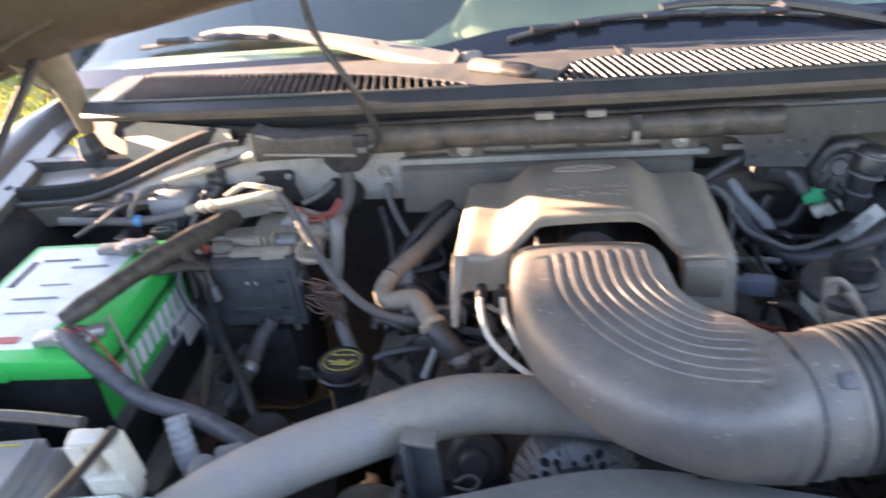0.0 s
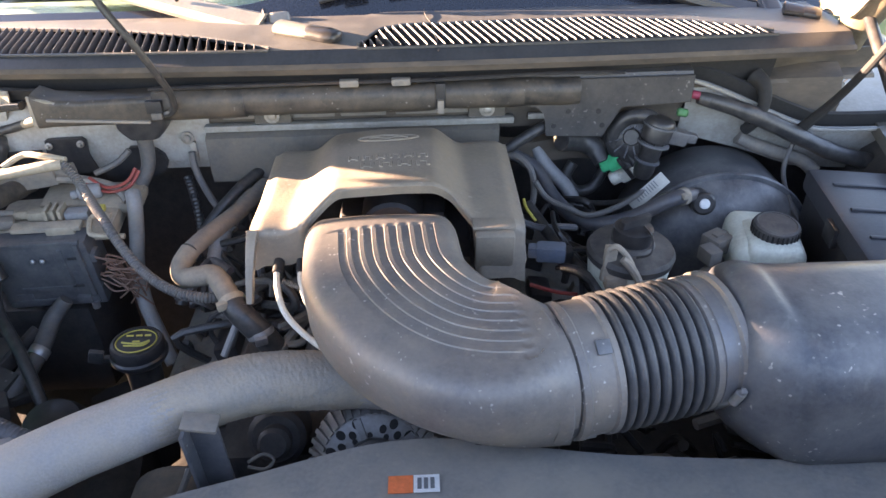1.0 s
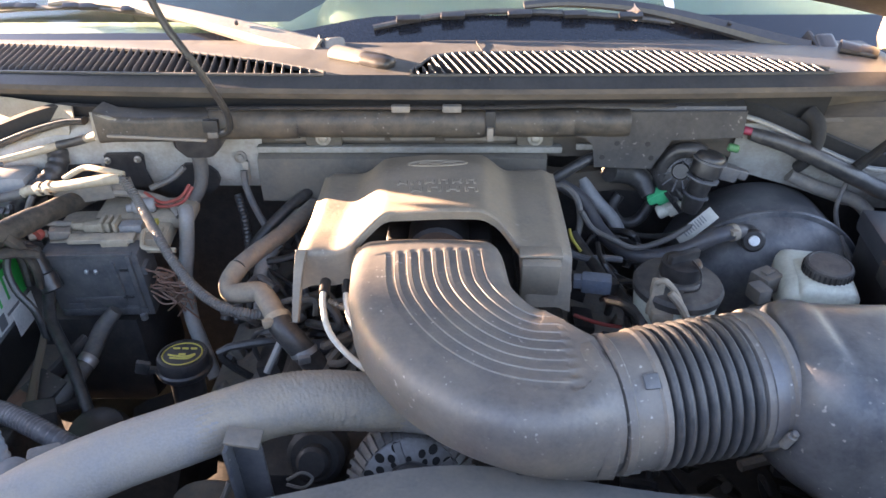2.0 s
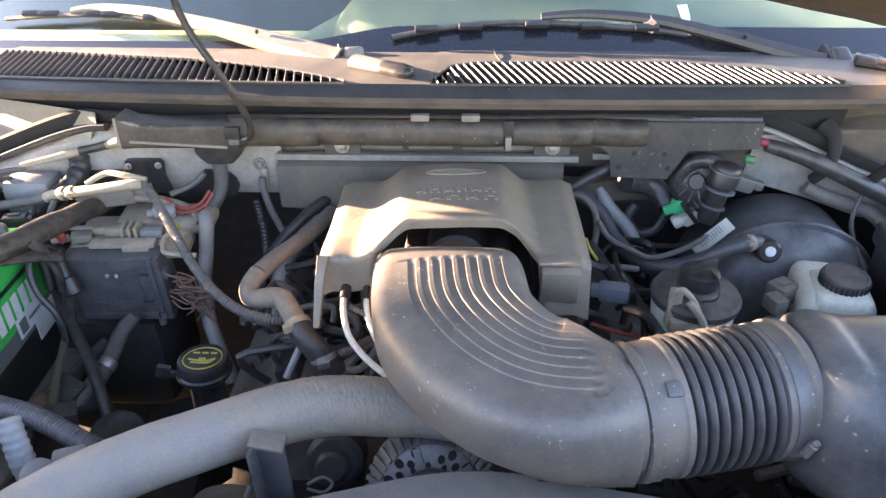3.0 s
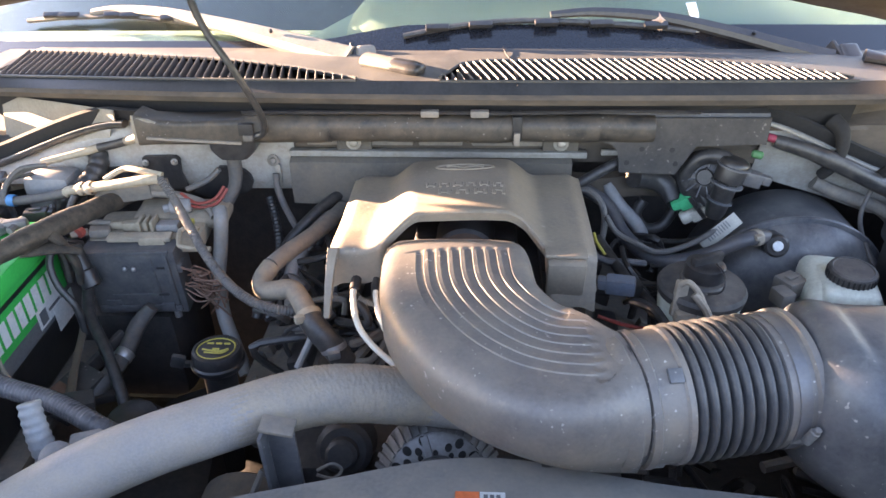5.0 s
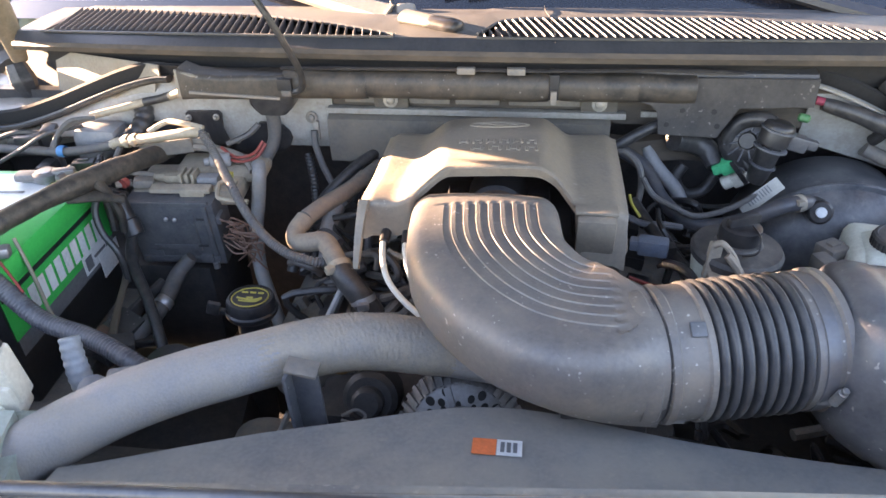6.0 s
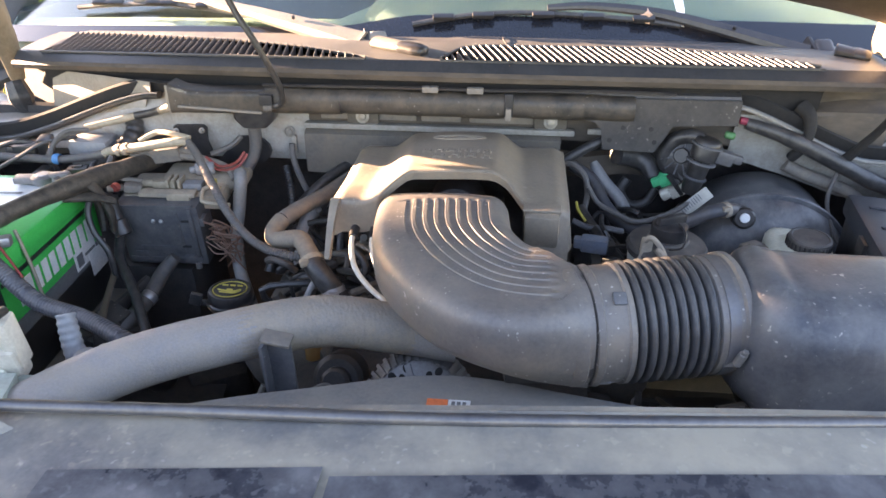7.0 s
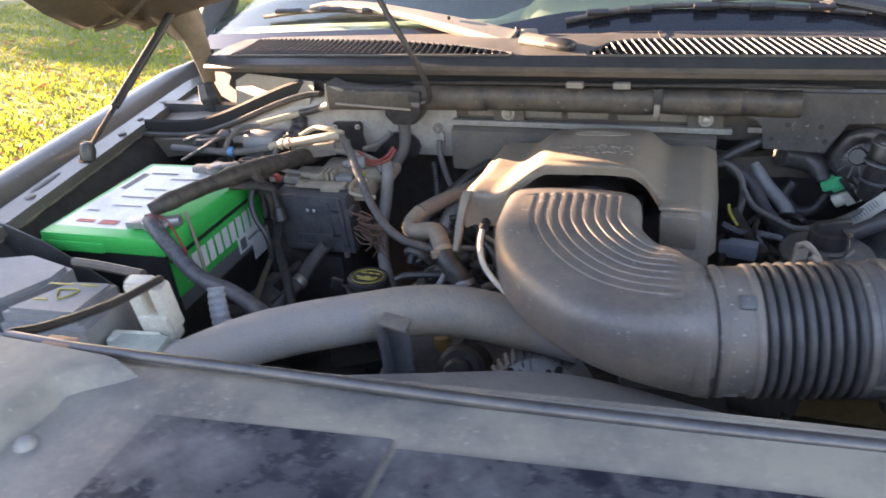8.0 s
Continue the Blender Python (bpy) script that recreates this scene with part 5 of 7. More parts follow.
# battery tray and hold-down
bt = thing("battery_tray", "grimy black steel tray under the battery", "tray", (-0.54, 0.53, 0.74))
bm = mk()
box(bm, (-0.535, 0.535, 0.768), (0.24, 0.29, 0.012), (0, 0, 3), 0.004)
box(bm, (-0.535, 0.535, 0.60), (0.16, 0.2, 0.33), (0, 0, 3), 0.01)
part("tray", bm, M_DIRTY, bt)
bm = mk()
box(bm, (-0.385, 0.50, 0.80), (0.10, 0.03, 0.012), (0, 15, 40), 0.003)
box(bm, (-0.375, 0.56, 0.815), (0.008, 0.09, 0.02), (18, 0, -30), 0.003)
box(bm, (-0.36, 0.475, 0.815), (0.035, 0.03, 0.025), (0, 10, 30), 0.004)
part("hold_down", bm, M_DARK, bt)
own(bt)

# alternator
alt = thing("alternator", "grey cast alternator with round vent holes under the hose", "alternator", (0.07, 0.42, 0.74))
c = Vector((0.078, 0.372, 0.820))
n = Vector((0.05, -0.72, 0.48)).normalized()
bm = mk()
lathe(bm, [(0.060, -0.07), (0.066, -0.05), (0.066, -0.022), (0.061, -0.012), (0.054, 0.004), (0.050, 0.007), (0.030, 0.008), (0.026, 0.015), (0.010, 0.017)], c, n, 48)
part("housing", bm, M_ALU, alt)
u = n.orthogonal().normalized()
w = n.cross(u)
for r, size, count, lift in ((0.0465, 0.0044, 15, 0.0073), (0.0385, 0.0037, 15, 0.0077), (0.0315, 0.0028, 12, 0.0079)):
    for i in range(count):
        if i % 5 == 4:
            continue
        a = 2 * math.pi * (i + 0.5 * (r < 0.04)) / count
        e1, e2 = u * math.cos(a) + w * math.sin(a), w * math.cos(a) - u * math.sin(a)
        bm = mk()
        o = c + n * lift + e1 * r
        ring_loft(bm, [[o + e1 * (size * 1.25 * math.cos(t)) + e2 * (size * math.sin(t)) + n * h for t in (2 * math.pi * k / 12 for k in range(12))] for h in (-0.003, 0.0006)])
        part("vent_hole", bm, M_MATTE, alt)
for i in range(40):
    a = 2 * math.pi * i / 40
    d, e2 = u * math.cos(a) + w * math.sin(a), w * math.cos(a) - u * math.sin(a)
    bm = mk()
    ring_loft(bm, [[c + d * r1 + n * h1 + e2 * k, c + d * r2 + n * h2 + e2 * k, c + d * (r2 - 0.002) + n * (h2 - 0.004) + e2 * k, c + d * (r1 - 0.004) + n * (h1 - 0.006) + e2 * k]
                   for r1, h1, r2, h2 in ((0.0690, -0.014, 0.0540, 0.0075),) for k in (-0.0024, 0.0024)])
    part("fin", bm, M_ALU, alt)
for i in range(5):
    a = 2 * math.pi * (i + 0.3) / 5
    d, e2 = u * math.cos(a) + w * math.sin(a), w * math.cos(a) - u * math.sin(a)
    bm = mk()
    ring_loft(bm, [[c + d * r + n * h + e2 * k for r, h, k in ((0.026, 0.005, -kk), (0.051, 0.004, -kk), (0.051, 0.0095, -kk * 0.8), (0.026, 0.0105, -kk * 0.8))] for kk in (0.0045, -0.0045)])
    part("spoke", bm, M_ALU, alt)
bm = mk()
lathe(bm, [(0.026, 0.008), (0.030, 0.012), (0.030, 0.022), (0.024, 0.026), (0.004, 0.027)], c, n, 28)
part("hub", bm, M_BLACK, alt)
own(alt)
# black steel bracket in front of the hose
bk = thing("steel_bracket", "black steel bracket standing before the radiator hose", "bracket", (-0.07, 0.335, 0.80))
bm = mk()
box(bm, (-0.064, 0.331, 0.862), (0.029, 0.004, 0.155), (4, 0, -3), 0.001)
box(bm, (-0.0775, 0.323, 0.862), (0.004, 0.016, 0.155), (4, 0, -3), 0.001)
part("post", bm, M_BOX, bk)
bm = mk()
box(bm, (-0.064, 0.325, 0.9415), (0.032, 0.018, 0.005), (14, 8, -3), 0.0015)
part("flange", bm, M_DIRTY, bk)
own(bk)
bm = mk()
tube(bm, [(-0.095, 0.345, 0.86), (-0.11, 0.33, 0.83), (-0.14, 0.30, 0.79), (-0.17, 0.28, 0.76)], 0.0035, seg=7)
tube(bm, [(-0.045, 0.36, 0.845), (-0.03, 0.365, 0.85), (-0.02, 0.362, 0.845), (-0.028, 0.355, 0.84), (-0.045, 0.357, 0.842)], 0.0018, seg=6)
whole("thin_wire", bm, M_DIRTY, "thin grey wire beside the bracket", "wire")

# oil filler
oil = thing("oil_filler", "black oil filler cap with a yellow oval and symbols", "oil filler", (-0.196, 0.525, 0.78))
oc, on = Vector((-0.1965, 0.518, 0.862)), Vector((0.02, 0.05, 1.0)).normalized()
bm = mk()
lathe(bm, [(0.018, -0.10), (0.020, -0.03), (0.022, -0.012)], oc, on, 20)
part("neck", bm, M_BLACK, oil)
bm = mk()
lathe(bm, [(r * 0.93, h) for r, h in ((0.024, -0.016), (0.031, -0.015), (0.0345, -0.010), (0.0345, -0.006), (0.032, -0.004), (0.032, 0.006), (0.030, 0.010), (0.027, 0.0108), (0.0265, 0.0092), (0.002, 0.0092))], oc, on, 36)
cap = part("cap", bm, M_BLACK, oil)
ou, ow = Vector((1, 0, 0)), on.cross(Vector((1, 0, 0))).normalized()
C_ = lambda x, y, h=0.0098: oc + on * h + ou * x + ow * y
bm = mk()
tube(bm, [C_(0.0225 * math.cos(a), 0.0205 * math.sin(a)) for a in (2 * math.pi * i / 24 for i in range(25))], 0.0009, seg=5, res=2)
part("yellow_oval", bm, M_YELLOW, cap)
for pts in ([(-0.014, 0.010), (-0.006, 0.010)], [(-0.003, 0.010), (0.004, 0.010)], [(0.007, 0.010), (0.014, 0.010)],
            [(-0.016, -0.002), (-0.008, -0.004), (0.006, -0.005), (0.015, 0.0)], [(-0.012, -0.008), (0.0, -0.009), (0.010, -0.008), (0.015, -0.001)], [(-0.004, -0.001), (0.004, -0.001)]):
    bm = mk()
    tube(bm, [C_(x, y) for x, y in pts], 0.0014, seg=5, res=4)
    part("symbol", bm, M_YELLOW, cap)
own(oil)
bm = mk()
box(bm, (-0.240, 0.505, 0.862), (0.016, 0.006, 0.020), (10, 20, 10), 0.002)
box(bm, (-0.230, 0.512, 0.852), (0.016, 0.008, 0.007), (0, 10, 10), 0.002)
whole("filler_catch", bm, M_RUBBER, "small black plastic catch beside the oil filler", "catch")

# ---- control module with its plugs ----
mod = thing("control_module", "dark grey control module with dusty plugs on top", "module", (-0.345, 0.68, 0.80))
bm = mk()
box(bm, (-0.348, 0.668, 0.88), (0.125, 0.05, 0.105), (6, 0, 3), 0.005)
body = part("body", bm, material("module_case", (0.064, 0.068, 0.078), 0.42, dust=0.5, dust_col=(0.17, 0.163, 0.155), scale=22), mod)
for x, z, w, h in ((-0.390, 0.912, 0.012, 0.004), (-0.305, 0.905, 0.014, 0.004), (-0.388, 0.872, 0.014, 0.003), (-0.378, 0.850, 0.018, 0.004), (-0.312, 0.86, 0.014, 0.004)):
    bm = mk()
    box(bm, (x, 0.642 + (0.93 - z) * 0.08, z), (w, 0.006, h), (6, 0, 3), 0.0008, 1)
    part("slot", bm, M_INK, body)
for x, z, w, h, d in ((-0.352, 0.893, 0.040, 0.062, 0.004), (-0.352, 0.857, 0.062, 0.008, 0.006), (-0.318, 0.885, 0.006, 0.070, 0.005), (-0.328, 0.885, 0.004, 0.070, 0.004),
                      (-0.402, 0.885, 0.006, 0.085, 0.006), (-0.296, 0.885, 0.006, 0.085, 0.006), (-0.348, 0.929, 0.115, 0.006, 0.006), (-0.348, 0.836, 0.112, 0.010, 0.007),
                      (-0.384, 0.845, 0.020, 0.012, 0.008), (-0.310, 0.838, 0.018, 0.012, 0.008), (-0.382, 0.892, 0.014, 0.020, 0.003), (-0.307, 0.872, 0.012, 0.024, 0.003)):
    bm = mk()
    box(bm, (x, 0.6425 + (0.93 - z) * 0.10 - d / 2, z), (w, d, h), (6, 0, 3), 0.0012)
    part("rib", bm, body.data.materials[0], body)
for x, z in ((-0.411, 0.912), (-0.411, 0.862), (-0.286, 0.902)):
    bm = mk()
    box(bm, (x, 0.655, z), (0.014, 0.018, 0.014), (6, 0, 3), 0.002)
    part("ear", bm, body.data.materials[0], body)
for dx in (-0.006, 0.006):
    bm = mk()
    lathe(bm, [(0.0035, 0), (0.0028, 0.002), (0.0005, 0.003)], (-0.346 + dx, 0.6365, 0.906), (0, -1, 0.2), 8)
    part("rivet", bm, M_STEEL, body)
bm = mk()
cyl(bm, (-0.300, 0.648, 0.822), (-0.300, 0.648, 0.832), 0.005, seg=8)
part("bolt", bm, M_STEEL, body)
bm = mk()
box(bm, (-0.335, 0.705, 0.925), (0.15, 0.075, 0.025), (4, 0, 4), 0.006)
box(bm, (-0.30, 0.735, 0.938), (0.13, 0.05, 0.02), (8, 0, 0), 0.008)
part("upper_tray", bm, M_TAN, mod, "dust-covered tray")
bm = mk()
box(bm, (-0.352, 0.690, 0.943), (0.030, 0.016, 0.012), (0, 0, 4), 0.002)
pg = part("plug", bm, M_CREAM, mod, "cream plastic plug")
for k in range(3):
    bm = mk()
    box(bm, (-0.342 + 0.009 * k, 0.690, 0.9455), (0.0045, 0.026 - 0.003 * (k % 2), 0.017), (0, 0, 4), 0.001)
    part("rib", bm, M_CREAM, pg)
bm = mk()
lathe(bm, [(0.0055, 0.0), (0.006, 0.002), (0.0055, 0.015), (0.0035, 0.018), (0.0035, 0.030)], (-0.367, 0.689, 0.943), (-1, -0.05, 0), 12)
part("boot", bm, M_CREAM, pg)
bm = mk()
box(bm, (-0.335, 0.664, 0.9395), (0.085, 0.016, 0.007), (6, 0, 3), 0.002)
part("tray_lip", bm, M_TAN, mod)
bm = mk()
box(bm, (-0.392, 0.672, 0.943), (0.026, 0.018, 0.012), (0, 8, 20), 0.003)
cyl(bm, (-0.405, 0.667, 0.945), (-0.425, 0.657, 0.945), 0.005, seg=9, edge=0.001)
part("dusty_plug", bm, M_DIRTY, mod)
bm = mk()
box(bm, (-0.305, 0.690, 0.942), (0.03, 0.018, 0.012), (0, 0, 4), 0.003)
part("plug", bm, M_LGREY, mod)
bm = mk()
box(bm, (-0.318, 0.662, 0.935), (0.035, 0.012, 0.012), (0, 0, 4), 0.003)
tube(bm, [(-0.282, 0.672, 0.945), (-0.279, 0.655, 0.94), (-0.272, 0.648, 0.935), (-0.235, 0.648, 0.932)], 0.0035, seg=7)
tube(bm, [(-0.282, 0.672, 0.945), (-0.272, 0.678, 0.948), (-0.258, 0.676, 0.946)], 0.0035, seg=7)
part("pipe_stub", bm, M_CREAM, mod)
bm = mk()
box(bm, (-0.272, 0.684, 0.952), (0.012, 0.010, 0.008), (0, 0, 4), 0.002)
part("gold_clip", bm, M_YELLOW, mod)
bm = mk()
cyl(bm, (-0.310, 0.715, 0.958), (-0.282, 0.722, 0.958), 0.010, seg=14, edge=0.002)
cyl(bm, (-0.318, 0.713, 0.956), (-0.310, 0.715, 0.957), 0.006, seg=10, edge=0.001)
part("valve", bm, M_LGREY, mod)
own(mod)
bm = mk()
for i in range(22):
    x0, z0 = rg.uniform(-0.283, -0.262), rg.uniform(0.855, 0.905)
    tube(bm, [(x0, 0.648, z0), (x0 + rg.uniform(0.005, 0.03), 0.64, z0 + rg.uniform(-.01, .015)), (x0 + rg.uniform(0.01, 0.045), 0.645, z0 - rg.uniform(0.0, 0.02)), (x0 + rg.uniform(0.01, 0.04), 0.65, z0 - rg.uniform(0.02, 0.045))], 0.0012, seg=5, res=5)
whole("loose_wires", bm, M_COPPER, "tangle of thin brown wires beside the module", "wires", kind="stuff")

# ---- hoses and cables, one thing each ----
def hose(name, pts, r, mt, label, cat="cable", **kw):
    b = mk()
    tube(b, pts, r, **kw)
    return whole(name, b, mt, label, cat)


h1 = hose("battery_cable", [(-0.468, 0.432, 0.978), (-0.445, 0.415, 0.972), (-0.417, 0.408, 0.945), (-0.375, 0.394, 0.92), (-0.315, 0.380, 0.912), (-0.262, 0.358, 0.905), (-0.215, 0.345, 0.885)], 0.0105, M_SPLIT,
          "dark corrugated battery cable sleeve", rib=(0.0042, 0.0004), seg=14)
bm = mk()
tube(bm, [(-0.472, 0.43, 0.984), (-0.46, 0.428, 0.986), (-0.445, 0.42, 0.98)], 0.0028, seg=8)
tube(bm, [(-0.455, 0.435, 0.985), (-0.435, 0.43, 0.975), (-0.40, 0.41, 0.945)], 0.0016, seg=6)
part("red_lead", bm, M_RED, h1)
h2 = hose("wiring_loom", [(-0.476, 0.445, 0.985), (-0.458, 0.475, 0.990), (-0.432, 0.545, 0.990), (-0.412, 0.605, 0.985), (-0.395, 0.69, 0.970), (-0.385, 0.75, 0.955)], [0.010, 0.0135, 0.0135, 0.0145, 0.013, 0.012], M_LOOM,
          "thick taped black wiring loom across the battery", seg=16, wob=0.22)
bm = mk()
tube(bm, [(-0.408, 0.592, 0.985), (-0.398, 0.598, 0.965), (-0.392, 0.602, 0.935), (-0.396, 0.605, 0.905)], [0.011, 0.010, 0.008, 0.006], seg=10, wob=0.25, flat=0.7)
tube(bm, [(-0.43, 0.56, 0.975), (-0.405, 0.585, 0.968), (-0.38, 0.60, 0.955)], [0.008, 0.012, 0.007], seg=10, wob=0.25, flat=0.6)
part("strap", bm, M_LOOM, h2)
bm = mk()
cyl(bm, (-0.410, 0.63, 0.945), (-0.390, 0.615, 0.900), 0.011, seg=12, edge=0.002)
cyl(bm, (-0.396, 0.620, 0.915), (-0.387, 0.613, 0.893), 0.013, seg=12, edge=0.002)
part("connector", bm, M_BLACK, h2)
bm = mk()
tube(bm, [(-0.44, 0.47, 0.975), (-0.425, 0.46, 0.93), (-0.415, 0.452, 0.885), (-0.405, 0.448, 0.87)], 0.004, seg=7, flat=0.6)
part("hook_strap", bm, M_TAN, h2)
for p in ((-0.385, 0.735, 0.968), (-0.418, 0.66, 0.952)):
    bm = mk()
    lathe(bm, [(0.0065, -0.004), (0.0075, 0), (0.006, 0.004)], Vector(p) + Vector((0.006, 0, -0.004)), (0.3, 1, 0), 10)
    part("red_band", bm, M_RED, h2)
hose("breather_hose", [(-0.308, 0.344, 0.944), (-0.304, 0.336, 0.928), (-0.298, 0.328, 0.90), (-0.29, 0.325, 0.85)], [0.0100, 0.0105, 0.0115, 0.011], material("pale_hose", (0.30, 0.33, 0.36), 0.5, dust=0.3), "pale blue-grey ribbed hose end", "hose", rib=(0.008, 0.0006), seg=14)
bm = mk()
lathe(bm, [(0.010, -0.03), (0.016, -0.02), (0.017, 0.0), (0.014, 0.008), (0.004, 0.012)], (-0.275, 0.312, 0.905), (0.2, -0.3, 1), 14)
box(bm, (-0.258, 0.335, 0.90), (0.03, 0.02, 0.02), (0, 0, 20), 0.004)
whole("coolant_fitting", bm, M_LGREY, "grey plastic coolant fitting by the hose", "fitting")
hose("metal_pipe", [(-0.240, 0.715, 0.955), (-0.236, 0.702, 0.945), (-0.243, 0.697, 0.900), (-0.250, 0.688, 0.858), (-0.240, 0.658, 0.820), (-0.222, 0.630, 0.795), (-0.20, 0.60, 0.76)], 0.0098, material("pipe_grey", (0.20, 0.205, 0.215), 0.5, dust=0.5, dust_col=(0.30, 0.26, 0.2)), "grey metal heater pipe bending down", "pipe", seg=14)
hh = hose("heater_hose", [(-0.143, 0.605, 0.935), (-0.150, 0.585, 0.928), (-0.143, 0.566, 0.924), (-0.125, 0.562, 0.928), (-0.106, 0.560, 0.930), (-0.090, 0.54, 0.924), (-0.080, 0.524, 0.916)],
          [0.0120, 0.0118, 0.0118, 0.0120, 0.0122, 0.0125, 0.0125], material("tan_hose", (0.17, 0.15, 0.125), 0.6, dust=0.6, dust_col=(0.30, 0.245, 0.18), scale=25), "dusty tan heater hose with a clamp", "hose", seg=16)
bm = mk()
tube(bm, [(-0.08, 0.77, 0.93), (-0.104, 0.698, 0.932), (-0.13, 0.638, 0.935), (-0.143, 0.605, 0.935)], 0.0112, seg=14)
part("rear_run", bm, M_DIRTY, hh)
bm = mk()
tube(bm, [(-0.083, 0.529, 0.919), (-0.074, 0.519, 0.910), (-0.062, 0.513, 0.897), (-0.050, 0.511, 0.88), (-0.04, 0.512, 0.86)], 0.0145, seg=16)
part("black_end", bm, M_RUBBER, hh)
bm = mk()
lathe(bm, [(0.0152, -0.004), (0.0158, 0), (0.0152, 0.004)], (-0.081, 0.527, 0.917), (0.45, -0.75, -0.45), 18, caps=False)
box(bm, (-0.088, 0.513, 0.922), (0.012, 0.008, 0.010), (0, 0, 30), 0.002)
part("hose_clamp", bm, M_CREAM, hh)
bm = mk()
lathe(bm, [(0.0155, -0.004), (0.016, 0), (0.0155, 0.004)], (-0.052, 0.511, 0.884), (0.3, -0.3, -0.9), 18, caps=False)
box(bm, (-0.048, 0.495, 0.885), (0.014, 0.008, 0.010), (0, 0, 20), 0.002)
part("hose_clamp", bm, M_STEEL, hh)
hose("heater_hose", [(-0.10, 0.80, 0.90), (-0.118, 0.775, 0.90), (-0.14, 0.728, 0.88), (-0.15, 0.70, 0.85), (-0.15, 0.67, 0.80)], 0.012, M_HOSE, "second dark heater hose behind the engine", "hose", seg=14)
hose("heater_hose", [(-0.085, 0.79, 0.945), (-0.112, 0.755, 0.935), (-0.150, 0.715, 0.905), (-0.178, 0.68, 0.865), (-0.19, 0.65, 0.82)], 0.0080, M_RUBBER, "thin black hose running down behind the engine", "hose", seg=12)
hose("heater_hose", [(-0.195, 0.80, 0.93), (-0.178, 0.76, 0.90), (-0.170, 0.72, 0.865), (-0.178, 0.67, 0.83)], 0.0060, M_RUBBER, "ribbed black hose behind the tan hose", "hose", rib=(0.006, 0.0006), seg=12)
cl = hose("cable_conduit", [(-0.304, 0.692, 1.012), (-0.290, 0.684, 0.998), (-0.278, 0.672, 0.985), (-0.252, 0.640, 0.967), (-0.218, 0.598, 0.947), (-0.180, 0.560, 0.933), (-0.145, 0.538, 0.925), (-0.112, 0.532, 0.920), (-0.09, 0.545, 0.91)], 0.0058, M_CABLE,
          "grey corrugated cable conduit looping across the bay", rib=(0.0034, 0.0006), seg=12)
cr = hose("cream_cable", [(-0.455, 0.718, 0.975), (-0.442, 0.718, 0.981), (-0.369, 0.698, 1.0), (-0.325, 0.691, 1.010), (-0.304, 0.692, 1.012)], 0.0068, M_CREAM, "dusty cream cable above the module", seg=12, wob=0.02)
bm = mk()
tube(bm, [(-0.385, 0.705, 1.004), (-0.36, 0.712, 1.016), (-0.33, 0.70, 1.020), (-0.30, 0.695, 1.016)], 0.004, seg=8)
part("upper_strand", bm, M_CREAM, cr)
for p in ((-0.425, 0.714, 0.985), (-0.41, 0.709, 0.989)):
    bm = mk()
    lathe(bm, [(0.0092, -0.004), (0.0096, 0), (0.0092, 0.004)], p, (1, -0.25, 0.25), 12, caps=False)
    part("band", bm, M_TAN, cr)
hd = hose("harness", [(-0.66, 0.72, 0.965), (-0.588, 0.717, 0.965), (-0.529, 0.712, 0.966), (-0.485, 0.717, 0.970), (-0.455, 0.718, 0.976)], 0.0065, M_CABLE, "grey cable harness with a blue clip", seg=12)
bm = mk()
lathe(bm, [(0.0082, -0.005), (0.0088, 0), (0.0082, 0.005)], (-0.529, 0.712, 0.967), (1, 0, 0), 16, caps=False)
part("blue_clip", bm, M_BLUE, hd)
bm = mk()
tube(bm, [(-0.545, 0.712, 0.970), (-0.540, 0.73, 0.985), (-0.525, 0.75, 0.995), (-0.505, 0.765, 0.996)], 0.0035, seg=7)
part("branch", bm, M_CABLE, hd)
lc = hose("lit_cable", [(-0.512, 0.776, 0.996), (-0.456, 0.782, 1.008), (-0.430, 0.788, 1.014)], [0.0045, 0.0058, 0.006], M_CREAM, "cream cable running up to the trough", seg=10)
bm = mk()
tube(bm, [(-0.430, 0.788, 1.014), (-0.407, 0.790, 1.018), (-0.385, 0.784, 1.026)], 0.0062, seg=10)
part("black_tape", bm, M_RUBBER, lc)
bm = mk()
tube(bm, [(-0.385, 0.784, 1.026), (-0.353, 0.773, 1.038), (-0.330, 0.768, 1.046), (-0.318, 0.766, 1.048)], [0.006, 0.0062, 0.006, 0.005], seg=10)
part("end_run", bm, M_CREAM, lc)
hose("elbow_hose", [(-0.44, 0.80, 1.0), (-0.437, 0.785, 0.985), (-0.447, 0.765, 0.970), (-0.47, 0.75, 0.955), (-0.49, 0.745, 0.93)], 0.014, M_RUBBER, "short black elbow hose at the firewall", "hose", seg=14, rib=(0.012, 0.0008))
bm = mk()
box(bm, (-0.500, 0.770, 0.955), (0.07, 0.05, 0.06), (0, 0, 0), 0.015)
whole("washer_canister", bm, M_LGREY, "pale grey canister beside the harness", "canister")
for p, s in (((-0.59, 0.735, 0.968), (0.035, 0.03, 0.03)), ((-0.565, 0.745, 0.975), (0.02, 0.03, 0.03)), ((-0.62, 0.74, 0.962), (0.02, 0.025, 0.03)), ((-0.55, 0.70, 0.945), (0.02, 0.03, 0.02))):
    bm = mk()
    box(bm, p, s, (rg.uniform(-10, 10), rg.uniform(-10, 10), rg.uniform(-30, 30)), 0.004)
    whole("relay", bm, M_BLACK, "small black relay by the wing", "relay", group="relays by the wing")
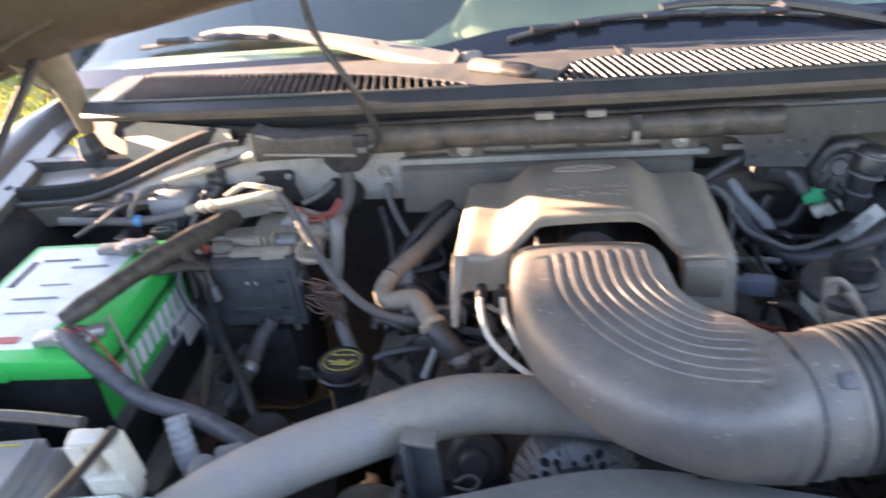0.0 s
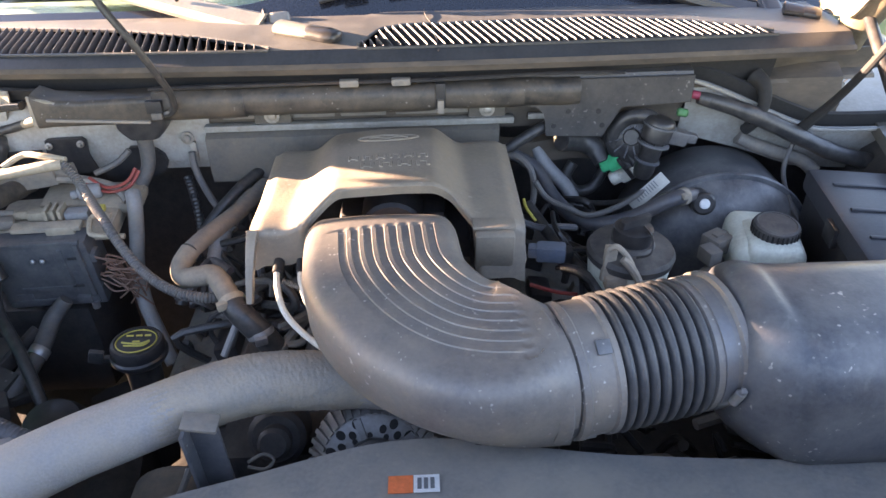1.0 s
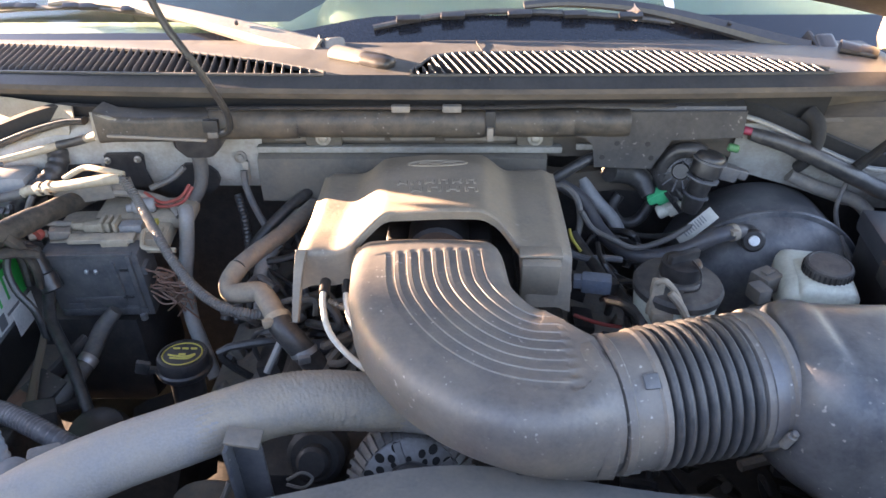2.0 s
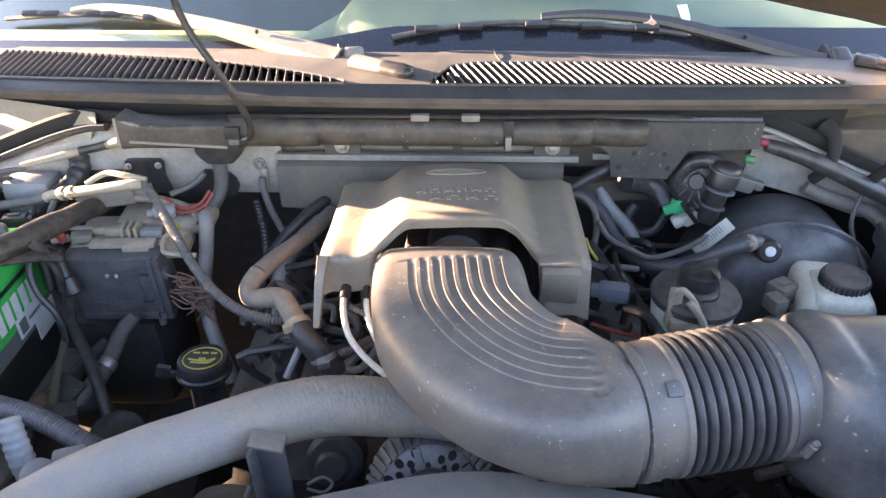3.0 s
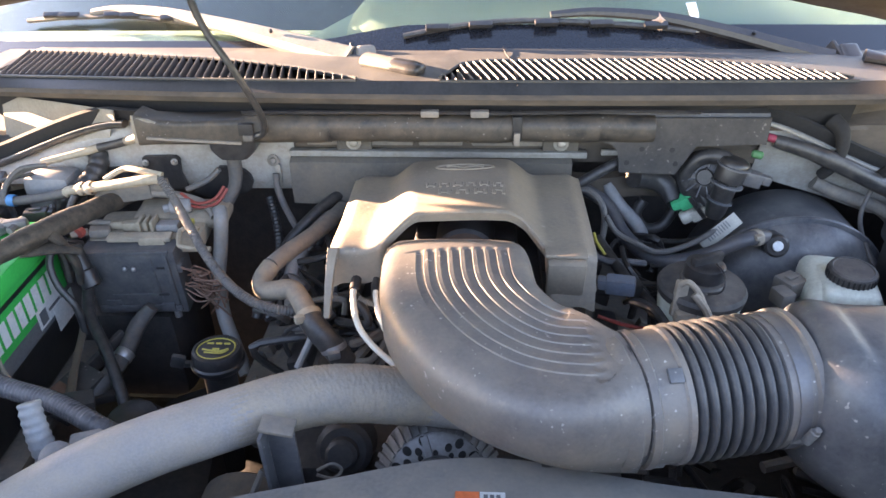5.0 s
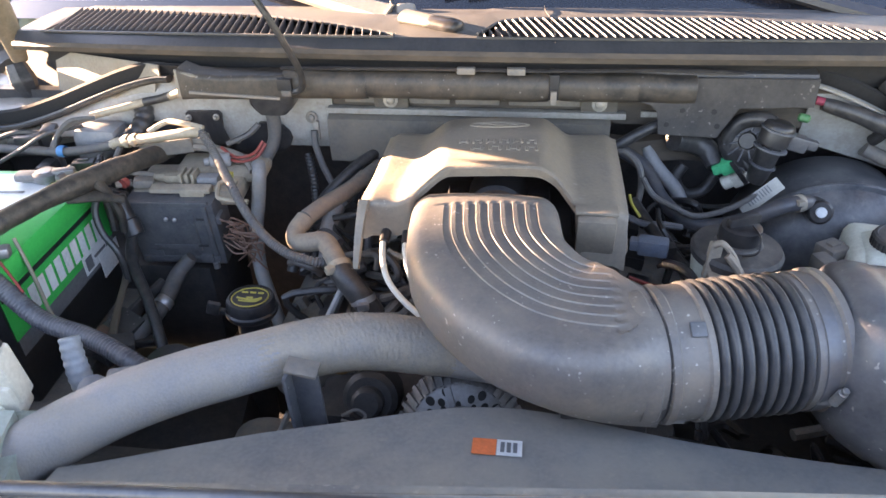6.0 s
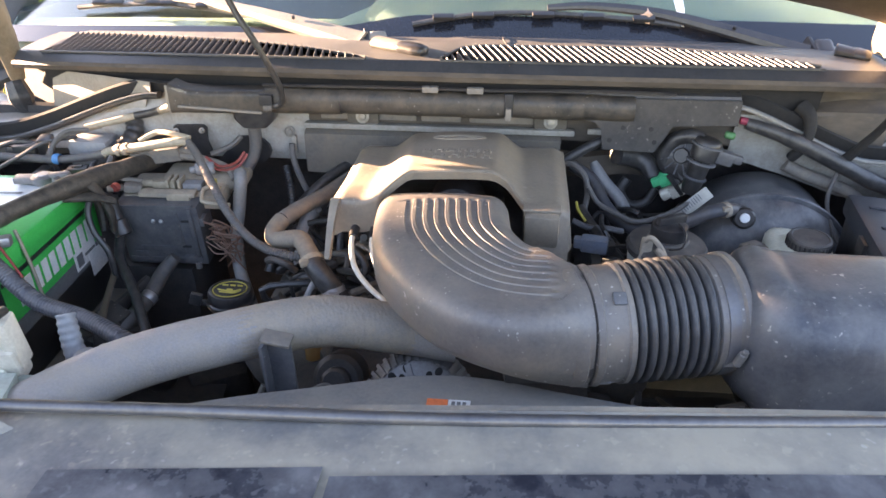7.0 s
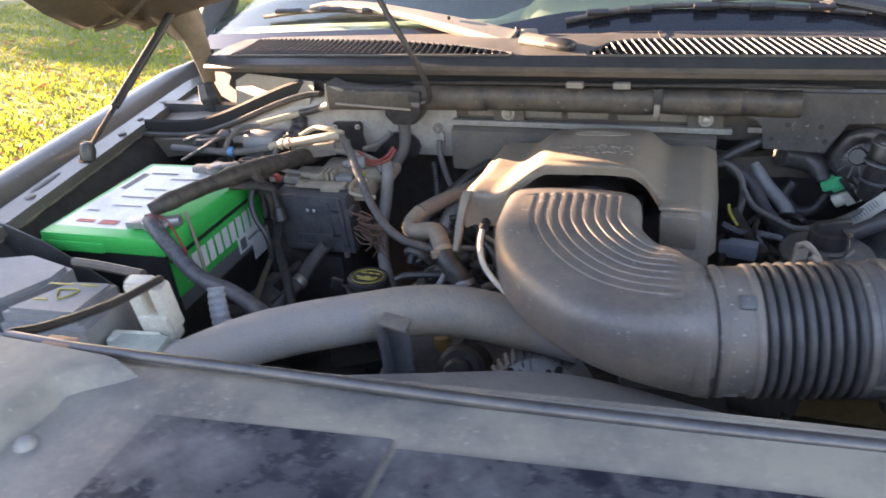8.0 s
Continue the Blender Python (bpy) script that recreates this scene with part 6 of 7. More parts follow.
for pts, r, lab in (([(-0.62, 0.69, 0.955), (-0.58, 0.70, 0.975), (-0.55, 0.72, 0.99), (-0.52, 0.76, 0.985)], 0.003, "thin black wire from a relay to the harness"),
                    ([(-0.64, 0.73, 0.975), (-0.60, 0.735, 0.985), (-0.56, 0.75, 0.97)], 0.004, "short black wire beside the relays"),
                    ([(-0.475, 0.715, 0.96), (-0.47, 0.70, 0.94), (-0.455, 0.69, 0.90), (-0.44, 0.68, 0.86)], 0.0045, "black wire running down behind the battery")):
    bm = mk()
    tube(bm, pts, r, seg=7)
    whole("small_wire", bm, M_RUBBER, lab, "wire")
bm = mk()
LH = [(-0.343, 0.615, 0.83), (-0.346, 0.57, 0.815), (-0.36, 0.528, 0.80), (-0.379, 0.499, 0.785)]
tube(bm, [(-0.325, 0.63, 0.85), LH[0], LH[1], LH[2], LH[3]], [0.009, 0.011, 0.011, 0.012, 0.012], seg=12)
lh = whole("lower_hose", bm, M_CABLE, "dusty hose with a steel clamp below the module", "hose")
bm = mk()
lathe(bm, [(0.0118, -0.006), (0.0125, -0.005), (0.0125, 0.005), (0.0118, 0.006)], LH[1], Vector(LH[2]) - Vector(LH[1]), 16, caps=False)
part("hose_clamp", bm, M_STEEL, lh)
hose("lower_cable", [(-0.405, 0.63, 0.88), (-0.395, 0.60, 0.86), (-0.352, 0.546, 0.84), (-0.322, 0.504, 0.81), (-0.30, 0.47, 0.78)], 0.0075, M_RUBBER, "dark cable hanging beside the battery", seg=10)
wc = hose("throttle_cable", [(-0.022, 0.528, 0.966), (-0.022, 0.506, 0.957), (-0.014, 0.48, 0.941), (0.005, 0.46, 0.927), (0.035, 0.44, 0.914), (0.06, 0.43, 0.905)], 0.0035, M_WHITE, "white throttle cable under the cover", seg=8)
bm = mk()
cyl(bm, (-0.021, 0.545, 0.972), (-0.022, 0.516, 0.961), 0.006, seg=10, edge=0.001)
part("ferrule", bm, M_BLACK, wc)
wc2 = hose("throttle_cable", [(0.002, 0.528, 0.966), (0.003, 0.508, 0.956), (0.010, 0.49, 0.940), (0.025, 0.47, 0.925), (0.05, 0.45, 0.915)], 0.0032, M_WHITE, "second white cable beside the duct", seg=8)
bm = mk()
cyl(bm, (0.001, 0.545, 0.972), (0.002, 0.516, 0.961), 0.0045, seg=10)
part("ferrule", bm, M_BLACK, wc2)
hose("spring", [(-0.016, 0.508, 0.957), (-0.005, 0.505, 0.953), (0.006, 0.502, 0.950)], 0.0028, M_ZINC, "small return spring between the cables", "spring", rib=(0.0022, 0.0009), seg=8)
hose("bonnet_wire", [(-0.225, 0.695, 1.30), (-0.220, 0.70, 1.236), (-0.208, 0.70, 1.199), (-0.187, 0.70, 1.161), (-0.171, 0.71, 1.118), (-0.166, 0.73, 1.081), (-0.172, 0.742, 1.057), (-0.186, 0.746, 1.050)], 0.0045, M_RUBBER, "black wire hanging from the bonnet", "wire", seg=9)
bm = mk()
tube(bm, [(-0.296, 0.728, 0.973), (-0.274, 0.722, 0.961), (-0.249, 0.725, 0.966), (-0.236, 0.735, 0.981)], 0.0023, seg=7)
tube(bm, [(-0.304, 0.727, 0.968), (-0.276, 0.720, 0.956), (-0.246, 0.722, 0.961), (-0.232, 0.734, 0.978)], 0.0023, seg=7)
whole("red_wires", bm, M_RED, "two red wires in front of the firewall", "wires")
hose("grey_sleeve", [(-0.228, 0.762, 1.03), (-0.229, 0.770, 0.995), (-0.233, 0.766, 0.965), (-0.245, 0.755, 0.945)], [0.010, 0.010, 0.009, 0.010], M_CABLE, "grey cable sleeve coming down from the trough", seg=12)
hose("thin_hose", [(-0.178, 0.79, 0.975), (-0.177, 0.785, 0.955), (-0.165, 0.77, 0.93), (-0.14, 0.74, 0.905), (-0.12, 0.72, 0.89)], 0.005, M_CABLE, "thin grey hose below the firewall flange", "hose", seg=8)

for pts, r, mt, lab in (
        ([(-0.50, 0.765, 0.996), (-0.525, 0.745, 1.000), (-0.540, 0.725, 0.985), (-0.541, 0.712, 0.968)], 0.0035, M_CABLE, "thin grey cable looping down to the harness"),
        ([(-0.44, 0.715, 0.975), (-0.448, 0.705, 0.955), (-0.443, 0.695, 0.935), (-0.425, 0.685, 0.925)], 0.0045, M_CABLE, "dusty grey cable under the cream one"),
        ([(-0.43, 0.69, 0.960), (-0.415, 0.680, 0.955), (-0.400, 0.684, 0.950), (-0.385, 0.690, 0.946)], 0.0040, M_DIRTY, "dusty lead running to the module's plug"),
        ([(-0.46, 0.66, 0.950), (-0.44, 0.64, 0.945), (-0.425, 0.63, 0.925), (-0.42, 0.62, 0.895)], 0.0055, M_LOOM, "taped black branch of the loom"),
        ([(-0.415, 0.615, 0.965), (-0.425, 0.60, 0.940), (-0.418, 0.59, 0.910), (-0.40, 0.585, 0.880), (-0.395, 0.58, 0.84)], 0.0048, M_RUBBER, "black lead hanging from the loom"),
        ([(-0.60, 0.745, 0.950), (-0.57, 0.735, 0.958), (-0.545, 0.725, 0.945), (-0.53, 0.70, 0.930)], 0.0050, M_RUBBER, "black lead between the relays"),
        ([(-0.29, 0.735, 0.975), (-0.262, 0.745, 0.985), (-0.245, 0.752, 0.999)], 0.0042, M_CABLE, "grey lead rising to the trough's outlet"),
        ([(-0.335, 0.725, 0.975), (-0.30, 0.730, 0.968), (-0.265, 0.728, 0.956), (-0.248, 0.712, 0.945)], 0.0060, M_DIRTY, "dusty hose lying behind the module"),
        ([(-0.17, 0.60, 0.87), (-0.155, 0.585, 0.882), (-0.135, 0.58, 0.878), (-0.128, 0.590, 0.862)], 0.0055, M_CABLE, "dusty looped lead low beside the engine"),
        ([(-0.115, 0.565, 0.868), (-0.085, 0.558, 0.874), (-0.055, 0.552, 0.872)], 0.0045, M_CABLE, "short grey lead low beside the engine"),
        ([(-0.095, 0.50, 0.86), (-0.082, 0.515, 0.885), (-0.072, 0.525, 0.905)], 0.0042, M_LGREY, "thin upright grey pipe by the heater hose"),
        ([(0.285, 0.71, 0.955), (0.30, 0.70, 0.935), (0.325, 0.69, 0.925), (0.355, 0.685, 0.915), (0.395, 0.690, 0.925), (0.43, 0.70, 0.943)], 0.0038, M_CABLE, "thin dark hose crossing behind the reservoir"),
        ([(0.262, 0.66, 0.925), (0.285, 0.655, 0.918), (0.31, 0.66, 0.915), (0.335, 0.672, 0.905)], 0.0045, M_SPLIT, "corrugated sleeve beside the cover"),
        ([(0.30, 0.57, 0.915), (0.315, 0.555, 0.920), (0.328, 0.535, 0.918), (0.335, 0.515, 0.905)], 0.0060, M_RUBBER, "curved black hose by the steering reservoir")):
    hose("small_cable", pts, r, mt, lab, "cable", seg=8)
for p, sz, rot, mt, lab in (((-0.425, 0.650, 0.930), (0.030, 0.020, 0.018), (10, 30, 35), M_BLACK, "dusty black plug on the loom"), ((-0.452, 0.672, 0.948), (0.022, 0.018, 0.018), (0, 20, 50), M_DIRTY, "grimy plug by the battery's rear"),
                            ((-0.485, 0.690, 0.955), (0.030, 0.020, 0.020), (0, 0, 15), M_BLACK, "black plug under the harness"), ((-0.375, 0.735, 0.972), (0.080, 0.030, 0.022), (0, -8, 2), M_DIRTY, "dusty metal sensor behind the module"),
                            ((0.300, 0.585, 0.925), (0.018, 0.022, 0.016), (0, 0, 15), M_BLACK, "black plug behind the blue one"), ((0.505, 0.625, 0.905), (0.030, 0.028, 0.024), (0, 0, 30), M_DIRTY, "grimy brake switch by the reservoir")):
    bm = mk()
    box(bm, p, sz, rot, 0.003)
    m = Matrix.Translation(p) @ rotm(*rot)
    box(bm, m @ Vector((sz[0] * 0.55, 0, 0)), (sz[0] * 0.35, sz[1] * 0.7, sz[2] * 0.7), rot, 0.002)
    box(bm, m @ Vector((0, 0, sz[2] * 0.5)), (sz[0] * 0.5, sz[1] * 0.35, sz[2] * 0.25), rot, 0.001)
    whole("cable_plug", bm, mt, lab, "plug")

# plates and studs on the pale flange
for outline, nm, lab in (([(-0.429, 0.980), (-0.382, 0.982), (-0.380, 0.975), (-0.400, 0.964), (-0.417, 0.959), (-0.434, 0.955)], "cover_plate", "small black plate on the pale flange"),
                         ([(-0.373, 0.996), (-0.368, 0.999), (-0.322, 1.000), (-0.317, 0.995), (-0.319, 0.974), (-0.312, 0.949), (-0.338, 0.946), (-0.368, 0.950), (-0.376, 0.974)], "cover_plate", "black bolted plate on the pale flange"),
                         ([(-0.305, 0.941), (-0.281, 0.966), (-0.261, 0.984), (-0.236, 0.984), (-0.225, 0.979), (-0.217, 0.971), (-0.214, 0.960), (-0.218, 0.949), (-0.228, 0.940), (-0.245, 0.935), (-0.275, 0.932)], "cover_plate", "black plate with a rounded end")):
    bm = mk()
    slab(bm, outline, Matrix(((1, 0, 0, 0), (0, 0, -1, 0.797), (0, 1, 0, 0), (0, 0, 0, 1))), 0.004, 0.001)
    whole(nm, bm, M_BLACK, lab, "plate", group="plates on the flange")
for x, y, z, r, lab, nm in ((-0.367, 0.790, 0.990, 0.004, "small steel stud in a black plate", "stud"), (-0.324, 0.790, 0.992, 0.004, "small steel stud in a black plate", "stud"), (-0.181, 0.796, 0.993, 0.007, "dark screw in the flange", "screw"),
                            (-0.062, 0.795, 1.022, 0.0085, "rusty bolt in the firewall flange", "bolt"), (0.228, 0.795, 1.022, 0.0085, "rusty bolt in the firewall flange", "bolt")):
    bm = mk()
    lathe(bm, [(r * 1.25, 0), (r * 1.25, 0.002), (r * 0.75, 0.0025), (r * 0.7, 0.006), (r * 0.5, 0.007)], (x, y, z), (0, -1, 0.15), 12)
    whole(nm, bm, M_DIRTY if nm == "screw" else M_ZINC, lab, nm)
for x in (-0.062, 0.228):
    bm = mk()
    box(bm, (x, 0.800, 1.015), (0.050, 0.008, 0.032), (0, 0, 0), 0.003)
    whole("mount_tab", bm, M_INSUL, "grey tab behind the flange bolt", "tab")
for i, x in enumerate((-0.10, -0.01, 0.06, 0.135, 0.19)):
    bm = mk()
    box(bm, (x, 0.806, 1.022), (0.062, 0.006, 0.016), (0, 0, 0), 0.002)
    whole("rail_segment", bm, M_DIRTY, "dusty metal rail segment of the firewall top", "rail", group="rail segments")
bm = mk()
box(bm, (-0.176, 0.796, 0.972), (0.009, 0.005, 0.030), (0, 0, 4), 0.001)
whole("flange_clip", bm, M_ZINC, "small grey clip below a screw", "clip")

# ---- wiring trough along the cowl ----
tr = thing("wiring_trough", "long dusty black plastic wiring trough along the cowl", "wiring trough", (0.08, 0.76, 1.03))


def trough(x0, x1, w, h, zc, yc, mt, nm, label="", bulge=0.0):
    b = mk()
    n_ = 8
    rings_ = []
    for i in range(n_ + 1):
        x = x0 + (x1 - x0) * i / n_
        k = 0.97 if i in (0, n_) else 1.0
        rings_.append([Vector((x, yc + u, zc + v + 0.0015 * noise.noise(Vector((x * 20, 0, 2))))) for u, v in rrect(w * k, h * k, min(w, h) * 0.42 * k, 5)])
    ring_loft(b, rings_)
    return part(nm, b, mt, tr, label)


bm = mk()
ring_loft(bm, [[Vector((x, 0.768 + u, zc + v)) for u, v in rrect(0.042, h, 0.007, 4)] for x, zc, h in ((-0.348, 1.056, 0.046), (-0.342, 1.055, 0.043), (-0.330, 1.053, 0.037), (-0.29, 1.052, 0.034), (-0.235, 1.053, 0.035), (-0.198, 1.054, 0.036))])
part("left_box", bm, M_TROUGH, tr)
bm = mk()
box(bm, (-0.27, 0.7465, 1.043), (0.13, 0.005, 0.004), (0, 3, 0), 0.0015)
part("box_edge", bm, M_DIRTY, tr)
trough(-0.200, -0.085, 0.044, 0.040, 1.056, 0.768, M_TROUGH, "segment")
trough(-0.090, 0.100, 0.042, 0.038, 1.057, 0.768, M_TROUGH, "segment")
trough(0.095, 0.158, 0.044, 0.039, 1.057, 0.768, M_TROUGH, "segment")
trough(0.170, 0.272, 0.042, 0.036, 1.057, 0.768, M_TROUGH, "segment")
trough(0.262, 0.345, 0.040, 0.036, 1.056, 0.772, M_TROUGH, "segment")
bm = mk()
box(bm, (0.164, 0.760, 1.062), (0.013, 0.030, 0.034), (0, 0, 0), 0.002)
part("joint", bm, M_INK, tr)
bm = mk()
box(bm, (0.164, 0.742, 1.050), (0.008, 0.006, 0.018), (0, 0, 0), 0.001)
part("clip", bm, M_DIRTY, tr)
bm = mk()
box(bm, (-0.195, 0.744, 1.061), (0.020, 0.008, 0.016), (0, 0, 0), 0.001)
part("opening", bm, M_INK, tr)
bm = mk()
box(bm, (-0.193, 0.741, 1.050), (0.013, 0.007, 0.008), (0, 0, 0), 0.001)
part("catch", bm, M_CABLE, tr)
bm = mk()
slab(bm, [(-0.014, -0.020), (0.020, -0.012), (0.020, 0.012), (-0.012, 0.020)], Matrix(((1, 0, 0, -0.340), (0, 0, -1, 0.752), (0, 1, 0, 1.057), (0, 0, 0, 1))), 0.004, 0.001)
part("end_cap", bm, M_SIDE, tr)
bm = mk()
ring_loft(bm, [[Vector((-0.222 + u, 0.766 + v, z)) for u, v in rrect(w, 0.036, 0.010, 4)] for z, w in ((1.042, 0.066), (1.028, 0.064), (1.022, 0.056), (1.014, 0.040))])
part("outlet", bm, M_BLACK, tr)
bm = mk()
tube(bm, [(-0.20, 0.752, 1.081), (0.0, 0.750, 1.083), (0.15, 0.749, 1.083), (0.30, 0.752, 1.085), (0.40, 0.758, 1.082)], 0.0025, seg=6)
part("lid_seam", bm, M_BLACK, tr)
for x in (0.05, 0.115):
    bm = mk()
    box(bm, (x, 0.750, 1.082), (0.024, 0.010, 0.009), (0, 0, 0), 0.002)
    part("lid_clip", bm, M_DIRTY, tr)
own(tr)
pl = thing("mount_plate", "dark grey mounting plate with four bolt holes", "plate", (0.36, 0.765, 1.0))
OUT = [(0.262, 1.072), (0.253, 1.055), (0.268, 1.040), (0.292, 1.036), (0.301, 1.026), (0.305, 0.994), (0.381, 0.991), (0.391, 1.010), (0.402, 1.034), (0.494, 1.036), (0.494, 1.073)]
bm = mk()
slab(bm, OUT[::-1], Matrix(((1, 0, 0, 0), (0, 0, -1, 0.766), (0, 1, 0, 0), (0, 0, 0, 1))), 0.004, 0.001)
part("sheet", bm, M_PLATE, pl)
bm = mk()
sheet(bm, [[Vector((x, y, z)) for x in (0.20, 0.30, 0.40, 0.494)] for y, z in ((0.7655, 1.060), (0.772, 1.076), (0.800, 1.082))], 0.003)
part("upper_flange", bm, M_PLATE, pl)
for x, z in ((0.332, 1.029), (0.372, 1.028), (0.314, 1.009), (0.379, 1.008)):
    bm = mk()
    lathe(bm, [(0.0036, 0.0), (0.0036, 0.0007), (0.0028, 0.0008)], (x, 0.7620, z), (0, -1, 0), 12)
    part("bolt_hole", bm, M_INK, pl)
own(pl)

# ---- driver's side: booster, reservoirs, boxes ----
bo = thing("brake_booster", "round black brake booster on the firewall", "brake booster", (0.55, 0.78, 0.80))
bc = Vector((0.550, 0.730, 0.814))
bm = mk()
lathe(bm, [(0.110, -0.11), (0.124, -0.095), (0.131, -0.03), (0.132, -0.008), (0.137, -0.007), (0.1385, -0.004), (0.137, -0.001), (0.131, 0.0), (0.126, 0.016), (0.112, 0.034), (0.085, 0.046), (0.050, 0.052), (0.040, 0.060), (0.018, 0.062)], bc, (-0.03, -1, -0.10), 64)
part("shell", bm, M_BOOST, bo)
bm = mk()
cyl(bm, (0.506, 0.715, 0.918), (0.500, 0.672, 0.934), 0.0155, seg=18, edge=0.003)
vv = part("valve", bm, M_BLACK, bo)
bm = mk()
cyl(bm, (0.5000, 0.672, 0.9345), (0.4994, 0.668, 0.936), 0.0068, seg=14, edge=0.001)
part("white_dot", bm, M_LABEL, vv)
bm = mk()
cyl(bm, (0.56, 0.73, 0.885), (0.575, 0.58, 0.872), 0.022, seg=18, edge=0.003)
part("master_cylinder", bm, M_DIRTY, bo)
bm = mk()
cyl(bm, (0.470, 0.677, 0.9425), (0.478, 0.681, 0.9425), 0.0115, seg=16, edge=0.001)
box(bm, (0.472, 0.668, 0.949), (0.010, 0.008, 0.006), (0, 0, 20), 0.001)
part("clamp", bm, M_TAN, bo)
own(bo)
br = thing("brake_reservoir", "pale plastic brake fluid reservoir with a black cap", "reservoir", (0.56, 0.62, 0.85))
bm = mk()
box(bm, (0.563, 0.622, 0.895), (0.086, 0.105, 0.062), (0, 0, -12), 0.022, 4)
box(bm, (0.563, 0.605, 0.915), (0.066, 0.074, 0.03), (0, 0, -12), 0.012, 3)
part("tank", bm, M_TRANSL, br)
bm = mk()
lathe(bm, [(0.026, -0.014), (0.0275, -0.012), (0.0275, 0.0), (0.0265, 0.0025), (0.0235, 0.0035), (0.0225, 0.0025), (0.002, 0.0025)], (0.566, 0.607, 0.940), (0.02, -0.06, 1), 36)
cp = part("cap", bm, M_LIDS, br)
for i in range(30):
    a = 2 * math.pi * i / 30
    bm = mk()
    box(bm, (0.566 + 0.0275 * math.cos(a), 0.607 + 0.0275 * math.sin(a), 0.934), (0.0018, 0.0022, 0.010), (0, 0, math.degrees(a)), 0.0004, 1)
    part("ridge", bm, M_BLACK, cp)
bm = mk()
cyl(bm, (0.566, 0.607, 0.918), (0.566, 0.607, 0.930), 0.024, seg=28, edge=0.002)
part("neck", bm, M_TRANSL, br)
own(br)
ps = thing("steering_reservoir", "power steering reservoir with wide dusty black lid", "reservoir", (0.372, 0.555, 0.85))
bm = mk()
lathe(bm, [(0.036, -0.10), (0.042, -0.06), (0.0465, -0.02), (0.0470, -0.010)], (0.372, 0.553, 0.952), (0.03, 0, 1), 36)
box(bm, (0.343, 0.565, 0.915), (0.012, 0.012, 0.06), (0, 0, 0), 0.002)
part("tank", bm, M_TRANSL, ps)
bm = mk()
lathe(bm, [(0.044, -0.012), (0.049, -0.010), (0.050, -0.002), (0.047, 0.003), (0.026, 0.007), (0.024, 0.010), (0.002, 0.010)], (0.372, 0.553, 0.952), (0.03, 0, 1), 44)
lid2 = part("lid", bm, M_LIDS, ps)
bm = mk()
lathe(bm, [(0.022, 0.008), (0.023, 0.012), (0.022, 0.026), (0.018, 0.029), (0.002, 0.029)], (0.372, 0.556, 0.952), (0.03, 0, 1), 24)
box(bm, (0.3735, 0.556, 0.985), (0.040, 0.009, 0.012), (0, 0, 25), 0.003)
part("knob", bm, M_BLACK, lid2)
bm = mk()
tube(bm, [(0.381, 0.548, 0.984), (0.387, 0.532, 0.978), (0.383, 0.520, 0.966), (0.367, 0.518, 0.963)], 0.0012, seg=5)
part("tether", bm, M_BLACK, lid2)
bm = mk()
box(bm, (0.340, 0.525, 0.952), (0.014, 0.010, 0.042), (-20, 10, 0), 0.003)
tube(bm, [(0.338, 0.522, 0.972), (0.345, 0.518, 0.978), (0.358, 0.512, 0.965), (0.366, 0.505, 0.945)], 0.0035, seg=8)
box(bm, (0.346, 0.515, 0.935), (0.024, 0.018, 0.016), (0, 0, 0), 0.004)
part("fitting", bm, M_TAN, ps)
bm = mk()
tube(bm, [(0.350, 0.51, 0.968), (0.362, 0.503, 0.955), (0.372, 0.498, 0.935)], 0.0045, seg=8)
part("fitting_hose", bm, M_TAN, ps)
own(ps)
fb = thing("fuse_box", "black plastic fuse box by the driver's wing", "fuse box", (0.70, 0.58, 0.85))
bm = mk()
box(bm, (0.703, 0.585, 0.895), (0.15, 0.20, 0.08), (0, 0, -8), 0.006)
part("base", bm, M_BLACK, fb)
bm = mk()
box(bm, (0.703, 0.588, 0.948), (0.158, 0.21, 0.030), (0, 2, -8), 0.007)
fbl = part("lid", bm, M_STRIP, fb)
for dy in (-0.06, 0.0, 0.06):
    bm = mk()
    box(bm, (0.703 + dy * 0.14, 0.588 + dy, 0.9635), (0.120, 0.006, 0.004), (0, 2, -8), 0.0015)
    part("rib", bm, M_STRIP, fbl)
bm = mk()
box(bm, (0.622, 0.585, 0.940), (0.008, 0.030, 0.026), (0, 0, -8), 0.002)
part("latch", bm, M_BLACK, fb)
bm = mk()
tube(bm, [(0.635, 0.50, 0.958), (0.665, 0.485, 0.968), (0.705, 0.48, 0.966), (0.735, 0.485, 0.958)], 0.002, seg=6)
part("bail", bm, M_STEEL, fb)
own(fb)
mt_ = thing("vacuum_motor", "black actuator with ribbed hose on the firewall", "actuator", (0.45, 0.75, 0.95))
bm = mk()
lathe(bm, [(0.011, -0.08), (0.014, -0.07), (0.015, -0.028), (0.019, -0.024), (0.020, 0.0), (0.018, 0.004), (0.014, 0.006), (0.003, 0.006)], (0.453, 0.747, 1.016), (0.22, 0.05, 1), 22)
brl = part("barrel", bm, M_BLACK, mt_)
for h, r in ((-0.004, 0.0225), (-0.030, 0.0215), (-0.055, 0.0175)):
    bm = mk()
    lathe(bm, [(r - 0.003, -0.002), (r, -0.0012), (r, 0.0012), (r - 0.003, 0.002)], Vector((0.453, 0.747, 1.016)) + Vector((0.22, 0.05, 1)).normalized() * h, (0.22, 0.05, 1), 24)
    part("flange", bm, M_BOX, brl)
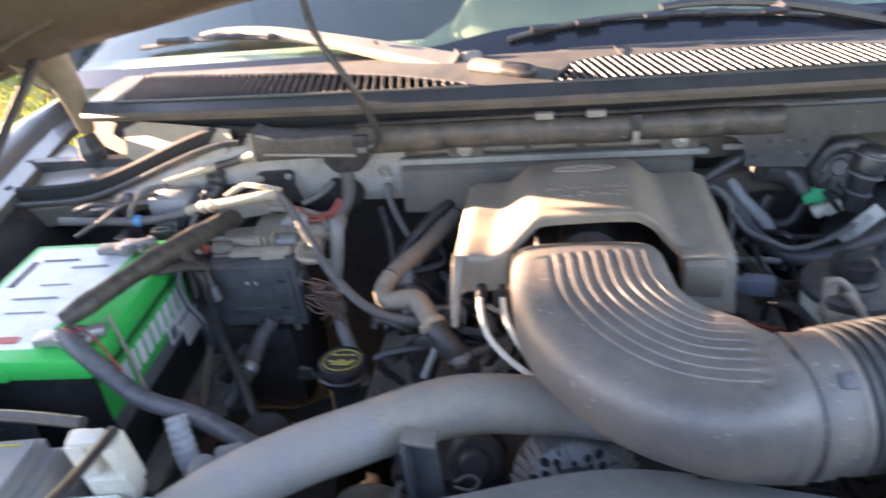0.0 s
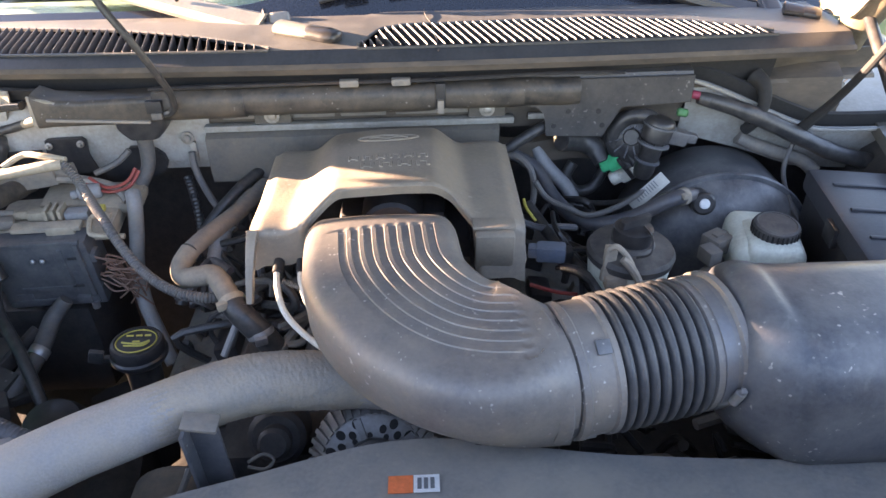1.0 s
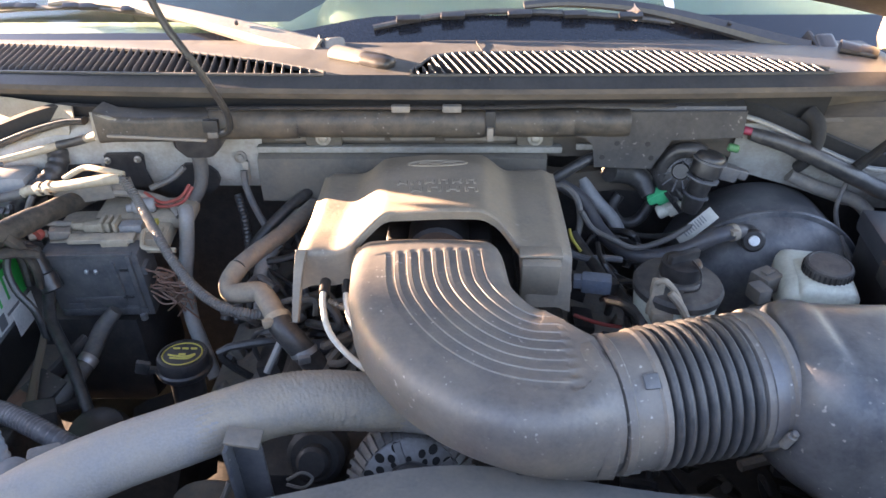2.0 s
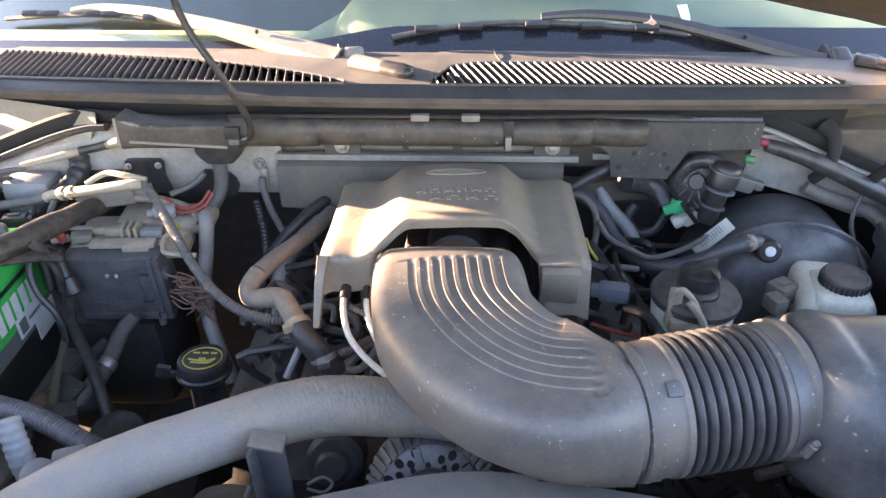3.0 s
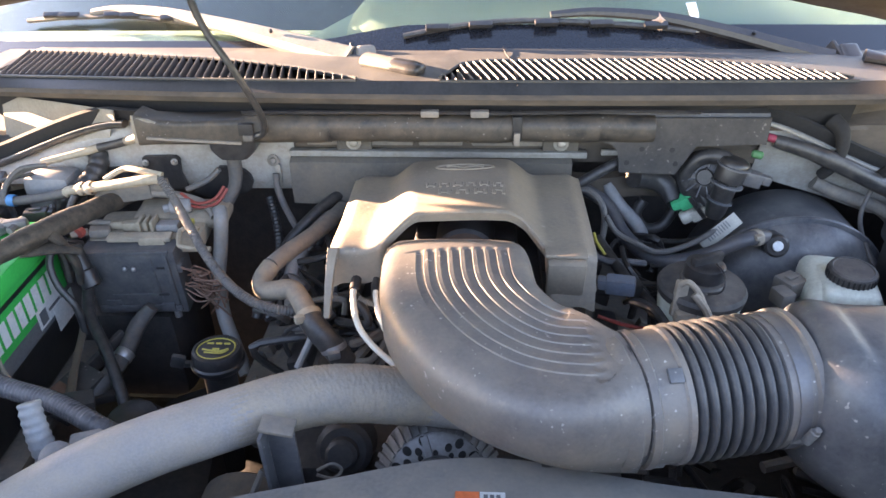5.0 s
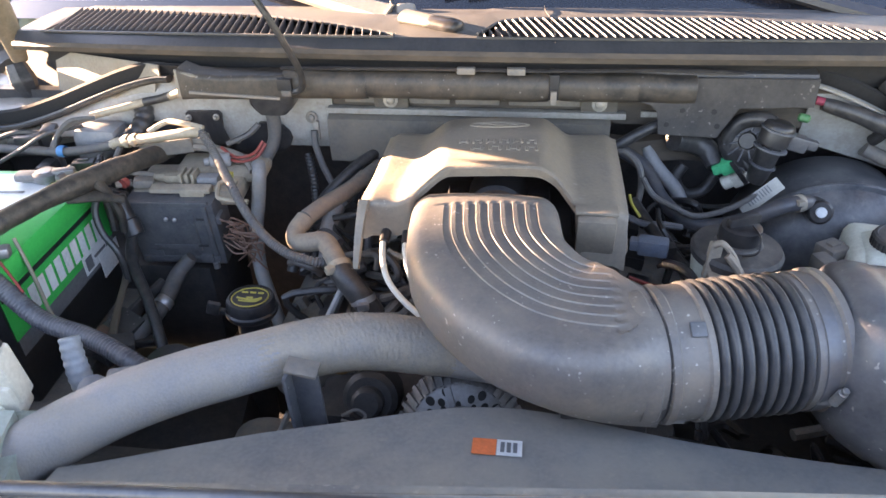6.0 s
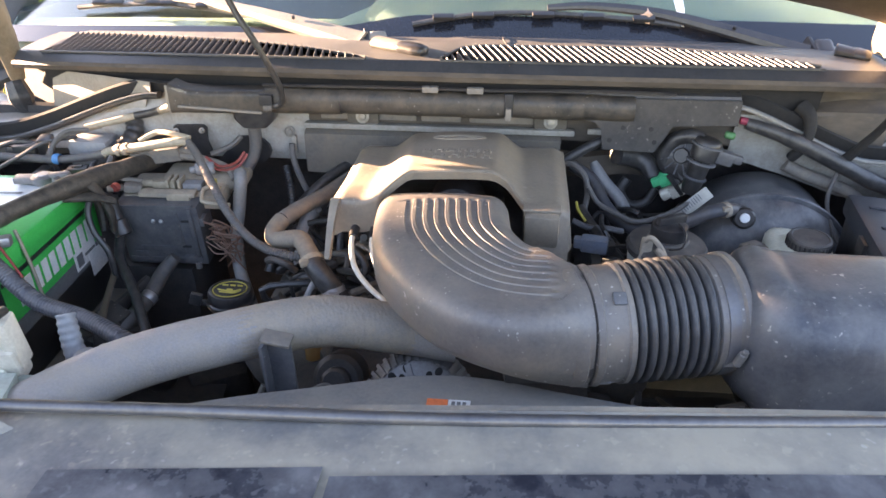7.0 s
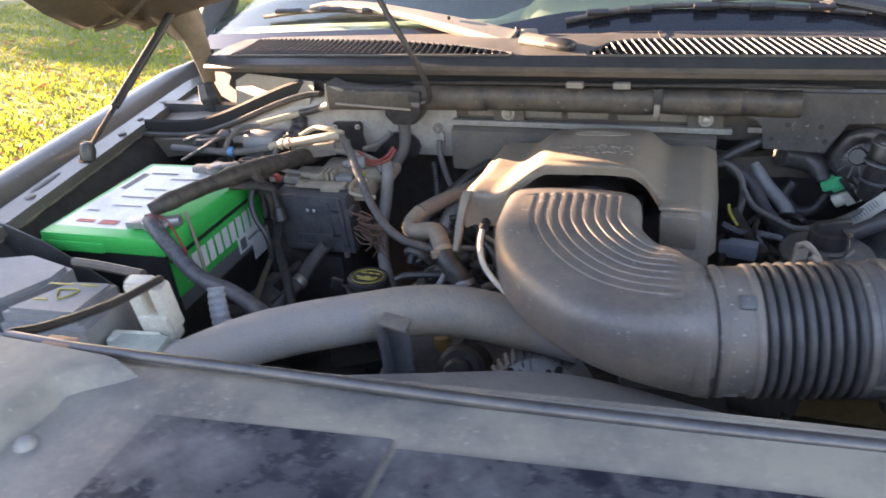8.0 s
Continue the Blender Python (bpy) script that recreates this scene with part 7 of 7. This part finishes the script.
for i in range(10):
    a = 2 * math.pi * i / 10
    bm = mk()
    o = Vector((0.453, 0.747, 1.016)) + Vector((0.018 * math.cos(a), 0.018 * math.sin(a), -0.016))
    box(bm, o + Vector((-0.003, 0, 0)), (0.003, 0.003, 0.022), (0, 12, 0), 0.0006, 1)
    part("rib", bm, M_BLACK, brl)
bm = mk()
lathe(bm, [(0.030, -0.010), (0.036, -0.008), (0.037, 0.004), (0.032, 0.008), (0.012, 0.010), (0.010, 0.016), (0.002, 0.016)], (0.425, 0.772, 0.985), (-0.35, -1, 0.35), 32)
drum = part("drum", bm, M_BLACK, mt_)
for i in range(12):
    a = 2 * math.pi * i / 12
    bm = mk()
    ax_ = Vector((-0.35, -1, 0.35)).normalized()
    p_, q_ = ax_.orthogonal().normalized(), ax_.cross(ax_.orthogonal().normalized())
    d_ = p_ * math.cos(a) + q_ * math.sin(a)
    o = Vector((0.425, 0.772, 0.985)) + ax_ * 0.0095
    tube(bm, [o + d_ * 0.012, o + d_ * 0.030], 0.0013, seg=5, res=2)
    part("spoke_rib", bm, M_BOX, drum)
bm = mk()
tube(bm, [(0.425, 0.765, 0.945), (0.405, 0.775, 0.965), (0.402, 0.778, 0.990), (0.415, 0.775, 1.010), (0.435, 0.765, 1.018), (0.447, 0.757, 1.015)], 0.0105, seg=14)
tube(bm, [(0.430, 0.755, 0.95), (0.418, 0.765, 0.968), (0.417, 0.768, 0.985), (0.427, 0.765, 0.998)], 0.006, seg=10)
part("loop_hose", bm, M_RUBBER, mt_)
bm = mk()
box(bm, (0.480, 0.752, 0.992), (0.025, 0.018, 0.02), (0, 15, 0), 0.003)
box(bm, (0.497, 0.752, 0.990), (0.018, 0.012, 0.013), (0, 15, 0), 0.003)
part("plug", bm, M_BAND, mt_)
own(mt_)
gc = thing("green_connector", "green and white electrical connector on a cable", "connector", (0.43, 0.815, 0.90))
bm = mk()
box(bm, (0.424, 0.812, 0.930), (0.036, 0.018, 0.020), (10, -32, -6), 0.003)
box(bm, (0.405, 0.812, 0.921), (0.014, 0.014, 0.014), (10, -25, -6), 0.003)
part("socket", bm, M_GREENC, gc)
bm = mk()
cyl(bm, (0.418, 0.820, 0.893), (0.432, 0.818, 0.903), 0.010, seg=12, edge=0.002)
box(bm, (0.438, 0.817, 0.906), (0.022, 0.018, 0.020), (10, -32, -6), 0.003)
part("plug", bm, M_WHITE, gc)
bm = mk()
box(bm, (0.432, 0.806, 0.920), (0.006, 0.012, 0.042), (10, -38, -6), 0.001)
part("latch", bm, M_BLACK, gc)
own(gc)
gc.location += Vector((-0.013, -0.042, 0.022))
hose("thick_harness", [(0.33, 0.78, 0.98), (0.36, 0.795, 0.97), (0.380, 0.790, 0.96), (0.388, 0.772, 0.945)], [0.016, 0.016, 0.015, 0.010], M_RUBBER, "thick black harness leading to the connector", seg=12)
hose("vacuum_hose", [(0.265, 0.79, 0.955), (0.297, 0.775, 0.938), (0.319, 0.740, 0.909), (0.344, 0.705, 0.899), (0.373, 0.685, 0.901), (0.412, 0.675, 0.917), (0.452, 0.672, 0.941), (0.481, 0.682, 0.942), (0.496, 0.692, 0.934)],
     [0.009, 0.009, 0.010, 0.0105, 0.0105, 0.010, 0.010, 0.010, 0.009], material("blue_grey_hose", (0.05, 0.055, 0.07), 0.35, dust=0.3), "glossy black vacuum hose to the booster", "hose", seg=14)
bm = mk()
sheet(bm, [[Vector((x, y + 0.004 * noise.noise(Vector((x * 30, z * 30, 0))), z + 0.004 * math.sin(x * 40))) for x in (0.235, 0.26, 0.29, 0.32, 0.35, 0.38)] for y, z in ((0.815, 0.972), (0.803, 0.968), (0.800, 0.950), (0.803, 0.935), (0.815, 0.930))], 0.003)
whole("firewall_brace", bm, M_WALL, "brown dusty steel brace on the firewall", "brace")
hose("firewall_pipe", [(0.235, 0.765, 0.958), (0.262, 0.77, 0.978), (0.295, 0.775, 0.997), (0.325, 0.785, 1.006)], 0.0075, M_RUBBER, "black pipe rising behind the engine cover", "pipe", seg=10)
hose("grey_pipe", [(0.30, 0.81, 0.955), (0.315, 0.80, 0.93), (0.345, 0.785, 0.90), (0.36, 0.775, 0.87)], 0.010, M_LGREY, "grey pipe behind the engine cover", "pipe", seg=12)
hose("black_ring_hose", [(0.355, 0.805, 0.93), (0.345, 0.80, 0.91), (0.36, 0.795, 0.89), (0.385, 0.80, 0.892), (0.40, 0.805, 0.915)], 0.008, M_RUBBER, "looped black hose near the firewall", "hose", seg=10)
hose("thin_hose", [(0.245, 0.74, 0.975), (0.262, 0.735, 0.98), (0.280, 0.725, 0.965), (0.285, 0.715, 0.94), (0.28, 0.70, 0.915)], 0.0045, M_CABLE, "thin grey hose curling past the cover", "hose", seg=8)
hose("black_cable", [(0.275, 0.70, 0.925), (0.30, 0.64, 0.91), (0.32, 0.59, 0.905), (0.335, 0.54, 0.90)], 0.008, M_RUBBER, "black cable between cover and reservoir", seg=10)
hose("yellow_wire", [(0.268, 0.69, 0.94), (0.270, 0.675, 0.935), (0.28, 0.66, 0.925)], 0.002, M_YELLOW, "short yellow wire near the cover", "wire", seg=6)
bm = mk()
box(bm, (0.285, 0.575, 0.935), (0.035, 0.02, 0.02), (0, 0, -10), 0.004)
box(bm, (0.268, 0.577, 0.936), (0.02, 0.014, 0.014), (0, 0, -10), 0.003)
whole("blue_plug", bm, material("blue_grey_plug", (0.12, 0.15, 0.20), 0.45, dust=0.3), "blue-grey plug at the cover's side", "plug")
hose("red_wire", [(0.26, 0.56, 0.90), (0.29, 0.55, 0.895), (0.315, 0.55, 0.89)], 0.0025, M_RED, "short red wire deep in the bay", "wire", seg=6)
lb = thing("paper_label", "curled white paper label with a printed block", "label", (0.445, 0.70, 0.93))
bm = mk()
sheet(bm, [[pose(0.433, 0.698, 0.940, 55, -44, 6) @ Vector((u, v, 0.004 * math.cos(u * 60))) for u in (-0.029, -0.016, 0, 0.016, 0.029)] for v in (-0.009, 0.009)], 0.0008)
sh = part("paper", bm, M_PAPER, lb)
for i in range(9):
    bm = mk()
    box(bm, pose(0.433, 0.698, 0.940, 55, -44, 6) @ Vector((-0.016 + 0.0038 * i, 0.002, 0.0048)), (0.0014, 0.010, 0.0006), (55, -44, 6))
    part("print_bar", bm, M_LABELGREY, sh)
own(lb)
bm = mk()
tube(bm, [(0.44, 0.71, 0.93), (0.40, 0.74, 0.90), (0.36, 0.77, 0.885), (0.32, 0.79, 0.88)], 0.004, seg=8)
whole("label_cable", bm, M_RUBBER, "black cable that carries the paper label", "cable")
CAPS = []
for p, mtt, lab, nm in (((0.506, 0.781, 1.037), M_PINK, "small pink-red cap on the panel", "red_cap"), ((0.484, 0.762, 1.021), M_LIME, "small green cap beside the actuator", "green_cap")):
    bm = mk()
    cyl(bm, Vector(p) + Vector((-0.006, 0.002, 0.002)), Vector(p) + Vector((0.008, -0.002, 0.0)), 0.0055, seg=14, edge=0.002)
    CAPS.append((nm, bm, mtt, lab))
bm = mk()
sheet(bm, [[Vector(p) for p in r] for r in ([(0.50, 0.798, 1.060), (0.60, 0.798, 1.014), (0.68, 0.798, 0.980), (0.80, 0.798, 0.978)], [(0.50, 0.79, 1.045), (0.60, 0.79, 1.002), (0.68, 0.79, 0.972), (0.80, 0.79, 0.970)], [(0.50, 0.812, 0.97), (0.60, 0.812, 0.94), (0.68, 0.812, 0.91), (0.80, 0.812, 0.90)])], 0.002)
ip = part("inner_panel", bm, M_PRIMER, truck, "pale painted inner panel")
for nm, b, mtt, lab in CAPS:
    part(nm, b, mtt, ip, lab)
bm = mk()
sheet(bm, [[Vector((-x, y, z)) for x, y, z in r] for r in ([(0.50, 0.815, 1.000), (0.60, 0.815, 0.968), (0.80, 0.815, 0.950)], [(0.50, 0.80, 0.990), (0.60, 0.80, 0.958), (0.80, 0.80, 0.942)], [(0.50, 0.815, 0.95), (0.60, 0.815, 0.93), (0.80, 0.815, 0.90)])], 0.002)
part("inner_panel", bm, M_SIDE, truck, "pale painted inner panel")
hose("rubber_conduit", [(0.510, 0.780, 1.035), (0.538, 0.775, 1.028), (0.574, 0.772, 1.016), (0.615, 0.770, 0.998), (0.658, 0.768, 0.977), (0.71, 0.766, 0.953), (0.77, 0.766, 0.935)], [0.0085, 0.010, 0.0115, 0.012, 0.012, 0.012, 0.011], M_RUBBER, "black taped conduit along the driver's wing", seg=12, wob=0.12)
hose("wing_cable", [(0.589, 0.800, 1.055), (0.598, 0.785, 1.046), (0.599, 0.775, 1.024), (0.592, 0.775, 1.0), (0.586, 0.785, 0.983)], [0.013, 0.010, 0.008, 0.008, 0.008], M_MATTE, "black cable through a grommet by the cowl", seg=10)
hose("hanging_wire", [(0.73, 0.70, 1.20), (0.695, 0.71, 1.115), (0.680, 0.745, 1.044), (0.658, 0.775, 0.985)], [0.005, 0.005, 0.0055, 0.008], M_MATTE, "black hose hanging from the bonnet's driver side", "hose", seg=9)
hose("hanging_wire", [(0.658, 0.775, 0.985), (0.642, 0.76, 0.932), (0.636, 0.70, 0.904), (0.665, 0.68, 0.861)], 0.0032, M_CABLE, "thin grey wire hanging down by the fuse box", "wire", seg=7)
hose("brown_rod", [(0.585, 0.80, 0.965), (0.62, 0.795, 0.95), (0.68, 0.79, 0.93), (0.70, 0.78, 0.915)], 0.01, M_DIRTY, "grimy rod at the driver's wing", "rod", seg=10)
bm = mk()
tube(bm, [(0.50, 0.60, 0.88), (0.485, 0.59, 0.88), (0.475, 0.57, 0.875)], 0.011, seg=10)
box(bm, (0.488, 0.60, 0.905), (0.02, 0.025, 0.02), (0, 0, 20), 0.004)
whole("brake_union", bm, M_DIRTY, "grimy brake pipe union by the reservoir", "union")
bm = mk()
lathe(bm, [(0.010, -0.006), (0.0105, 0), (0.010, 0.006)], (0.483, 0.585, 0.878), (0.5, 0.5, 0), 12)
whole("red_ring", bm, M_RED, "red ring on the brake pipe", "ring")
bm = mk()
box(bm, (0.36, 0.24, 0.885), (0.014, 0.006, 0.02), (0, 20, 0), 0.002)
box(bm, (0.375, 0.238, 0.875), (0.02, 0.006, 0.03), (0, -10, 0), 0.002)
whole("metal_clip", bm, M_STEEL, "bright steel clip below the bellows", "clip")

# ---- wipers ----
def wiper(pts, widths, blade, dark, label, cap_from, cap_to):
    t = thing("windscreen_wiper", label, "wiper", tuple(pts[0]))
    b = mk()
    line = spline(pts, 8)
    rings_ = []
    for i, q in enumerate(line):
        f = i / (len(line) - 1)
        d = (line[min(i + 1, len(line) - 1)] - line[max(i - 1, 0)]).normalized()
        nn = Vector((0, -WS_S, WS_C))
        sd = d.cross(nn).normalized()
        w = widths[0] + (widths[1] - widths[0]) * f ** 0.8
        rings_.append([q + sd * u + nn * v for u, v in ((-w, 0), (-w, w * 0.5), (-w * 0.55, w * 0.95), (w * 0.55, w * 0.95), (w, w * 0.5), (w, 0))])
    ring_loft(b, rings_)
    part("arm", b, M_ARM if not dark else M_BLACK, t)
    b = mk()
    tube(b, blade, 0.0045, seg=8, res=8)
    bl = part("blade", b, M_RUBBER, t)
    n_ = len(blade)
    for i in range(5):
        f = 0.12 + 0.18 * i
        q = Vector(blade[0]).lerp(Vector(blade[-1]), f)
        k = min(range(n_), key=lambda j: (Vector(blade[j]) - q).length)
        b = mk()
        box(b, Vector(blade[k]).lerp(q, 0.5) + Vector((0, -0.002, 0.008)), (0.035, 0.010, 0.008), (33, 0, 4), 0.002)
        part("bridge", b, M_BLACK, bl)
    cf, ct = Vector(cap_from), Vector(cap_to)
    b = mk()
    tube(b, [cf, cf.lerp(ct, 0.5), cf.lerp(ct, 0.55)], [0.016, 0.0145, 0.013], seg=14, flat=0.6)
    part("pivot_arm", b, M_ARM if not dark else M_BLACK, t)
    b = mk()
    tube(b, [cf.lerp(ct, 0.48), cf.lerp(ct, 0.55), cf.lerp(ct, 0.85), ct, ct + (ct - cf) * 0.04], [0.010, 0.0145, 0.0150, 0.012, 0.004], seg=14, flat=0.65)
    part("pivot_cap", b, M_BLACK, t)
    b = mk()
    box(b, Vector(pts[0]) + Vector((0.006, 0, 0.004)), (0.007, 0.050, 0.026), (33, 0, 20), 0.003)
    part("knuckle", b, M_INK, t)
    b = mk()
    box(b, Vector(pts[0]) + Vector((0.024, -0.002, 0.004)), (0.030, 0.044, 0.026), (33, 0, 12), 0.008, 3)
    part("knuckle_cap", b, M_ARM if not dark else M_BLACK, t)
    b = mk()
    q = line[len(line) // 3]
    lathe(b, [(0.003, 0.0), (0.003, 0.004), (0.001, 0.005)], q + Vector((0, -WS_S, WS_C)) * (widths[0] * 0.75), (0, -WS_S, WS_C), 8)
    part("screw", b, M_INK, t)
    own(t)
    return t


wiper([ws(x, s, 0.015) for x, s in ((-0.077, -0.036), (-0.123, -0.019), (-0.181, 0.001), (-0.241, 0.020), (-0.293, 0.036), (-0.400, 0.062), (-0.489, 0.072), (-0.546, 0.067))], (0.023, 0.006),
      [ws(x, s, 0.012) for x, s in ((-0.681, 0.054), (-0.605, 0.060), (-0.486, 0.062), (-0.396, 0.052), (-0.320, 0.040))], False,
      "dusty grey wiper arm on the passenger side", cw(-0.045, 0.060, 0.010), cw(0.035, 0.018, 0.008))
wiper([ws(x, s, 0.015) for x, s in ((0.628, -0.033), (0.561, -0.009), (0.481, 0.020), (0.384, 0.049), (0.285, 0.060), (0.218, 0.055))], (0.016, 0.006),
      [ws(x, s, 0.012) for x, s in ((-0.002, 0.018), (0.049, 0.031), (0.100, 0.041), (0.159, 0.047), (0.217, 0.047), (0.301, 0.042), (0.383, 0.034), (0.432, 0.026))], True,
      "black wiper arm on the driver's side", cw(0.655, 0.075, 0.010), cw(0.70, 0.05, 0.006))
bm = mk()
sheet(bm, [[ws(0.365, 0.050, 0.014), ws(0.378, 0.052, 0.024), ws(0.392, 0.053, 0.014)], [ws(0.368, 0.040, 0.020), ws(0.380, 0.036, 0.026), ws(0.392, 0.042, 0.018)], [ws(0.376, 0.030, 0.012), ws(0.381, 0.028, 0.012), ws(0.386, 0.031, 0.012)]], 0.0006)
whole("dry_leaf", bm, material("pale_leaf", (0.62, 0.40, 0.28), 0.6, second=(0.45, 0.25, 0.12), scale=50), "curled pale dead leaf caught on the wiper", "leaf")
bm = mk()
sheet(bm, [[ws(0.425, 0.085, 0.01), ws(0.440, 0.085, 0.012)], [ws(0.428, 0.06, 0.012), ws(0.441, 0.06, 0.014)], [ws(0.434, 0.025, 0.012), ws(0.438, 0.025, 0.012)]], 0.0006)
whole("feather", bm, M_LABEL, "small white feather stuck to the windscreen", "feather")
bm = mk()
for i in range(5):
    o = Vector((0.735 + 0.012 * (i % 3), 0.93 - 0.02 * i, 1.055 - 0.008 * i))
    sheet(bm, [[o, o + Vector((0.018, 0.006, 0.006))], [o + Vector((0.004, 0.014, -0.012)), o + Vector((0.020, 0.014, 0.004))]], 0.0008)
whole("dead_leaves", bm, M_BROWN, "brown dead leaves caught at the bonnet hinge", "leaves", kind="stuff")
own(truck)
